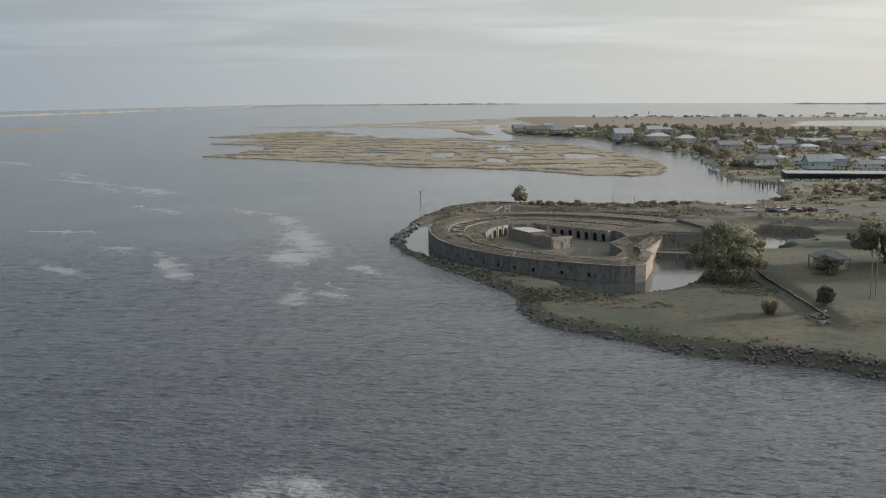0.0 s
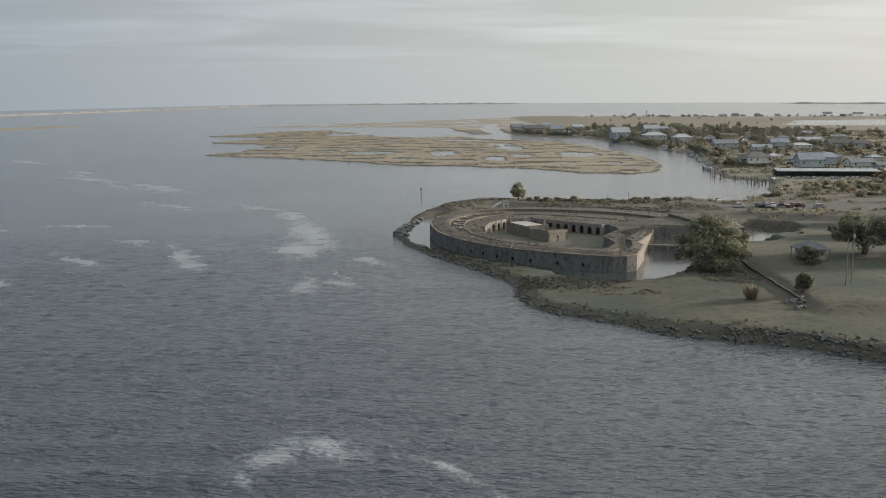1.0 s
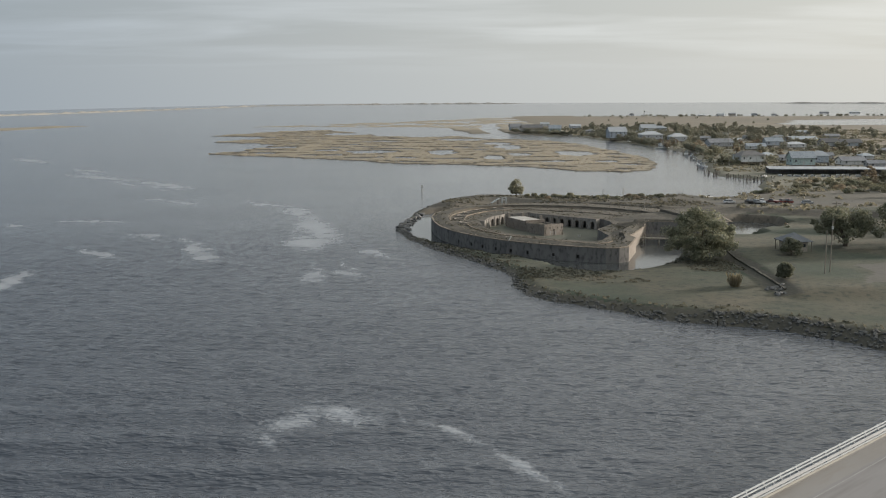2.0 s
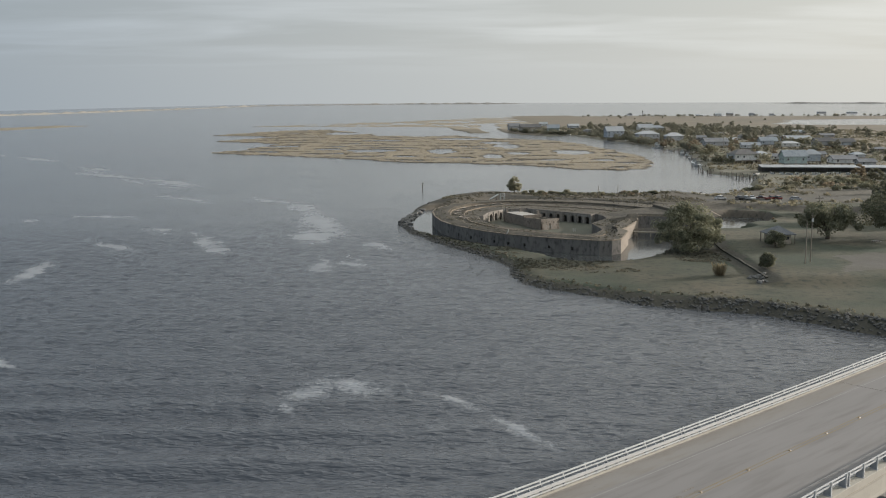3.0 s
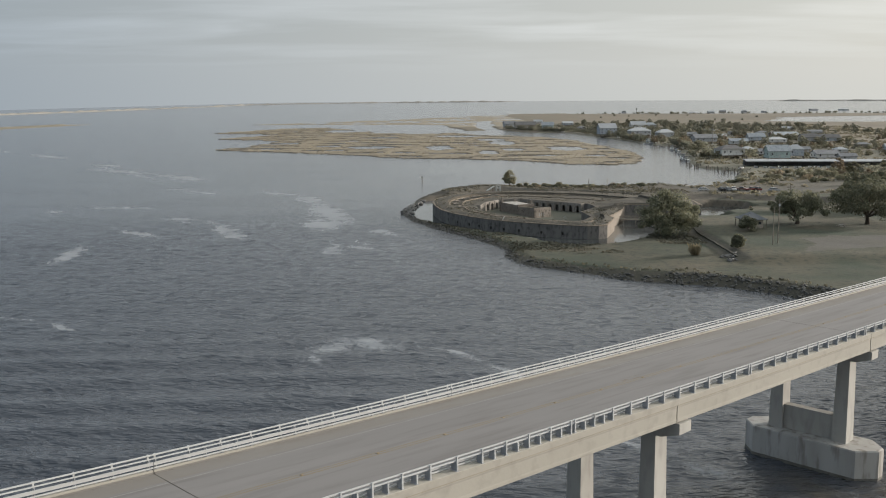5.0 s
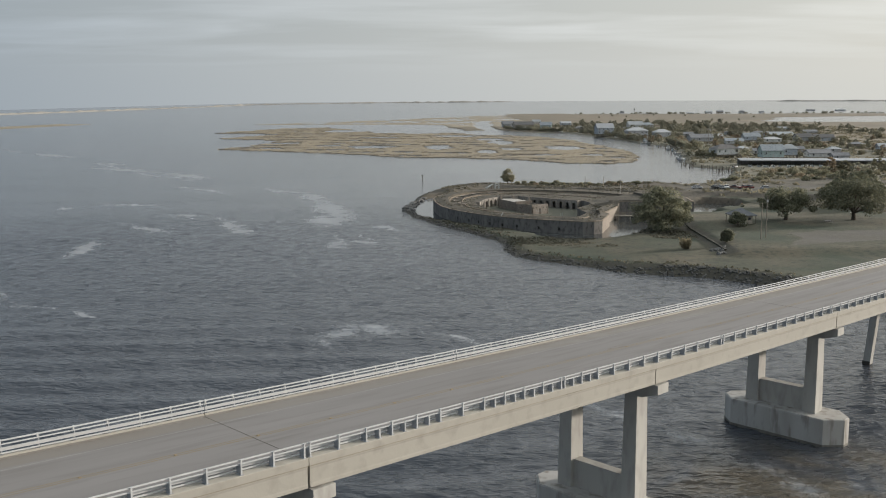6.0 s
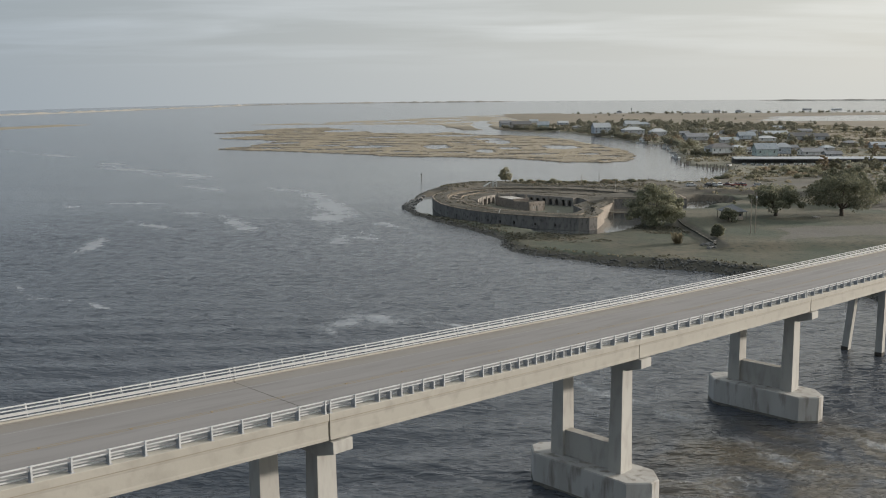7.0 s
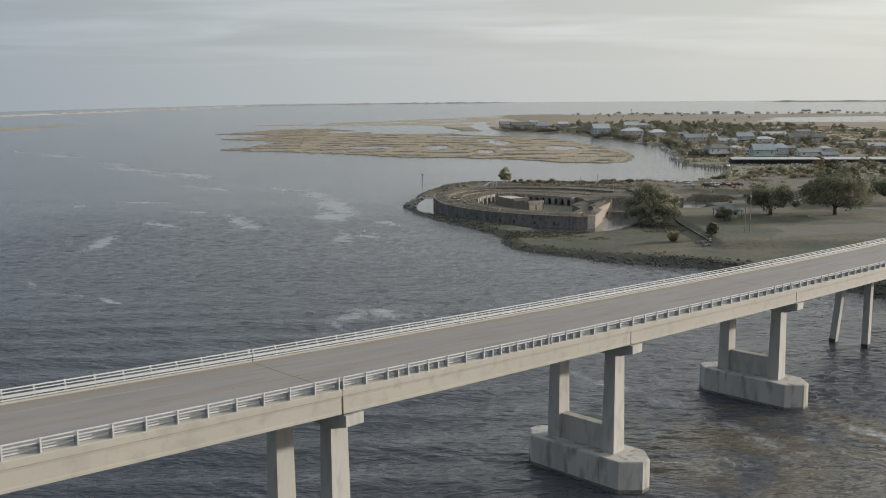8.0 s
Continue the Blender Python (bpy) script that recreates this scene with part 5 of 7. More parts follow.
    bm = bmesh.new(); tube(bm, (0, 0, -0.2), (0.75, 0.1, 1.35), 0.13); part("pipe", bm, M_WHITE, pp)
    # little white stakes in the court and on the wall
    proto = None
    for x, y, z in ((45, 262, 0.8), (45.6, 262.2, 0.8), (34.5, 244.5, 4.2), (35.2, 244.8, 4.2), (36, 245, 4.2), (51.5, 226.5, 0.4)):
        if proto is None:
            proto = thing("marker_stake", "small white marker stake", "stake", (x, y, z), group="marker stakes")
            bm = bmesh.new(); prism(bm, [(-0.07, -0.07), (0.07, -0.07), (0.07, 0.07), (-0.07, 0.07)], -0.1, 0.95, 0.8); part("stake", bm, M_WHITE, proto)
        else:
            copy_thing(proto, pose(x, y, z))


M_COPE = mat("coping_brick", (0.25, 0.205, 0.155), (0.19, 0.155, 0.12), 0.3, 0.95, (0.12, 0.1, 0.08), 6, 0.4, 4)
M_BRICKG = mat("grey_lime_brick", (0.27, 0.25, 0.225), (0.215, 0.195, 0.172), 0.3, 0.95, (0.13, 0.118, 0.104), 6, 0.4, 3, stretch=(1, 1, 0.5))
M_BRICKC = mat("citadel_brick", (0.25, 0.215, 0.18), (0.185, 0.16, 0.135), 0.3, 0.95, (0.1, 0.08, 0.065), 6, 0.4, 3)
M_FRONT = mat("sunlit_front_brick", (0.42, 0.36, 0.305), (0.34, 0.285, 0.24), 0.4, 0.95, (0.22, 0.18, 0.15), 5, 0.3, 3)
# timber paler than M_WOOD, the light on the footbridge painted in
M_DECK = mat("lit_footbridge_timber", (0.3, 0.265, 0.215), (0.25, 0.22, 0.18), 0.8, 0.95, (0.17, 0.15, 0.125), 6, 0.2, 8)
M_PALE = mat("pale_slab", (0.40, 0.38, 0.35), (0.32, 0.30, 0.27), 0.4, 0.9, (0.22, 0.2, 0.17), 5, 0.2, 3)
M_WHITE = mat("white_paint", (0.5, 0.5, 0.48), (0.42, 0.42, 0.4), 1.0, 0.7, (0.5, 0.49, 0.46), 5, 0)
build_fort()
build_citadel()
build_fort_small()

# ---- trees, shrubs, rocks ----
def crown_mesh(name, rng, blobs, per, size, material, flat=0.75):
    """A crown of many loose leaf sprays gathered in uneven clumps."""
    v, f = [], []
    for (cx, cy, cz, r) in blobs:
        for _ in range(per):
            d = Vector((rng.gauss(0, 1), rng.gauss(0, 1), rng.gauss(0, 1))).normalized()
            k = r * (0.55 + 0.5 * rng.random() ** 0.6)
            p = Vector((cx + d.x * k, cy + d.y * k, cz + d.z * k * flat))
            n = (d + Vector((rng.uniform(-0.8, 0.8), rng.uniform(-0.8, 0.8), rng.uniform(-0.3, 0.9)))).normalized()
            a = n.orthogonal().normalized()
            a = (Matrix.Rotation(rng.uniform(0, 6.28), 3, n) @ a)
            b = n.cross(a)
            s = size * rng.uniform(0.55, 1.25)
            q = len(v)
            v += [tuple(p - a * s), tuple(p + b * s * 0.55 - a * s * 0.1), tuple(p + a * s), tuple(p - b * s * 0.5 + a * s * 0.15)]
            f.append((q, q + 1, q + 2, q + 3))
    me = bpy.data.meshes.new(name)
    me.from_pydata(v, [], f)
    me.materials.append(material)
    return me


def make_tree(name, label, at, rng, height, radius, trunk, bare, material, blobs, per, leaf, group="", turn=0.0, limbs=7, fat=1.0):
    """Tapered trunk, limbs and a clumped crown."""
    tr = thing(name, label, "tree", at, turn, group)
    tips = []
    for i in range(blobs):
        a = 2.4 * i + rng.uniform(-0.4, 0.4)
        t = (i + 0.5) / blobs
        rad = radius * math.sqrt(t) * rng.uniform(0.78, 1.05)
        dome = math.sqrt(max(0.0, 1 - (rad / (radius * 1.08)) ** 2))
        z = bare + (height - bare) * (0.10 + 0.78 * dome * rng.uniform(0.08, 1.0))
        r = radius * fat * rng.uniform(0.13, 0.27)
        tips.append((rad * math.cos(a), rad * math.sin(a), z, r))
    bm = bmesh.new()
    fork = max(bare * 0.8, height * 0.18)
    tube(bm, (0, 0, -0.4), (0.1, 0.05, fork * 0.4), trunk * 1.35, trunk, 9, False)
    tube(bm, (0.1, 0.05, fork * 0.4), (0.0, 0.1, fork), trunk, trunk * 0.85, 9, False)
    part("trunk", bm, M_BARK, tr)
    step = max(1, blobs // limbs)
    for (x, y, z, r) in tips[::step]:
        bm = bmesh.new()
        mid = (x * 0.45, y * 0.45, fork + (z - fork) * 0.55)
        tube(bm, (0, 0.1, fork * 0.92), mid, trunk * 0.5, trunk * 0.3, 6, False)
        tube(bm, mid, (x * 0.92, y * 0.92, z), trunk * 0.3, trunk * 0.08, 6, False)
        part("limb", bm, M_BARK, tr)
    ob = new("crown", crown_mesh("crown", rng, tips, per, leaf, material))
    ob.parent = tr
    return tr


def ground_z(x, y):
    return float(land_height(np.array([float(x)]), np.array([float(y)]))[0][0])


def build_near_trees():
    rng = random.Random(21)
    g = "live oaks by the fort"
    for x, y, h, r, trunk, bare, nb, lab in (
            (69.3, 214.5, 13.8, 8.8, 0.55, 0.0, 92, "large spreading live oak with foliage to the ground"),
            (132, 224, 13.5, 11.5, 0.62, 2.6, 76, "wide live oak with a short thick trunk on the lawn"),
            (111, 225, 11.0, 8.6, 0.6, 2.4, 60, "dark dense live oak beside the park building"),
            (150, 268, 11, 9.0, 0.5, 2.2, 36, "live oak behind the lawn trees"),
            (170, 262, 12, 9.5, 0.5, 2.2, 36, "live oak behind the lawn trees"),
            (167, 300, 11, 9, 0.5, 2.0, 32, "live oak behind the lawn trees")):
        make_tree("live_oak", lab, (x, y, ground_z(x, y)), rng, h, r, trunk, bare, M_OAK, nb, 165 if y < 230 else 170, 0.34 if y < 230 else 0.5, g)
    make_tree("shoreline_tree", "lone tree on the far side of the glacis", (36, 383, ground_z(36, 383)), rng, 7.6, 2.7, 0.22, 0.2, M_SHRUB, 40, 120, 0.26, fat=1.8)
    make_tree("young_tree", "small dark tree beside the park building", (91.5, 211.5, ground_z(91.5, 211.5)), rng, 4.6, 2.3, 0.12, 0.4, M_OAK, 26, 130, 0.28, fat=2.0)
    make_tree("round_bush", "clipped round green bush on the lawn", (78.3, 179, ground_z(78.3, 179)), rng, 4.3, 1.6, 0.1, 0.0, M_OAK, 40, 150, 0.2, fat=1.9)
    # tall dry reed clump
    rc = thing("reed_clump", "tall dry tan reed clump on the lawn", "reeds", (66.5, 176.5, ground_z(66.5, 176.5)))
    v, f = [], []
    for i in range(150):
        a, r = rng.uniform(0, 6.28), rng.uniform(0, 0.9)
        x, y, h = r * math.cos(a), r * math.sin(a), rng.uniform(0.9, 3.0)
        l = rng.uniform(0.2, 1.3)
        k = len(v)
        v += [(x, y, -0.1), (x + 0.06, y + 0.03, -0.1), (x + l * math.cos(a) + 0.12, y + l * math.sin(a), h), (x + l * math.cos(a), y + l * math.sin(a) + 0.1, h * 0.95)]
        f.append((k, k + 1, k + 2, k + 3))
    mesh_from("reed_tuft", v, f, M_STRAW, rc)
    # bushes along the glacis and the parking bank
    kinds = []
    for m, lab in ((M_SHRUB, "low scrubby bush on the bank"), (M_OAK, "dark low bush on the bank"), (M_RUST, "brown dry bush on the bank")):
        b = thing("bank_bush", lab, "bush", (0, 0, -50), group="bank bushes")
        tips = [(rng.uniform(-1.3, 1.3), rng.uniform(-1.0, 1.0), rng.uniform(0.4, 1.3), rng.uniform(0.5, 0.9)) for _ in range(9)]
        bm = bmesh.new()
        for tx, ty, tz, _ in tips[:4]:
            tube(bm, (0, 0, -0.2), (tx, ty, tz), 0.06, 0.02, 5, False)
        part("stems", bm, M_BARK, b)
        o = new("foliage", crown_mesh("foliage", rng, tips, 60, 0.25, m)); o.parent = b
        kinds.append(b)
    spots = []
    for i in range(84):
        t = rng.random()
        x = 40 + 62 * t
        spots.append((x, float(np.interp(x, [40, 75, 102], [372, 366, 374])) + rng.uniform(-6, 6), rng.uniform(0.25, 0.9)))
    for i in range(60):
        x = rng.uniform(135, 235)
        spots.append((x, float(np.interp(x, [135, 235], [395, 430])) + rng.uniform(-30, 32), rng.uniform(0.8, 2.2)))
    for i in range(26):
        spots.append((rng.uniform(96, 116), rng.uniform(268, 292), rng.uniform(0.3, 0.7)))
    first = [True, True, True]
    for x, y, s in spots:
        z = ground_z(x, y)
        if z < 0.4:
            continue
        k = rng.choice((0, 0, 0, 1, 1, 2))
        m = pose(x, y, z, 0, 0, rng.uniform(0, 360))
        if first[k]:
            kinds[k].matrix_basis = m @ Matrix.Diagonal((s, s, s, 1)); first[k] = False
        else:
            c = copy_thing(kinds[k], m)
            c.scale = (s * rng.uniform(0.8, 1.4), s, s * rng.uniform(0.7, 1.1))


def rock_mesh(rng, m):
    bm = bmesh.new()
    bmesh.ops.create_icosphere(bm, subdivisions=1, radius=1.0)
    for v in bm.verts:
        v.co *= rng.uniform(0.72, 1.2)
        v.co.z *= 0.7
    me = bpy.data.meshes.new("rock")
    bm.to_mesh(me)
    bm.free()
    me.materials.append(m)
    return me


def build_rocks():
    rng = random.Random(5)
    meshes = [rock_mesh(rng, M_ROCK) for _ in range(6)]
    # big stones of the breakwater and the pile on the lawn: things
    line = [(-10, 285), (-9, 297), (-8, 309), (-6, 322), (-4, 336), (-1, 350), (3, 362)]
    for i in range(78):
        if i < 62:
            t = rng.random() * (len(line) - 1)
            a, b = Vector(line[int(t)]), Vector(line[min(int(t) + 1, len(line) - 1)])
            p = a + (b - a) * (t % 1) + Vector((rng.uniform(-1.6, 2.2), rng.uniform(-2, 2)))
            x, y, z, s = p.x, p.y, rng.uniform(0.0, 0.6), rng.uniform(0.6, 1.5)
            lab, grp = "dark rough breakwater stone at the water's edge", "breakwater stones"
        else:
            x, y, s = rng.uniform(71.5, 76), rng.uniform(166, 175), rng.uniform(0.4, 1.0)
            z = ground_z(x, y) + 0.2 * s
            lab, grp = "grey broken stone in a heap on the lawn", "stone heap"
        ob = new("boulder", meshes[i % 6])
        ob.matrix_basis = pose(x, y, z, rng.uniform(-20, 20), rng.uniform(-20, 20), rng.uniform(0, 360)) @ Matrix.Diagonal((s, s * rng.uniform(0.6, 1.0), s * 0.75, 1))
        tagged(ob, lab, "rock", grp)
    # riprap along the shore: too many to count
    proto = [[tuple(v.co) for v in m.vertices] for m in meshes]
    pf = [[tuple(p.vertices) for p in m.polygons] for m in meshes]
    pts = [Vector(p) for p in LAND[:22]]
    seg = [(a, b) for a, b in zip(pts, pts[1:])]
    v, f = [], []
    spots = []
    for a, b in seg:
        L = (b - a).length
        u = (b - a).normalized()
        n = Vector((-u.y, u.x))
        deep = 2.6 if a.x > 50 else 1.2
        for _ in range(int(L * (8.0 if a.x > 50 else 6.0))):
            p = a + u * rng.uniform(0, L) + n * rng.uniform(-1.8, deep)
            spots.append((p.x, p.y))
    arr = np.array(spots)
    for (x, y), z in zip(spots, land_height(arr[:, 0], arr[:, 1])[0]):
        s = rng.uniform(0.2, 0.6)
        if z < -0.6:
            continue
        k = rng.randrange(6)
        m = pose(x, y, z + 0.1 * s, rng.uniform(-30, 30), rng.uniform(-30, 30), rng.uniform(0, 360)) @ Matrix.Diagonal((s, s * 0.8, s * 0.8, 1))
        o = len(v)
        v += [tuple(m @ Vector(c)) for c in proto[k]]
        f += [tuple(o + i for i in q) for q in pf[k]]
    tagged(mesh_from("riprap", v, f, M_RIP), "grey riprap stones along the shore bank", "rocks", "", "stuff")
    # rough grass on the bank between lawn and stones
    nr = np.random.RandomState(3)
    N = 26000
    xs, ys = nr.uniform(-8, 110, N), nr.uniform(95, 262, N)
    z, sd, fd, ring = land_height(xs, ys)
    w = wob(xs, ys, 0.18, 2.0)
    ok = (sd > 1.5) & (ring < 0.25) & (fd > 1) & (z > 0.3) & (sd < 6 + 2.5 * w) & (nr.rand(N) < 0.5)
    v, f = [], []
    for x, y, zz in zip(xs[ok], ys[ok], z[ok]):
        h, wd, a = nr.uniform(0.15, 0.5), nr.uniform(0.2, 0.5), nr.uniform(0, 3.14)
        c, s = wd * math.cos(a), wd * math.sin(a)
        k = len(v)
        v += [(x - c, y - s, zz - 0.05), (x + c, y + s, zz - 0.05), (x + c * 0.7, y + s * 0.7 + 0.1, zz + h), (x - c * 0.6, y - s * 0.6, zz + h * 0.8)]
        f.append((k, k + 1, k + 2, k + 3))
    tagged(mesh_from("bank_grass", v, f, M_TUFT), "rough dry grass tufts along the shore bank", "grass", "", "stuff")


def build_weeds():
    """Dead weeds on the fort's ramparts and rough grass along the moat bank."""
    nr = np.random.RandomState(9)
    v, f = [], []

    def tuft(x, y, z, h0, h1, w0, w1):
        h, wd, a = nr.uniform(h0, h1), nr.uniform(w0, w1), nr.uniform(0, 3.14)
        c, s = wd * math.cos(a), wd * math.sin(a)
        k = len(v)
        v.extend([(x - c, y - s, z - 0.08), (x + c, y + s, z - 0.08), (x + c * 0.8, y + s * 0.8 + 0.08, z + h), (x - c * 0.5, y - s * 0.5, z + h * 0.75)])
        f.append((k, k + 1, k + 2, k + 3))
    for _ in range(4800):
        a = nr.uniform(-math.pi, math.pi)
        ro, ri = reach(FORT, a), reach(COURT, a)
        t = nr.beta(0.7, 0.9)
        p = FORT_C + Vector((math.cos(a), math.sin(a))) * (ro + (ri - ro) * (0.03 + 0.94 * t))
        if float(wob(np.array(p.x), np.array(p.y), 0.4, 2.0)) < -0.1:
            continue
        z = scarp_top(a) + 0.42 if 0.15 < t < 0.33 else (scarp_top(a) + 0.1 if t <= 0.15 else 3.95)
        tuft(p.x, p.y, z, 0.08, 0.3, 0.12, 0.36)
    # fallen brick and mortar on the wall heads
    rv, rf = [], []
    for _ in range(700):
        a = nr.uniform(-math.pi, math.pi)
        ro, ri = reach(FORT, a), reach(COURT, a)
        t = nr.beta(0.6, 0.8)
        p = FORT_C + Vector((math.cos(a), math.sin(a))) * (ro + (ri - ro) * (0.02 + 0.95 * t))
        if float(wob(np.array(p.x), np.array(p.y), 0.3, 6.0)) < 0.05:
            continue
        z = scarp_top(a) + 0.42 if 0.15 < t < 0.33 else (scarp_top(a) + 0.1 if t <= 0.15 else 3.95)
        s, h, q = nr.uniform(0.1, 0.34), nr.uniform(0.06, 0.26), nr.uniform(0, 1.57)
        c, d = s * math.cos(q), s * math.sin(q)
        k = len(rv)
        for zz, m in ((z - 0.06, 1.0), (z + h, 0.7)):
            rv += [(p.x + c * m, p.y + d * m, zz), (p.x - 0.7 * d * m, p.y + 0.7 * c * m, zz), (p.x - c * m, p.y - d * m, zz), (p.x + 0.7 * d * m, p.y - 0.7 * c * m, zz)]
        rf += [(k, k + 1, k + 5, k + 4), (k + 1, k + 2, k + 6, k + 5), (k + 2, k + 3, k + 7, k + 6), (k + 3, k, k + 4, k + 7), (k + 4, k + 5, k + 6, k + 7)]
    tagged(mesh_from("brick_rubble", rv, rf, M_BRICKL), "tan fallen brick rubble on the rampart tops", "rubble", "", "stuff")
    N = 16000
    xs, ys = nr.uniform(-8, 76, N), nr.uniform(160, 262, N)
    z, sd, fd, ring = land_height(xs, ys)
    w = wob(xs, ys, 0.16, 7.0)
    ok = (fd > 3) & (fd < 34) & (z > 0.25) & (ring < 0.5) & (w > -0.15) & (sd > 1.5)
    for x, y, zz in zip(xs[ok], ys[ok], z[ok]):
        tuft(x, y, zz, 0.08, 0.32, 0.2, 0.55)
    N = 5200
    xs, ys = nr.uniform(4, 130, N), nr.uniform(318, 384, N)
    z, sd, fd, ring = land_height(xs, ys)
    ok = (fd > 2) & (z > 0.4) & (ring < 0.4) & (sd > 2) & ((xs < 108) | (ys < 326)) & (wob(xs, ys, 0.14, 2.0) > -0.2)
    for x, y, zz in zip(xs[ok], ys[ok], z[ok]):
        tuft(x, y, zz, 0.15, 0.6, 0.3, 0.8)
    tagged(mesh_from("rough_weeds", v, f, M_WEED), "dead brown weeds on the ramparts and moat bank", "weeds", "", "stuff")


M_STRAW = leaf_mat("straw_blades", (0.19, 0.16, 0.1), (0.25, 0.21, 0.135), (0.31, 0.265, 0.18))
M_WEED = leaf_mat("dead_weeds", (0.062, 0.06, 0.045), (0.085, 0.08, 0.06), (0.115, 0.104, 0.08))
M_RIP = mat("riprap_mixed", (0.1, 0.096, 0.088), (0.135, 0.13, 0.12), 0.5, 0.95, (0.085, 0.082, 0.077), 4, 0.5, 3)
M_TUFT = leaf_mat("dry_grass", (0.07, 0.07, 0.052), (0.092, 0.088, 0.065), (0.125, 0.114, 0.084))
build_near_trees()
build_rocks()
build_weeds()

# ---- the fishing village across the creek ----
WALLS = [mat("wall_white", (0.66, 0.66, 0.64), (0.6, 0.6, 0.58), 0.2, 0.85, (0.36, 0.35, 0.33), 6, 0),
         mat("wall_teal", (0.42, 0.50, 0.48), (0.38, 0.45, 0.43), 0.2, 0.85, (0.18, 0.22, 0.21), 6, 0),
         mat("wall_grey", (0.47, 0.475, 0.48), (0.42, 0.425, 0.43), 0.2, 0.85, (0.18, 0.18, 0.18), 6, 0),
         mat("wall_tan", (0.43, 0.38, 0.31), (0.38, 0.335, 0.275), 0.2, 0.85, (0.2, 0.18, 0.15), 6, 0),
         mat("wall_blue", (0.46, 0.49, 0.52), (0.42, 0.45, 0.48), 0.2, 0.85, (0.18, 0.2, 0.22), 6, 0)]
ROOFS = [mat("roof_metal_pale", (0.40, 0.405, 0.41), (0.35, 0.355, 0.36), 0.15, 0.5, (0.33, 0.34, 0.35), 6, 0),
         mat("roof_shingle_grey", (0.25, 0.25, 0.255), (0.21, 0.21, 0.215), 0.3, 0.9, (0.1, 0.1, 0.1), 6, 0),
         mat("roof_shingle_dark", (0.155, 0.15, 0.147), (0.13, 0.125, 0.122), 0.3, 0.9, (0.05, 0.05, 0.05), 6, 0),
         mat("roof_blue_grey", (0.36, 0.38, 0.395), (0.32, 0.335, 0.35), 0.2, 0.7, (0.17, 0.19, 0.2), 6, 0)]
M_GLASS = mat("window_glass", (0.05, 0.055, 0.06), (0.07, 0.075, 0.08), 0.5, 0.15, spec=0.6, bump=0)
ROOF_WORD = ("pale metal", "grey shingle", "dark shingle", "blue-grey")
WALL_WORD = ("white", "teal", "grey", "tan", "pale blue")


def make_house(x, y, w, h, wall, roof, hip, turn=0.0, depth=None, stilt=None, chimney=False, dormer=False):
    """A raised house: piles, deck, walls with window and door leaves, pitched roof, stairs."""
    z0 = max(0.9, ground_z(x, y))
    stilt = (min(2.6, 0.26 * h) if stilt is None else stilt)
    rh = 0.28 * h if hip else 0.34 * h
    wh = h - stilt - rh
    d = depth or max(7.0, w * 0.62)
    ob = thing("house", "%s raised house with a %s %s roof" % (WALL_WORD[wall], ROOF_WORD[roof], "hip" if hip else "gable"), "house", (x, y, z0), turn, "village houses")
    nx = max(2, int(w / 4))
    if stilt > 0.5:
        me = None
        for i in range(nx + 1):
            for j in (0, 1):
                px, py = -w / 2 + 0.3 + (w - 0.6) * i / nx, -d / 2 + 0.3 + (d - 0.6) * j
                if me is None:
                    bm = bmesh.new(); box(bm, -0.2, 0.2, -0.2, 0.2, -1.5, stilt)
                    post_leg = part("stilt", bm, M_WOOD, ob); me = post_leg.data
                else:
                    post_leg = new("stilt", me); post_leg.parent = ob
                post_leg.location = (px, py, 0)
        bm = bmesh.new(); box(bm, -w / 2 - 0.2, w / 2 + 0.2, -d / 2 - 1.8, d / 2 + 0.2, stilt - 0.3, stilt)
        part("porch_deck", bm, M_WOOD, ob)
        bm = bmesh.new()
        prof = []
        for s in range(8):
            y = -d / 2 - 1.9 - s * 0.35
            prof += [(y, stilt * (1 - (s + 1) / 8)), (y - 0.35, stilt * (1 - (s + 1) / 8))]
        prof += [(-d / 2 - 4.7, -0.2), (-d / 2 - 4.3, -0.2), (-d / 2 - 1.9, stilt * 0.8 - 0.25)]
        a = [bm.verts.new((w / 2 - 1.6, y, z)) for y, z in prof]
        b = [bm.verts.new((w / 2 - 0.5, y, z)) for y, z in prof]
        for i in range(len(prof)):
            j = (i + 1) % len(prof)
            bm.faces.new((a[i], a[j], b[j], b[i]))
        bm.faces.new(a[::-1])
        bm.faces.new(b)
        part("stairs", bm, M_WOOD, ob)
    bm = bmesh.new()
    box(bm, -w / 2, w / 2, -d / 2, d / 2, stilt, stilt + wh)
    if not hip:
        for sx in (-w / 2, w / 2):
            a = [bm.verts.new(p) for p in ((sx, -d / 2, stilt + wh), (sx, d / 2, stilt + wh), (sx, 0, stilt + wh + rh))]
            bm.faces.new(a)
    part("wall", bm, WALLS[wall], ob)
    e, zt = 0.7, stilt + wh
    bm = bmesh.new()
    lo = [bm.verts.new(p) for p in ((-w / 2 - e, -d / 2 - e, zt - 0.25), (w / 2 + e, -d / 2 - e, zt - 0.25), (w / 2 + e, d / 2 + e, zt - 0.25), (-w / 2 - e, d / 2 + e, zt - 0.25))]
    in_ = max(0.0, min(w * 0.32, d / 2)) if hip else -e
    r0, r1 = bm.verts.new((-w / 2 + in_, 0, zt + rh)), bm.verts.new((w / 2 - in_, 0, zt + rh))
    bm.faces.new((lo[0], lo[1], r1, r0)); bm.faces.new((lo[2], lo[3], r0, r1))
    bm.faces.new((lo[1], lo[2], r1)); bm.faces.new((lo[3], lo[0], r0))
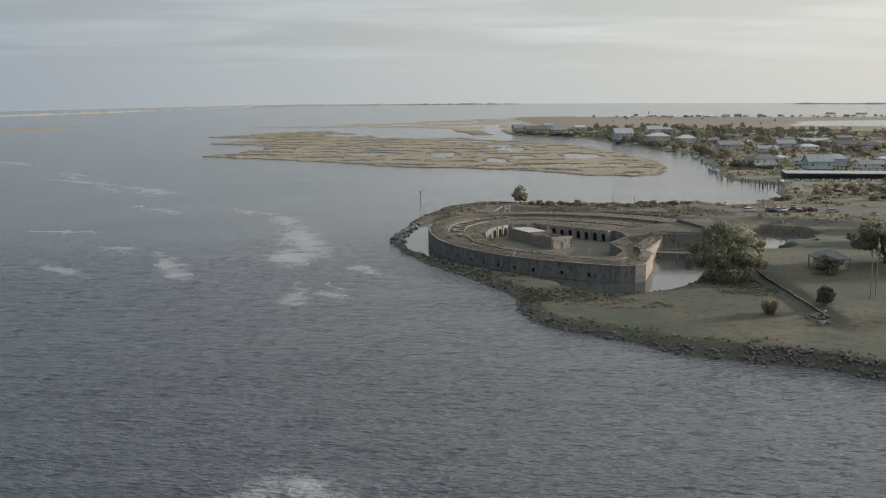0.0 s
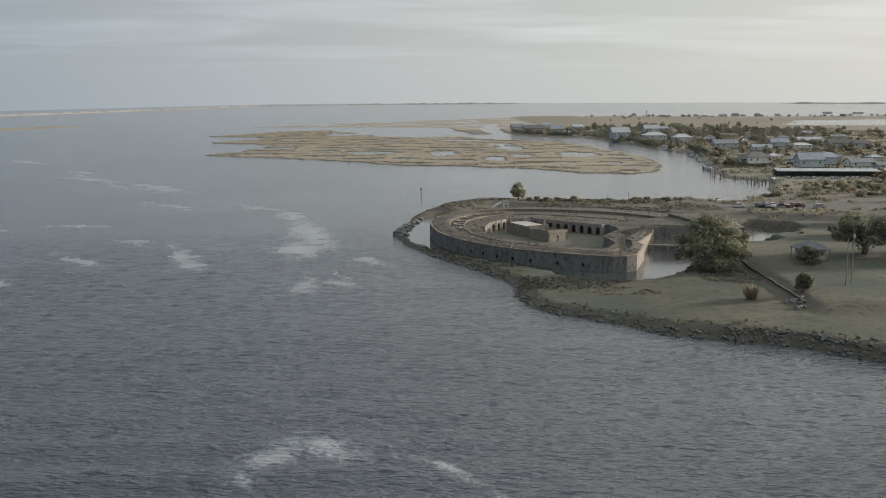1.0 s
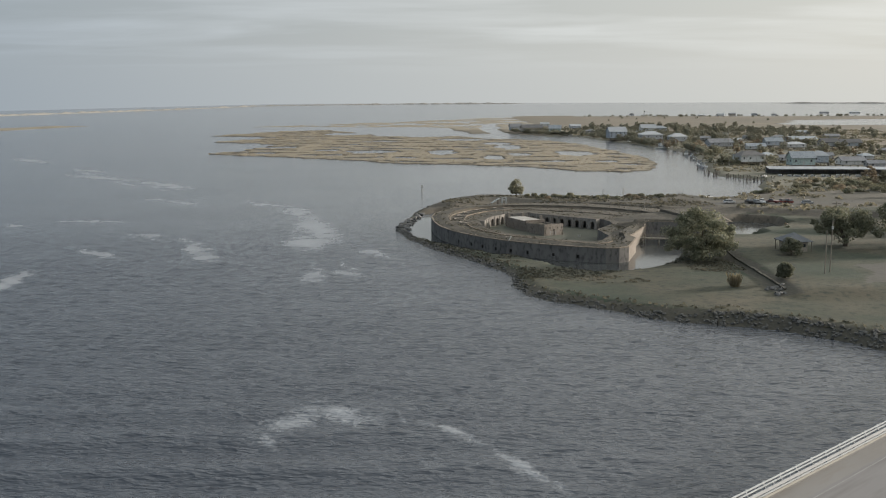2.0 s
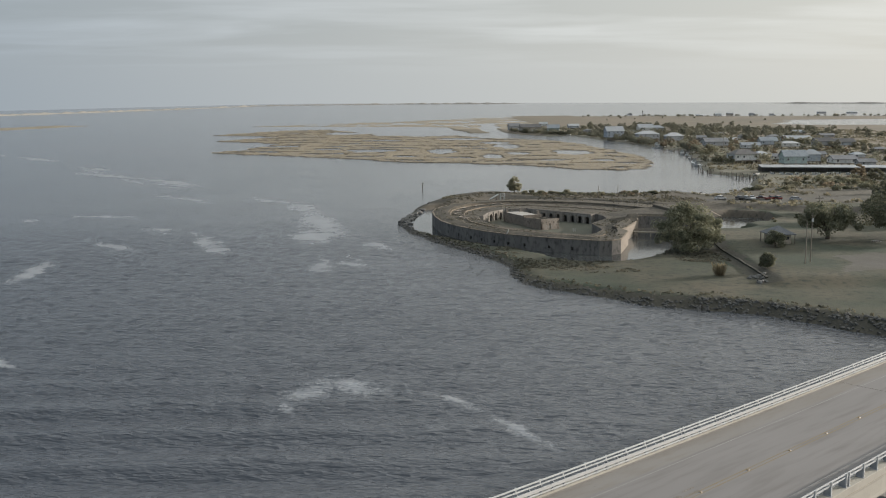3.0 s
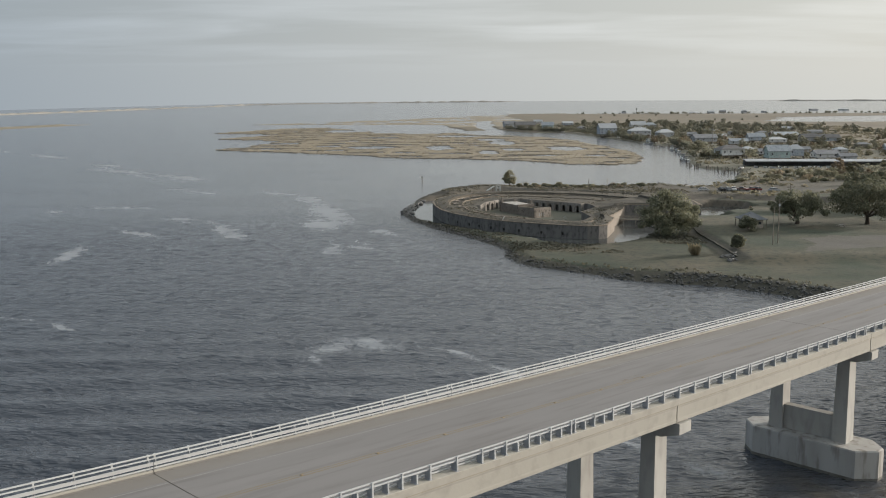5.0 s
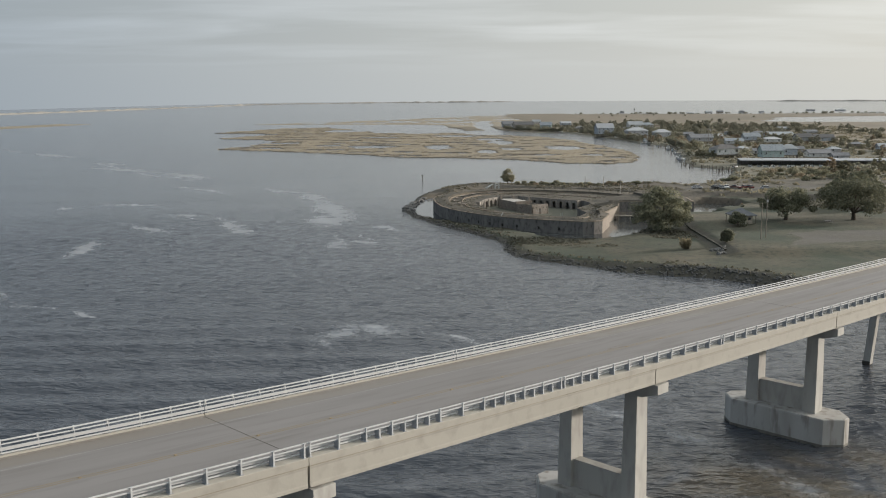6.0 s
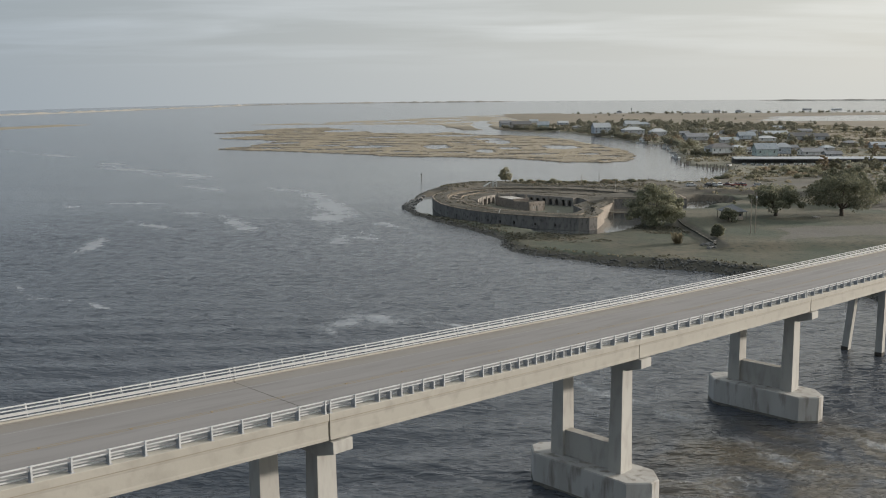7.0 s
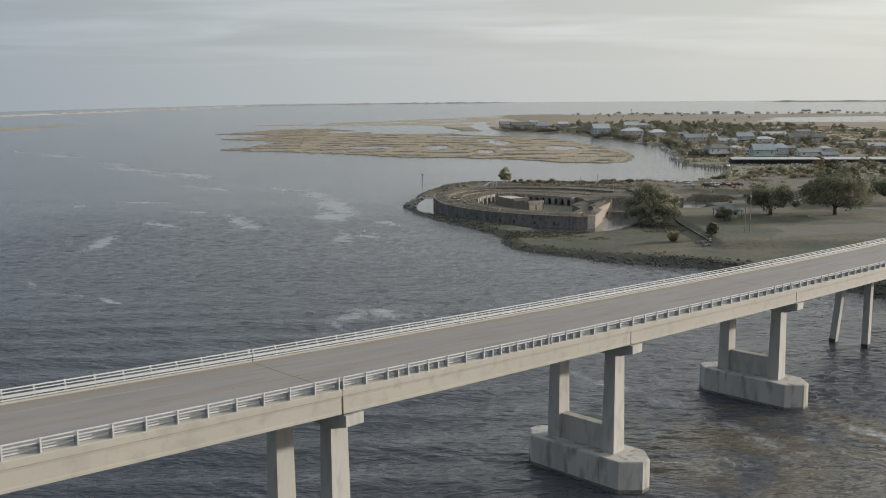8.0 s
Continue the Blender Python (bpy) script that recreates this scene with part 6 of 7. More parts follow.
    if hip:
        bm.faces.new(lo[::-1])
    else:
        bmesh.ops.delete(bm, geom=[f for f in bm.faces if len(f.verts) == 3], context="FACES_ONLY")
        bmesh.ops.solidify(bm, geom=bm.faces[:], thickness=0.2)
    part("roof", bm, ROOFS[roof], ob)
    # windows and a door on the porch side, windows at the ends
    rows = max(1, int(wh / 2.9))
    bmw = None
    for r in range(rows):
        zc = stilt + wh * (r + 0.55) / rows
        for i in range(nx):
            px = -w / 2 + w * (i + 0.5) / nx
            if r == 0 and i == nx // 2:
                bm = bmesh.new(); box(bm, px - 0.5, px + 0.5, -d / 2 - 0.06, -d / 2 + 0.02, stilt, stilt + 2.05)
                part("door", bm, M_WHITE, ob)
                continue
            if bmw is None:
                bm = bmesh.new(); box(bm, -0.62, 0.62, -0.05, 0.02, -0.72, 0.72)
                q = part("window", bm, M_WHITE, ob); bmw = q.data
                bm = bmesh.new(); box(bm, -0.5, 0.5, -0.07, -0.03, -0.6, 0.6)
                g = part("pane", bm, M_GLASS, q); bmg = g.data
            else:
                q = new("window", bmw); q.parent = ob
                g = new("pane", bmg); g.parent = q
            q.location = (px, -d / 2, zc)
        for j in range(2):
            q = new("window", bmw) if bmw else None
            if q:
                q.parent = ob
                g = new("pane", bmg); g.parent = q
                q.location, q.rotation_euler = (-w / 2, -d / 4 + j * d / 2, zc), (0, 0, radians(-90))
    if chimney:
        bm = bmesh.new(); box(bm, w * 0.1, w * 0.1 + 1.6, -0.8, 0.8, zt, zt + rh + 1.0); part("chimney", bm, WALLS[2], ob)
    if dormer:
        bm = bmesh.new(); prism(bm, [(-1.8, -d / 2 + 0.4), (1.8, -d / 2 + 0.4), (1.8, 0), (-1.8, 0)], zt, zt + rh * 0.85, 0.75); part("dormer", bm, WALLS[wall], ob)
    return ob


def build_houses():
    # the village, far to near: x, y, width, height, wall, roof, hip, turn
    for a in ((164, 1415, 12.3, 7.6, 0, 0, 0, 0), (195, 1316, 14.7, 7.1, 4, 0, 0, 5), (104, 1218, 15.1, 10.9, 2, 1, 0, 10), (279, 1166, 14.6, 8.8, 4, 3, 1, 0), (120, 1171, 24.7, 10.9, 3, 2, 0, 4), (395, 1161, 13.1, 5.0, 3, 1, 0, 0), (190, 1150, 11.5, 5.2, 2, 1, 1, 0), (143, 1119, 13.9, 11.5, 1, 3, 0, -8)):
        make_house(*a)
    for a in ((253, 1117, 18.1, 11.8, 0, 0, 0, 4), (426, 1087, 13.7, 5.0, 0, 3, 0, 0), (223, 1061, 10.6, 6.0, 3, 1, 0, 0), (311, 1014, 10.3, 5.1, 3, 1, 0, 0), (414, 976, 14.9, 5.0, 2, 1, 0, 0), (318, 945, 12.1, 6.0, 0, 2, 1, 0), (185, 952, 18.0, 13.8, 4, 0, 0, 8), (341, 925, 13.0, 5.9, 2, 1, 1, 0)):
        make_house(*a)
    for a in ((267, 924, 9.5, 5.3, 2, 1, 0, 0), (212, 918, 20.9, 10.4, 2, 0, 1, 6), (283, 877, 10.1, 5.1, 3, 0, 0, 0), (227, 872, 15.5, 10.0, 2, 0, 1, 12), (338, 858, 24.2, 7.2, 2, 3, 0, 0), (288, 790, 14.3, 8.7, 4, 3, 0, 0), (349, 780, 17.2, 7.6, 4, 2, 0, 0), (328, 772, 14.1, 8.5, 2, 2, 0, 5)):
        make_house(*a)
    for a in ((238, 776, 19.9, 8.5, 2, 1, 0, 6), (298, 767, 15.9, 6.0, 0, 0, 1, 4), (257, 741, 14.3, 6.2, 0, 3, 0, -5), (339, 689, 10.9, 5.0, 3, 1, 1, 0), (342, 646, 12.0, 6.0, 4, 0, 0, -6), (230, 637, 7.6, 5.0, 0, 3, 1, 15), (270, 631, 6.7, 5.0, 3, 1, 0, 0), (292, 621, 8.3, 5.0, 2, 3, 1, 8)):
        make_house(*a)
    for a in ((231, 607, 5.7, 5.0, 0, 1, 0, 0), (200, 580, 17.1, 8.9, 0, 2, 1, 12), (239, 567, 9.9, 9.6, 4, 0, 1, -4), (256, 560, 15.1, 6.4, 0, 1, 0, 4), (264, 545, 10.4, 5.0, 2, 1, 0, 0), (218, 541, 13.9, 10.6, 1, 3, 0, 2)):
        make_house(*a)
    # far row on the lake shore
    for a in ((666, 2230, 14.2, 7.6, 0, 0, 0, 0), (690, 2219, 14.2, 8.5, 3, 1, 0, 0), (760, 2275, 12.5, 7.8, 2, 1, 1, 0), (627, 2248, 14.4, 4.8, 0, 0, 0, 0), (1038, 2551, 20.9, 6.5, 2, 1, 0, 0), (1104, 2514, 23.0, 7.5, 0, 0, 1, 0), (493, 2402, 10.9, 6.1, 2, 2, 1, 0), (829, 2336, 10.6, 5.0, 2, 1, 0, 0)):
        make_house(*a)


# paler and greyer than the near leaves: distance haze painted in
M_HAZE_LEAF = leaf_mat("hazed_leaves", (0.25, 0.248, 0.19), (0.31, 0.3, 0.23), (0.38, 0.36, 0.275))


def village_tree_kinds():
    rng = random.Random(77)
    out = []
    for nm, lab, m, h, r in (("village_tree", "rounded grey-green tree among the houses", M_HAZE_LEAF, 8.5, 4.2), ("village_tree", "olive scrubby tree among the houses", M_SHRUB, 7.0, 3.6),
                             ("village_tree", "rust-brown cypress tree among the houses", M_RUST, 8.0, 2.8), ("village_tree", "tall thin half-bare tree among the houses", M_HAZE_LEAF, 10.0, 3.0)):
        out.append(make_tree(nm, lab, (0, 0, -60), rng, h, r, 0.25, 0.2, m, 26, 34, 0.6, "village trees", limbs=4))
    return out


def build_village_trees():
    rng = random.Random(31)
    kinds = village_tree_kinds()
    spots = []

    def patch(n, x0, x1, y0, y1, s0, s1, ks):
        for _ in range(n):
            spots.append((rng.uniform(x0, x1), rng.uniform(y0, y1), rng.uniform(s0, s1), rng.choice(ks)))
    patch(40, 110, 240, 1140, 1320, 0.6, 1.1, (0, 1, 1))
    patch(40, 195, 300, 960, 1150, 0.8, 1.4, (0, 1, 1, 2))
    patch(44, 225, 380, 860, 1080, 0.7, 1.2, (0, 1, 1, 2))
    patch(46, 215, 380, 690, 880, 0.6, 1.0, (0, 1, 2, 3))
    patch(40, 195, 355, 570, 700, 0.45, 0.8, (0, 1, 2))
    patch(13, 182, 213, 575, 625, 0.6, 0.95, (0, 0, 1))
    patch(50, 330, 494, 640, 1000, 0.7, 1.2, (1, 2, 3, 0))
    patch(33, 315, 446, 560, 700, 0.5, 0.9, (1, 2, 3))
    patch(60, 291, 524, 1000, 1300, 0.7, 1.2, (1, 0, 3))
    patch(33, 217, 339, 395, 470, 0.6, 1.1, (1, 1, 2, 0))
    patch(39, 194, 316, 300, 400, 0.6, 1.2, (0, 1, 0, 2))
    # trees and thicket along the creek's bank
    bank = [(98, 1240), (112, 1180), (124, 1150), (138, 1105), (160, 1116), (184, 1052), (187, 991), (194, 912), (200, 856), (206, 784), (211, 731), (198, 660)]
    for (ax, ay), (bx, by) in zip(bank, bank[1:]):
        for _ in range(13):
            t = rng.random()
            spots.append((ax + (bx - ax) * t + rng.uniform(-6, 9), ay + (by - ay) * t + rng.uniform(-14, 6), rng.uniform(0.45, 1.05), rng.choice((0, 0, 1, 2))))
    for x, y, q in ((283, 1050, 1.7), (190, 598, 0.95), (196, 604, 0.85), (216, 590, 0.9), (222, 596, 0.8), (205, 985, 1.3), (212, 1120, 1.3)):
        spots.append((x, y, q, 0))
    patch(60, 230, 440, 1130, 1400, 0.8, 1.3, (0, 1, 3))
    for _ in range(14):
        x = rng.uniform(300, 700)
        spots.append((x, rng.uniform(1300, 2050), rng.uniform(0.4, 0.7), rng.choice((1, 2, 3))))
    for _ in range(80):
        x = rng.uniform(300, 1200)
        spots.append((x, 2230 + rng.uniform(-60, 60), rng.uniform(0.4, 0.95), rng.choice((0, 0, 1))))
    first = [True] * 4
    arr = np.array([(s[0], s[1]) for s in spots])
    zz = land_height(arr[:, 0], arr[:, 1])[0]
    fv, ff, made = [], [], 0
    crowns = [[c for c in t.children if c.name.startswith("crown")][0].data for t in kinds]
    for (x, y, s, k), z in sorted(zip(spots, zz), key=lambda q: q[0][1]):
        if z < 0.3:
            continue
        made += 1
        if made > 285:
            # far trees run together along the shore
            m = pose(x, y, float(z), 0, 0, rng.uniform(0, 360)) @ Matrix.Diagonal((s * 1.1, s * 1.1, s, 1))
            o = len(fv)
            fv += [tuple(m @ v.co) for v in crowns[k].vertices]
            ff += [tuple(o + i for i in p.vertices) for p in crowns[k].polygons]
            continue
        m = pose(x, y, float(z), 0, 0, rng.uniform(0, 360))
        t = kinds[k]
        if first[k]:
            t.matrix_basis = m
            first[k] = False
        else:
            t = copy_thing(t, m)
        t.scale = (s * rng.uniform(0.9, 1.25), s * rng.uniform(0.9, 1.25), s)
    tagged(mesh_from("far_trees", fv, ff, M_HAZE_LEAF), "distant grey-green trees along the lake shore", "trees", "", "stuff")


def build_scrub():
    """Rough yards: low scrub and rank grass between the houses and along the creek."""
    nr = np.random.RandomState(12)
    N = 15000
    xs, ys = nr.uniform(112, 560, N), nr.uniform(300, 1330, N)
    z, sd, fd, ring = land_height(xs, ys)
    w = wob(xs, ys, 0.05, 3.0) + 0.6 * wob(xs, ys, 0.16, 8.0)
    ok = (z > 0.35) & (w > -0.15) & (xs < 180 + 0.42 * ys) & (sd > 3) & ((ys > 520) | (ys < 480)) & ((ys > 356) | ((ys < 335) & (ys > 305)) | (xs > 170)) & (fd > 8)
    v, f = [], []
    for x, y, zz, k in zip(xs[ok], ys[ok], z[ok], nr.rand(int(ok.sum()))):
        r, hh = nr.uniform(0.8, 2.6), nr.uniform(0.5, 1.0 + 1.4 * k)
        for _ in range(11):
            a, q = nr.uniform(0, 6.28), nr.uniform(0.3, 1.0)
            px, py, pz = x + r * q * math.cos(a), y + r * q * math.sin(a), zz + hh * nr.uniform(0.1, 1.0) * (1.15 - q * 0.7)
            b, s = nr.uniform(0, 3.14), nr.uniform(0.3, 0.75)
            c, d = s * math.cos(b), s * math.sin(b)
            t = nr.uniform(-0.5, 0.5)
            i = len(v)
            v += [(px - c, py - d, pz - 0.5 * s), (px + c, py + d, pz - 0.3 * s), (px + 0.7 * c + t * d, py + 0.7 * d - t * c, pz + 0.6 * s), (px - 0.6 * c + t * d, py - 0.6 * d - t * c, pz + 0.5 * s)]
            f.append((i, i + 1, i + 2, i + 3))
    tagged(mesh_from("yard_scrub", v, f, M_SCRUB), "olive and tan scrub between the village houses", "scrub", "", "stuff")


# scrub leaves lightened too, for the haze over the yards
M_SCRUB = leaf_mat("scrub_leaves", (0.15, 0.14, 0.1), (0.2, 0.184, 0.13), (0.27, 0.235, 0.165))


def build_boat_shed():
    """Long open boat shed with a flat metal roof along the quay."""
    sh = thing("boat_shed", "long open boat shed with a pale flat metal roof", "shed", (186, 505, 0), -6.5)
    L, W = 260, 9.5
    bm = bmesh.new()
    v = [bm.verts.new(p) for p in ((0, -W / 2, 4.2), (L, -W / 2, 4.2), (L, W / 2, 5.0), (0, W / 2, 5.0))]
    w = [bm.verts.new((p.co.x, p.co.y, p.co.z - 0.3)) for p in v]
    bm.faces.new(v); bm.faces.new(w[::-1])
    for i in range(4):
        j = (i + 1) % 4
        bm.faces.new((w[i], w[j], v[j], v[i]))
    part("roof", bm, M_SHEDR, sh)
    bm = bmesh.new(); box(bm, 0, L, -W / 2 - 0.1, -W / 2 + 0.05, 3.75, 4.05); part("fascia", bm, M_SHEDB, sh, "weathered fascia board")
    # closed back added so the space under the roof goes dark
    bm = bmesh.new(); box(bm, 0, L, W / 2 - 0.2, W / 2, 0.6, 4.7); part("back_shade_board", bm, M_SHEDB, sh)
    me = None
    for i in range(44):
        for y in (-W / 2 + 0.3, 0):
            if me is None:
                bm = bmesh.new(); tube(bm, (0, 0, -1.5), (0, 0, 4.2), 0.16, 0.14, 6); p = part("post", bm, M_WOOD, sh); me = p.data
            else:
                p = new("post", me); p.parent = sh
            p.location = (0.5 + i * 6, y, 0)
    bm = bmesh.new(); box(bm, 0, L, -W / 2 - 2.5, -W / 2 + 1.2, 0.75, 0.95); part("quay_deck", bm, M_WOOD, sh)


def make_boat(kind, x, y, turn, L):
    lab = {"trawler": "white shrimp boat with a wheelhouse and raised booms, moored", "skiff": "small open white skiff moored at the bank", "cruiser": "white cabin boat with a dark canopy, moored"}[kind]
    b = thing("boat", lab, "boat", (x, y, max(0.0, ground_z(x, y) + 0.3)), turn, "moored boats")
    W = L * 0.3
    bm = bmesh.new()
    n = 8
    rows = []
    for i in range(n + 1):
        t = i / n
        hw = W / 2 * (1 - max(0, (t - 0.55) / 0.45) ** 2) * (0.85 + 0.15 * min(1, t * 4))
        sheer = L * (0.075 + 0.06 * t ** 2)
        rows.append([bm.verts.new(p) for p in ((L * (t - 0.5), -hw, sheer), (L * (t - 0.5), -hw * 0.7, -0.3), (L * (t - 0.5), hw * 0.7, -0.3), (L * (t - 0.5), hw, sheer))])
    for a, c in zip(rows, rows[1:]):
        for k in range(3):
            bm.faces.new((a[k], c[k], c[k + 1], a[k + 1]))
        if kind != "skiff":
            bm.faces.new((a[3], c[3], c[0], a[0]))
    bm.faces.new(rows[0])
    part("hull", bm, M_BOAT, b)
    if kind == "skiff":
        for t in (-0.2, 0.1):
            bm = bmesh.new(); box(bm, L * t, L * t + 0.3, -W * 0.4, W * 0.4, 0.25, 0.32); part("thwart", bm, M_WOOD, b)
        bm = bmesh.new(); box(bm, -L / 2 - 0.3, -L / 2 + 0.1, -0.2, 0.2, 0.1, 0.9); part("outboard", bm, M_DARK, b)
        return
    bm = bmesh.new(); prism(bm, [(L * -0.05, -W * 0.32), (L * 0.22, -W * 0.3), (L * 0.22, W * 0.3), (L * -0.05, W * 0.32)], L * 0.09, L * 0.26, 0.9); part("wheelhouse", bm, M_BOAT, b)
    bm = bmesh.new(); box(bm, L * -0.03, L * 0.205, -W * 0.31, W * 0.31, L * 0.18, L * 0.22); part("cabin_window", bm, M_GLASS, b)
    if kind == "trawler":
        bm = bmesh.new(); tube(bm, (0, 0, L * 0.1), (0, 0, L * 0.72), 0.12, 0.07, 6); part("mast", bm, M_WHITE, b)
        for s in (-1, 1):
            bm = bmesh.new(); tube(bm, (0.2, s * W * 0.4, L * 0.12), (-0.6, s * W * 0.75, L * 0.68), 0.09, 0.05, 6); part("boom", bm, M_WHITE, b)
    else:
        bm = bmesh.new(); box(bm, L * -0.4, L * -0.05, -W * 0.38, W * 0.38, L * 0.27, L * 0.29); part("canopy", bm, ROOFS[2], b)
        for px in (-0.39, -0.08):
            bm = bmesh.new(); tube(bm, (L * px, W * 0.34, L * 0.08), (L * px, W * 0.34, L * 0.27), 0.04); part("canopy_post", bm, M_WHITE, b)


def build_docks():
    rng = random.Random(12)
    # finger docks and piles along the creek
    proto = None
    k = 0
    for x, y, tilt in [(160 + rng.uniform(-4, 5), 500 + rng.uniform(-8, 28), 0) for _ in range(20)] + [(168 + rng.uniform(-6, 14), 468 + rng.uniform(-10, 24), 0) for _ in range(34)] + [(199 + rng.uniform(-6, 4), 700 + rng.uniform(-60, 200), 0) for _ in range(18)]:
        m = pose(x, y, 0, rng.uniform(-4, 4), rng.uniform(-4, 4), 0)
        s = rng.uniform(0.55, 1.0)
        if proto is None:
            proto = thing("mooring_pile", "weathered timber mooring pile standing in the creek", "pile", (x, y, 0), group="mooring piles")
            bm = bmesh.new(); tube(bm, (0, 0, -1.5), (0, 0, 2.6), 0.22, 0.19, 7); part("pile", bm, M_WOOD, proto)
        else:
            c = copy_thing(proto, m)
            c.scale = (1, 1, s)
    proto = None
    for x, y, turn, L in ((166, 556, 170, 10), (184, 640, 175, 9), (194, 700, 178, 9), (196, 740, 180, 9), (199, 800, 180, 9), (201, 850, 180, 9), (202, 900, 180, 9), (183, 960, 185, 16), (172, 1010, 190, 16), (150, 1060, 200, 16), (128, 1098, 215, 14), (100, 1160, 230, 14)):
        d = thing("jetty", "narrow weathered timber jetty on piles", "jetty", (x, y, 0), turn, "village jetties")
        bm = bmesh.new()
        for i in range(int(L / 0.5)):
            box(bm, i * 0.5 - 4, i * 0.5 - 3.55, -0.9, 0.9, 0.9, 1.0)
        part("planks", bm, M_WOOD, d)
        for i in range(0, int(L), 4):
            for s in (-0.85, 0.85):
                bm = bmesh.new(); tube(bm, (i - 3, s, -1.2), (i - 3, s, 1.9), 0.13, 0.12, 6); part("pile", bm, M_WOOD, d)
    for a in (("cruiser", 172, 592, 80, 13), ("cruiser", 169, 574, 95, 11), ("cruiser", 199, 818, 100, 11), ("trawler", 196, 797, 5, 12), ("cruiser", 201, 849, 90, 9), ("skiff", 194, 748, 95, 6), ("cruiser", 194, 710, 75, 12),
              ("cruiser", 194, 928, 60, 9), ("skiff", 199, 892, 80, 6), ("skiff", 159, 1100, 20, 6), ("skiff", 177, 483, 40, 5), ("cruiser", 184, 648, 85, 9), ("cruiser", 190, 678, 100, 8)):
        make_boat(*a)
    # boats drawn up on the quay before the shed
    for i in range(26):
        t = i / 25
        make_boat("skiff", 188 + 95 * t + rng.uniform(-1, 1), 487 - 17 * t + rng.uniform(-4, 3), rng.uniform(70, 110), rng.uniform(5, 7.5))
    # small slab landing with posts on the near bank
    ld = thing("landing", "low concrete landing with short posts at the creek bank", "landing", (104, 381, 0), -4)
    bm = bmesh.new(); box(bm, 0, 16, -2, 2.2, -0.8, 1.25); part("slab", bm, M_PIER, ld)
    for x in (1.4, 3.2):
        bm = bmesh.new(); tube(bm, (x, 0.5, 1.2), (x, 0.5, 2.8), 0.16, 0.14, 7); part("post", bm, M_DARK, ld)
    for x, y in ((8, -1.2), (11, 1.0), (14, 1.2)):
        bm = bmesh.new(); box(bm, x, x + 0.9, y, y + 0.6, 1.2, 1.75); part("crate", bm, M_WOOD, ld)


def make_car(x, y, turn, paint, truck=False):
    L, W = (5.6, 1.95) if truck else (4.6, 1.8)
    c = thing("pickup_truck" if truck else "car", "parked %s %s on the gravel" % (paint[0], "pickup truck" if truck else "car"), "car", (x, y, ground_z(x, y)), turn, "parked cars")
    bm = bmesh.new()
    prof = [(-L / 2, 0.35), (-L / 2, 0.95), (-L * 0.2, 1.0), (L * 0.2, 1.0), (L * 0.47, 0.85), (L / 2, 0.6), (L / 2, 0.35)]
    a = [bm.verts.new((px, -W / 2, pz)) for px, pz in prof]
    b = [bm.verts.new((px, W / 2, pz)) for px, pz in prof]
    for i in range(len(prof)):
        j = (i + 1) % len(prof)
        bm.faces.new((a[i], a[j], b[j], b[i]))
    bm.faces.new(a[::-1]); bm.faces.new(b)
    part("body", bm, paint[1], c)
    x0, x1 = (-L * 0.08, L * 0.25) if truck else (-L * 0.42, L * 0.25)
    bm = bmesh.new(); prism(bm, [(x0, -W / 2 + 0.08), (x1, -W / 2 + 0.08), (x1, W / 2 - 0.08), (x0, W / 2 - 0.08)], 0.98, 1.55, 0.78); part("cabin", bm, M_GLASS, c)
    bm = bmesh.new(); box(bm, x0 * 0.8, x1 * 0.75, -W / 2 + 0.25, W / 2 - 0.25, 1.54, 1.6); part("roof", bm, paint[1], c)
    for px in (-L * 0.31, L * 0.31):
        for s in (-1, 1):
            bm = bmesh.new(); tube(bm, (px, s * (W / 2 - 0.2), 0.33), (px, s * (W / 2 + 0.01), 0.33), 0.33, None, 12); wh = part("wheel", bm, M_DARK, c)
            bm = bmesh.new(); tube(bm, (px, s * (W / 2), 0.33), (px, s * (W / 2 + 0.02), 0.33), 0.19, None, 8); part("rim", bm, M_RAILF, wh)
    for s in (-1, 1):
        bm = bmesh.new(); box(bm, L / 2 - 0.06, L / 2 + 0.01, s * 0.65 - 0.18, s * 0.65 + 0.18, 0.6, 0.72); part("headlight", bm, M_WHITE, c)


def build_cars():
    P = [(n, mat("car_" + n, c, tuple(0.9 * v for v in c), 0.3, 0.35, bump=0, spec=0.5)) for n, c in (("white", (0.6, 0.6, 0.6)), ("red", (0.16, 0.035, 0.03)), ("silver", (0.33, 0.34, 0.35)), ("black", (0.03, 0.03, 0.033)), ("maroon", (0.09, 0.03, 0.028)))]
    for x, y, t, p, tr in ((116, 344, 10, 0, False), (124, 345, 95, 3, False), (126.6, 344.5, 92, 2, False), (129.2, 345, 80, 0, True), (133.5, 346, 150, 4, True), (136.5, 344.5, 20, 1, True), (139.5, 345, 100, 1, False), (145, 340, 5, 2, False)):
        make_car(x, y, t, P[p], tr)


M_SHEDR = mat("shed_metal", (0.33, 0.345, 0.36), (0.29, 0.305, 0.32), 0.1, 0.6, (0.21, 0.21, 0.21), 6, 0, stretch=(1, 0.2, 1))
M_SHEDB = mat("shed_boards", (0.2, 0.198, 0.195), (0.24, 0.235, 0.23), 0.3, 0.9)
M_BOAT = mat("boat_white", (0.6, 0.6, 0.58), (0.5, 0.5, 0.49), 0.4, 0.5, (0.38, 0.37, 0.35), 5, 0)
build_houses()
build_village_trees()
build_scrub()
build_boat_shed()
build_docks()
build_cars()

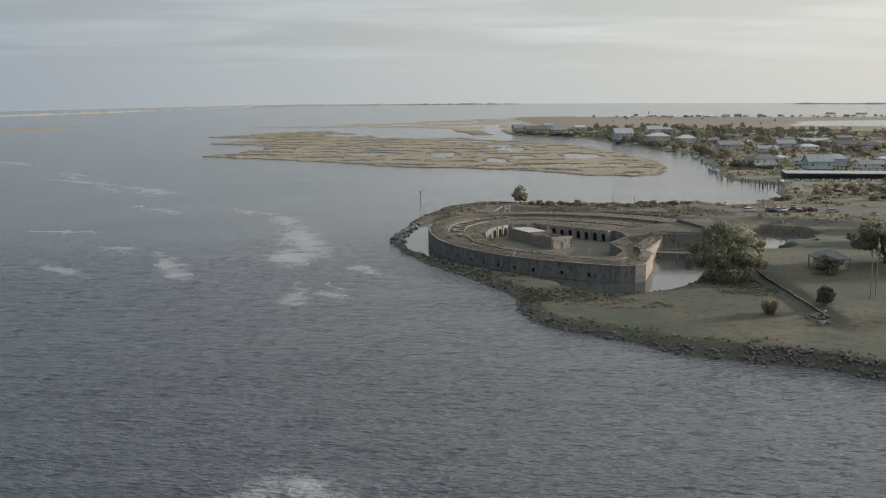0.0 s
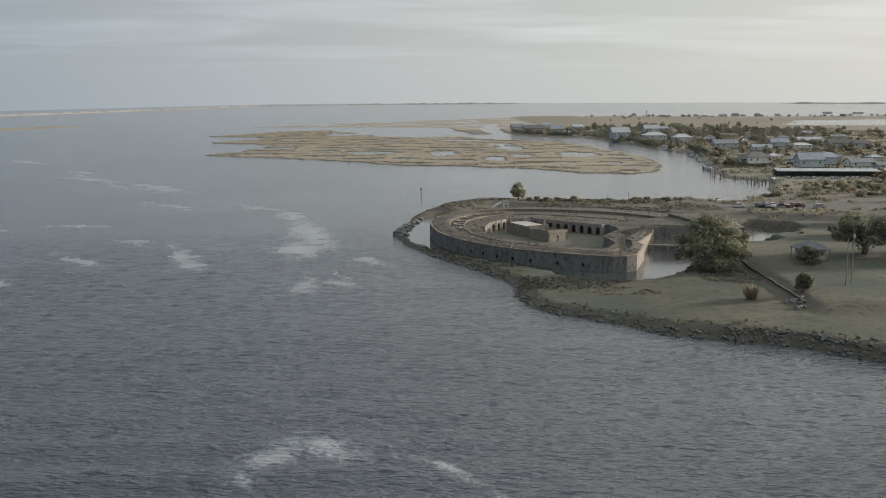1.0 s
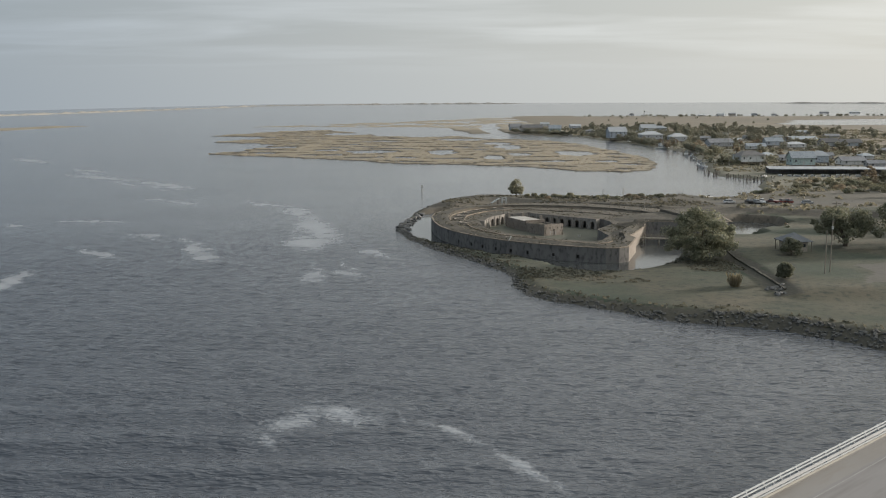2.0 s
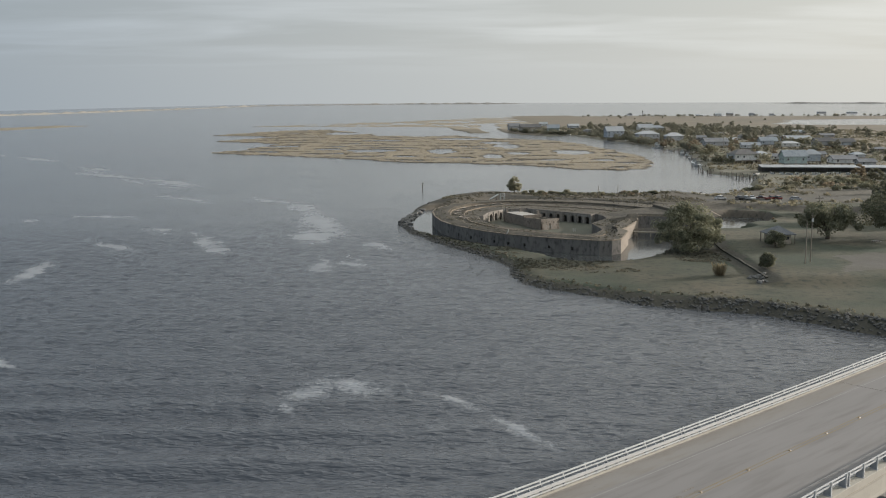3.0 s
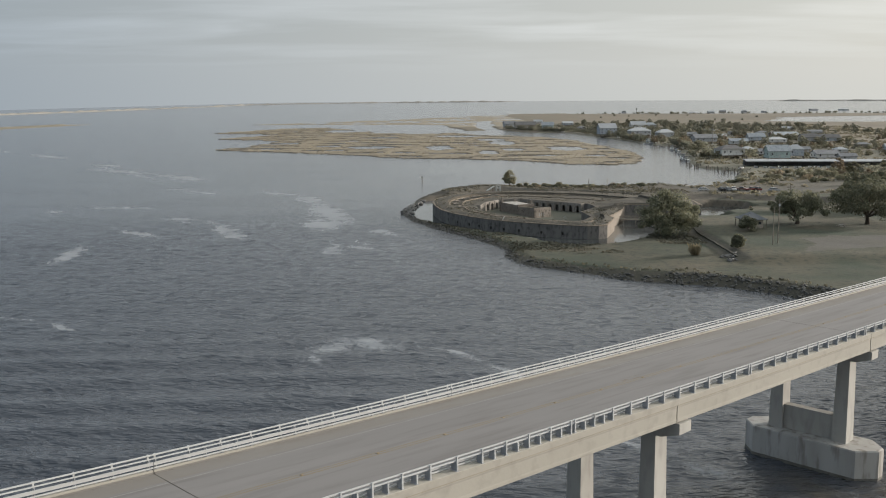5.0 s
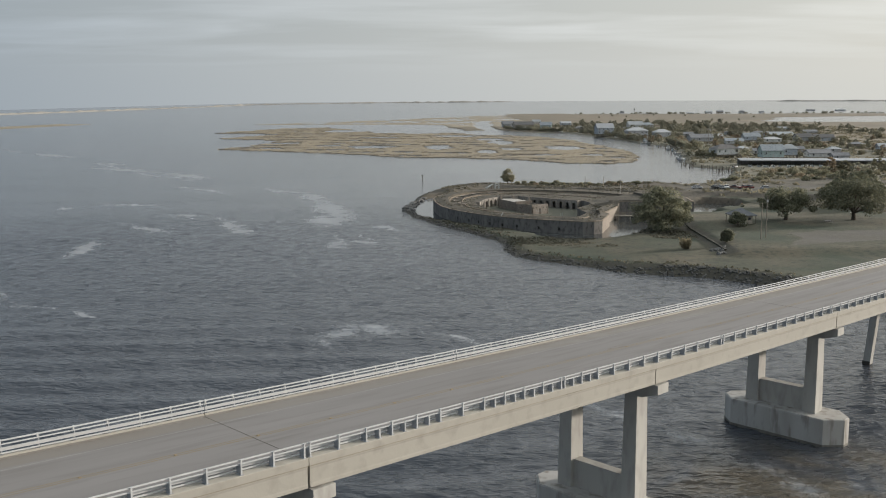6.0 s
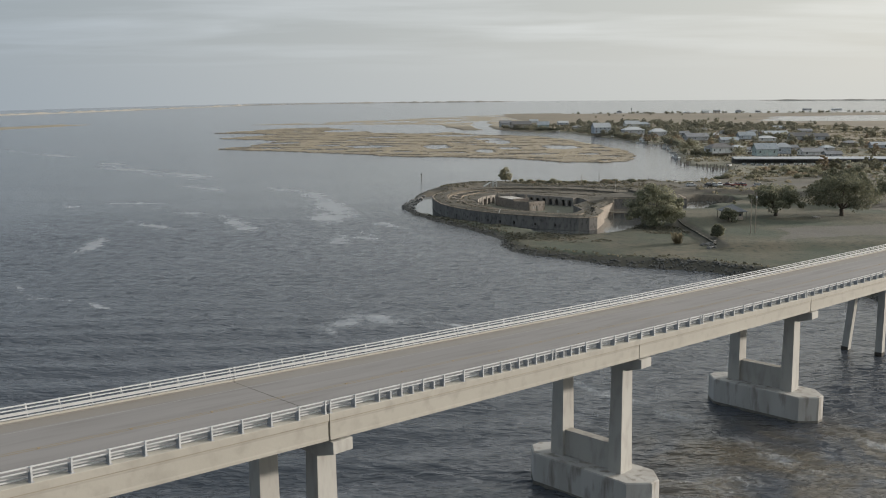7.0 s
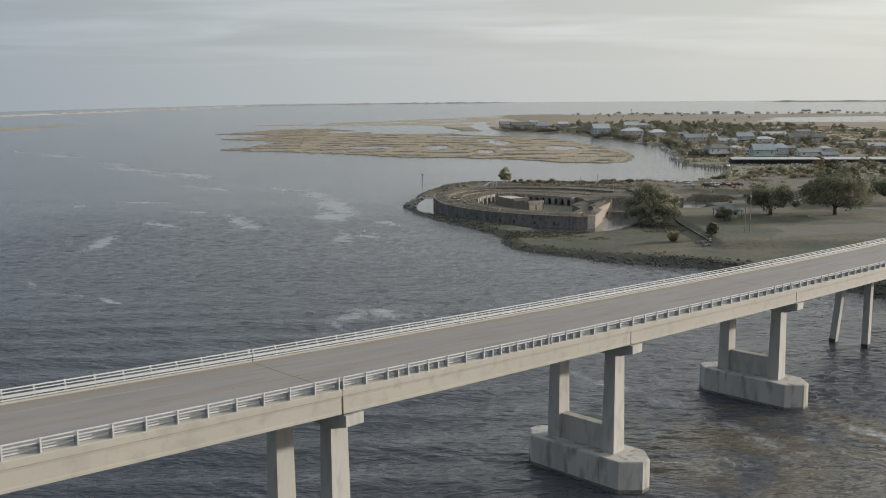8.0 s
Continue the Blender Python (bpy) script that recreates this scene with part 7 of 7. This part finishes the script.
# ---- the park by the fort ----
def build_kiosk():
    x, y = 94.6, 218.5
    k = thing("park_building", "small square park building with a grey-blue pyramid roof", "building", (x, y, ground_z(x, y)), 6)
    w = 2.6
    bm = bmesh.new(); box(bm, -w, w, -w, w, -0.3, 2.6); part("wall", bm, WALLS[3], k)
    bm = bmesh.new()
    e = 3.6
    lo = [bm.verts.new(p) for p in ((-e, -e, 2.5), (e, -e, 2.5), (e, e, 2.5), (-e, e, 2.5))]
    hi = [bm.verts.new(p) for p in ((-e, -e, 2.65), (e, -e, 2.65), (e, e, 2.65), (-e, e, 2.65))]
    top = bm.verts.new((0, 0, 4.7))
    bm.faces.new(lo[::-1])
    for i in range(4):
        j = (i + 1) % 4
        bm.faces.new((lo[i], lo[j], hi[j], hi[i])); bm.faces.new((hi[i], hi[j], top))
    part("roof", bm, M_KROOF, k, "grey-blue shingle pyramid roof")
    bm = bmesh.new(); box(bm, -0.5, 0.5, -w - 0.05, -w + 0.02, 0, 2.05); part("door", bm, M_WHITE, k)
    for s in (-1.6, 1.6):
        bm = bmesh.new(); box(bm, s - 0.45, s + 0.45, -w - 0.04, -w + 0.02, 1.1, 1.9); part("window", bm, M_GLASS, k)
    for sx in (-1, 1):
        for sy in (-1, 1):
            bm = bmesh.new(); box(bm, sx * 3.3 - 0.08, sx * 3.3 + 0.08, sy * 3.3 - 0.08, sy * 3.3 + 0.08, -0.3, 2.5); part("eave_post", bm, M_WOOD, k)


def make_pole(x, y, h, box_on=False, arm=False):
    p = thing("utility_pole", "weathered timber utility pole%s" % (" with a small white box" if box_on else ""), "pole", (x, y, ground_z(x, y)), group="utility poles")
    bm = bmesh.new(); tube(bm, (0, 0, -0.5), (0, 0, h), 0.16, 0.11, 8); part("pole", bm, M_POLE, p)
    if box_on:
        bm = bmesh.new(); box(bm, -0.22, 0.22, -0.35, -0.1, h - 1.9, h - 1.2); part("box", bm, M_WHITE, p)
    if arm:
        bm = bmesh.new(); box(bm, -1.2, 1.2, -0.07, 0.07, h - 0.8, h - 0.65); part("crossarm", bm, M_WOOD, p)
        for s in (-1.1, -0.4, 0.4, 1.1):
            bm = bmesh.new(); tube(bm, (s, 0, h - 0.65), (s, 0, h - 0.45), 0.05, 0.03, 6); part("insulator", bm, M_PALE, p)


def wire(a, b, sag):
    cu = bpy.data.curves.new("wire", "CURVE")
    cu.dimensions = "3D"
    cu.bevel_depth = 0.02
    sp = cu.splines.new("POLY")
    sp.points.add(14)
    for i in range(15):
        t = i / 14
        sp.points[i].co = (*(Vector(a) * (1 - t) + Vector(b) * t - Vector((0, 0, 4 * sag * t * (1 - t)))), 1)
    cu.materials.append(M_DARK)
    ob = new("power_line", cu)
    tagged(ob, "thin sagging overhead power line", "wire", "power lines")


def build_poles():
    make_pole(89, 184, 10.0)
    make_pole(91.2, 186.5, 11.8, True)
    make_pole(113, 237, 11.0, False, True)
    make_pole(185, 330, 11.0, False, True)
    make_pole(69, 358, 4.6)
    make_pole(77.2, 358, 4.8)
    for s in (-1.1, 1.1):
        wire((113 + s, 237, ground_z(113, 237) + 10.5), (185 + s, 330, ground_z(185, 330) + 10.5), 1.6)
    wire((91.2, 186.5, ground_z(91, 186) + 10.6), (113, 237, ground_z(113, 237) + 9.2), 1.2)
    # channel marker in the bay
    mk = thing("channel_marker", "lone timber channel marker standing in open water", "marker", (-5, 419, 0))
    bm = bmesh.new(); tube(bm, (0, 0, -2), (0, 0, 3.1), 0.22, 0.18, 7); part("pile", bm, M_WOOD, mk)
    bm = bmesh.new(); box(bm, -0.45, 0.45, -0.25, -0.18, 2.3, 3.1); part("board", bm, M_PALE, mk)
    # stake off the near shore
    st = thing("shore_stake", "short dark stake standing in shallow water", "stake", (55, 149.5, 0))
    bm = bmesh.new(); tube(bm, (0, 0, -1), (0.05, 0, 1.1), 0.2, 0.14, 7); part("stake", bm, M_DARK, st)
    # radio mast behind the village
    ms = thing("radio_mast", "tall pale mast above the village roofs", "mast", (243, 767, 0.8))
    bm = bmesh.new(); tube(bm, (0, 0, -0.3), (0, 0, 18.5), 0.28, 0.16, 8); part("mast", bm, M_PALE, ms)
    bm = bmesh.new(); box(bm, -0.8, 0.8, -0.8, 0.8, -0.3, 0.3); part("base", bm, M_PIER, ms)
    for a in (20, 140, 260):
        bm = bmesh.new(); tube(bm, (0, 0, 14), (7 * math.cos(radians(a)), 7 * math.sin(radians(a)), 0), 0.05, 0.05, 5); part("stay", bm, M_DARK, ms)
    # navigation tower out on the lake shore
    nt = thing("lake_beacon", "small dark beacon on the lake shore", "beacon", (520, 2380, 1))
    bm = bmesh.new(); tube(bm, (0, 0, -0.5), (0, 0, 9), 0.6, 0.4, 8); part("tower", bm, M_DARK, nt)
    bm = bmesh.new(); box(bm, -1.3, 1.3, -1.3, 1.3, 9, 12); part("head", bm, M_DARK, nt)


def build_tables():
    for x, y, t in ((121, 217, 20), (139, 240, 60)):
        p = thing("picnic_table", "pale timber picnic table with benches on the lawn", "table", (x, y, ground_z(x, y)), t, "picnic tables")
        for i in range(5):
            bm = bmesh.new(); box(bm, -1.1, 1.1, -0.42 + i * 0.17, -0.27 + i * 0.17, 0.71, 0.76); part("board", bm, M_PALE, p)
        for s in (-1, 1):
            bm = bmesh.new(); box(bm, -1.1, 1.1, s * 0.8 - 0.14, s * 0.8 + 0.14, 0.42, 0.47); part("bench", bm, M_PALE, p)
            bm = bmesh.new(); box(bm, s * 0.8 - 0.05, s * 0.8 + 0.05, -0.85, 0.85, 0.36, 0.42); part("brace", bm, M_WOOD, p)
            for q in (-1, 1):
                bm = bmesh.new(); tube(bm, (s * 0.8, q * 0.75, 0), (s * 0.8, q * 0.25, 0.72), 0.05, 0.05, 6); part("leg", bm, M_WOOD, p)
    # row of dark blocks added along the lawn step for its shaded slope
    ew = thing("lawn_edging", "low dark blocks added along the lawn step for its shade", "edging", (77, 196, 0))
    pts = [(79, 224), (77.5, 212), (77, 200), (76, 183), (75.2, 170)]
    for (ax, ay), (bx, by) in zip(pts, pts[1:]):
        n = 4
        for i in range(n):
            p, q = Vector((ax + (bx - ax) * i / n, ay + (by - ay) * i / n)), Vector((ax + (bx - ax) * (i + 0.96) / n, ay + (by - ay) * (i + 0.96) / n))
            z = ground_z(p.x + 0.6, p.y)
            bm = bmesh.new()
            u = (q - p).normalized(); s = Vector((-u.y, u.x)) * 0.25
            prism(bm, [(c.x - 77, c.y - 196) for c in (p - s, q - s, q + s, p + s)][::1], z - 0.5, z + 0.12)
            bmesh.ops.recalc_face_normals(bm, faces=bm.faces)
            part("shade_block", bm, M_BANK, ew)


# weathered timber, lightened because sunlight on the poles is put into the colour
M_POLE = mat("weathered_sunlit_pole", (0.3, 0.26, 0.21), (0.25, 0.215, 0.175), 0.8, 0.9, (0.17, 0.145, 0.12), 5, 0.2, 8, stretch=(1, 1, 0.1))
M_KROOF = mat("kiosk_shingle", (0.15, 0.157, 0.165), (0.12, 0.126, 0.133), 0.4, 0.9, (0.09, 0.093, 0.098), 6, 0.2, 6)
build_kiosk()
build_poles()
build_tables()
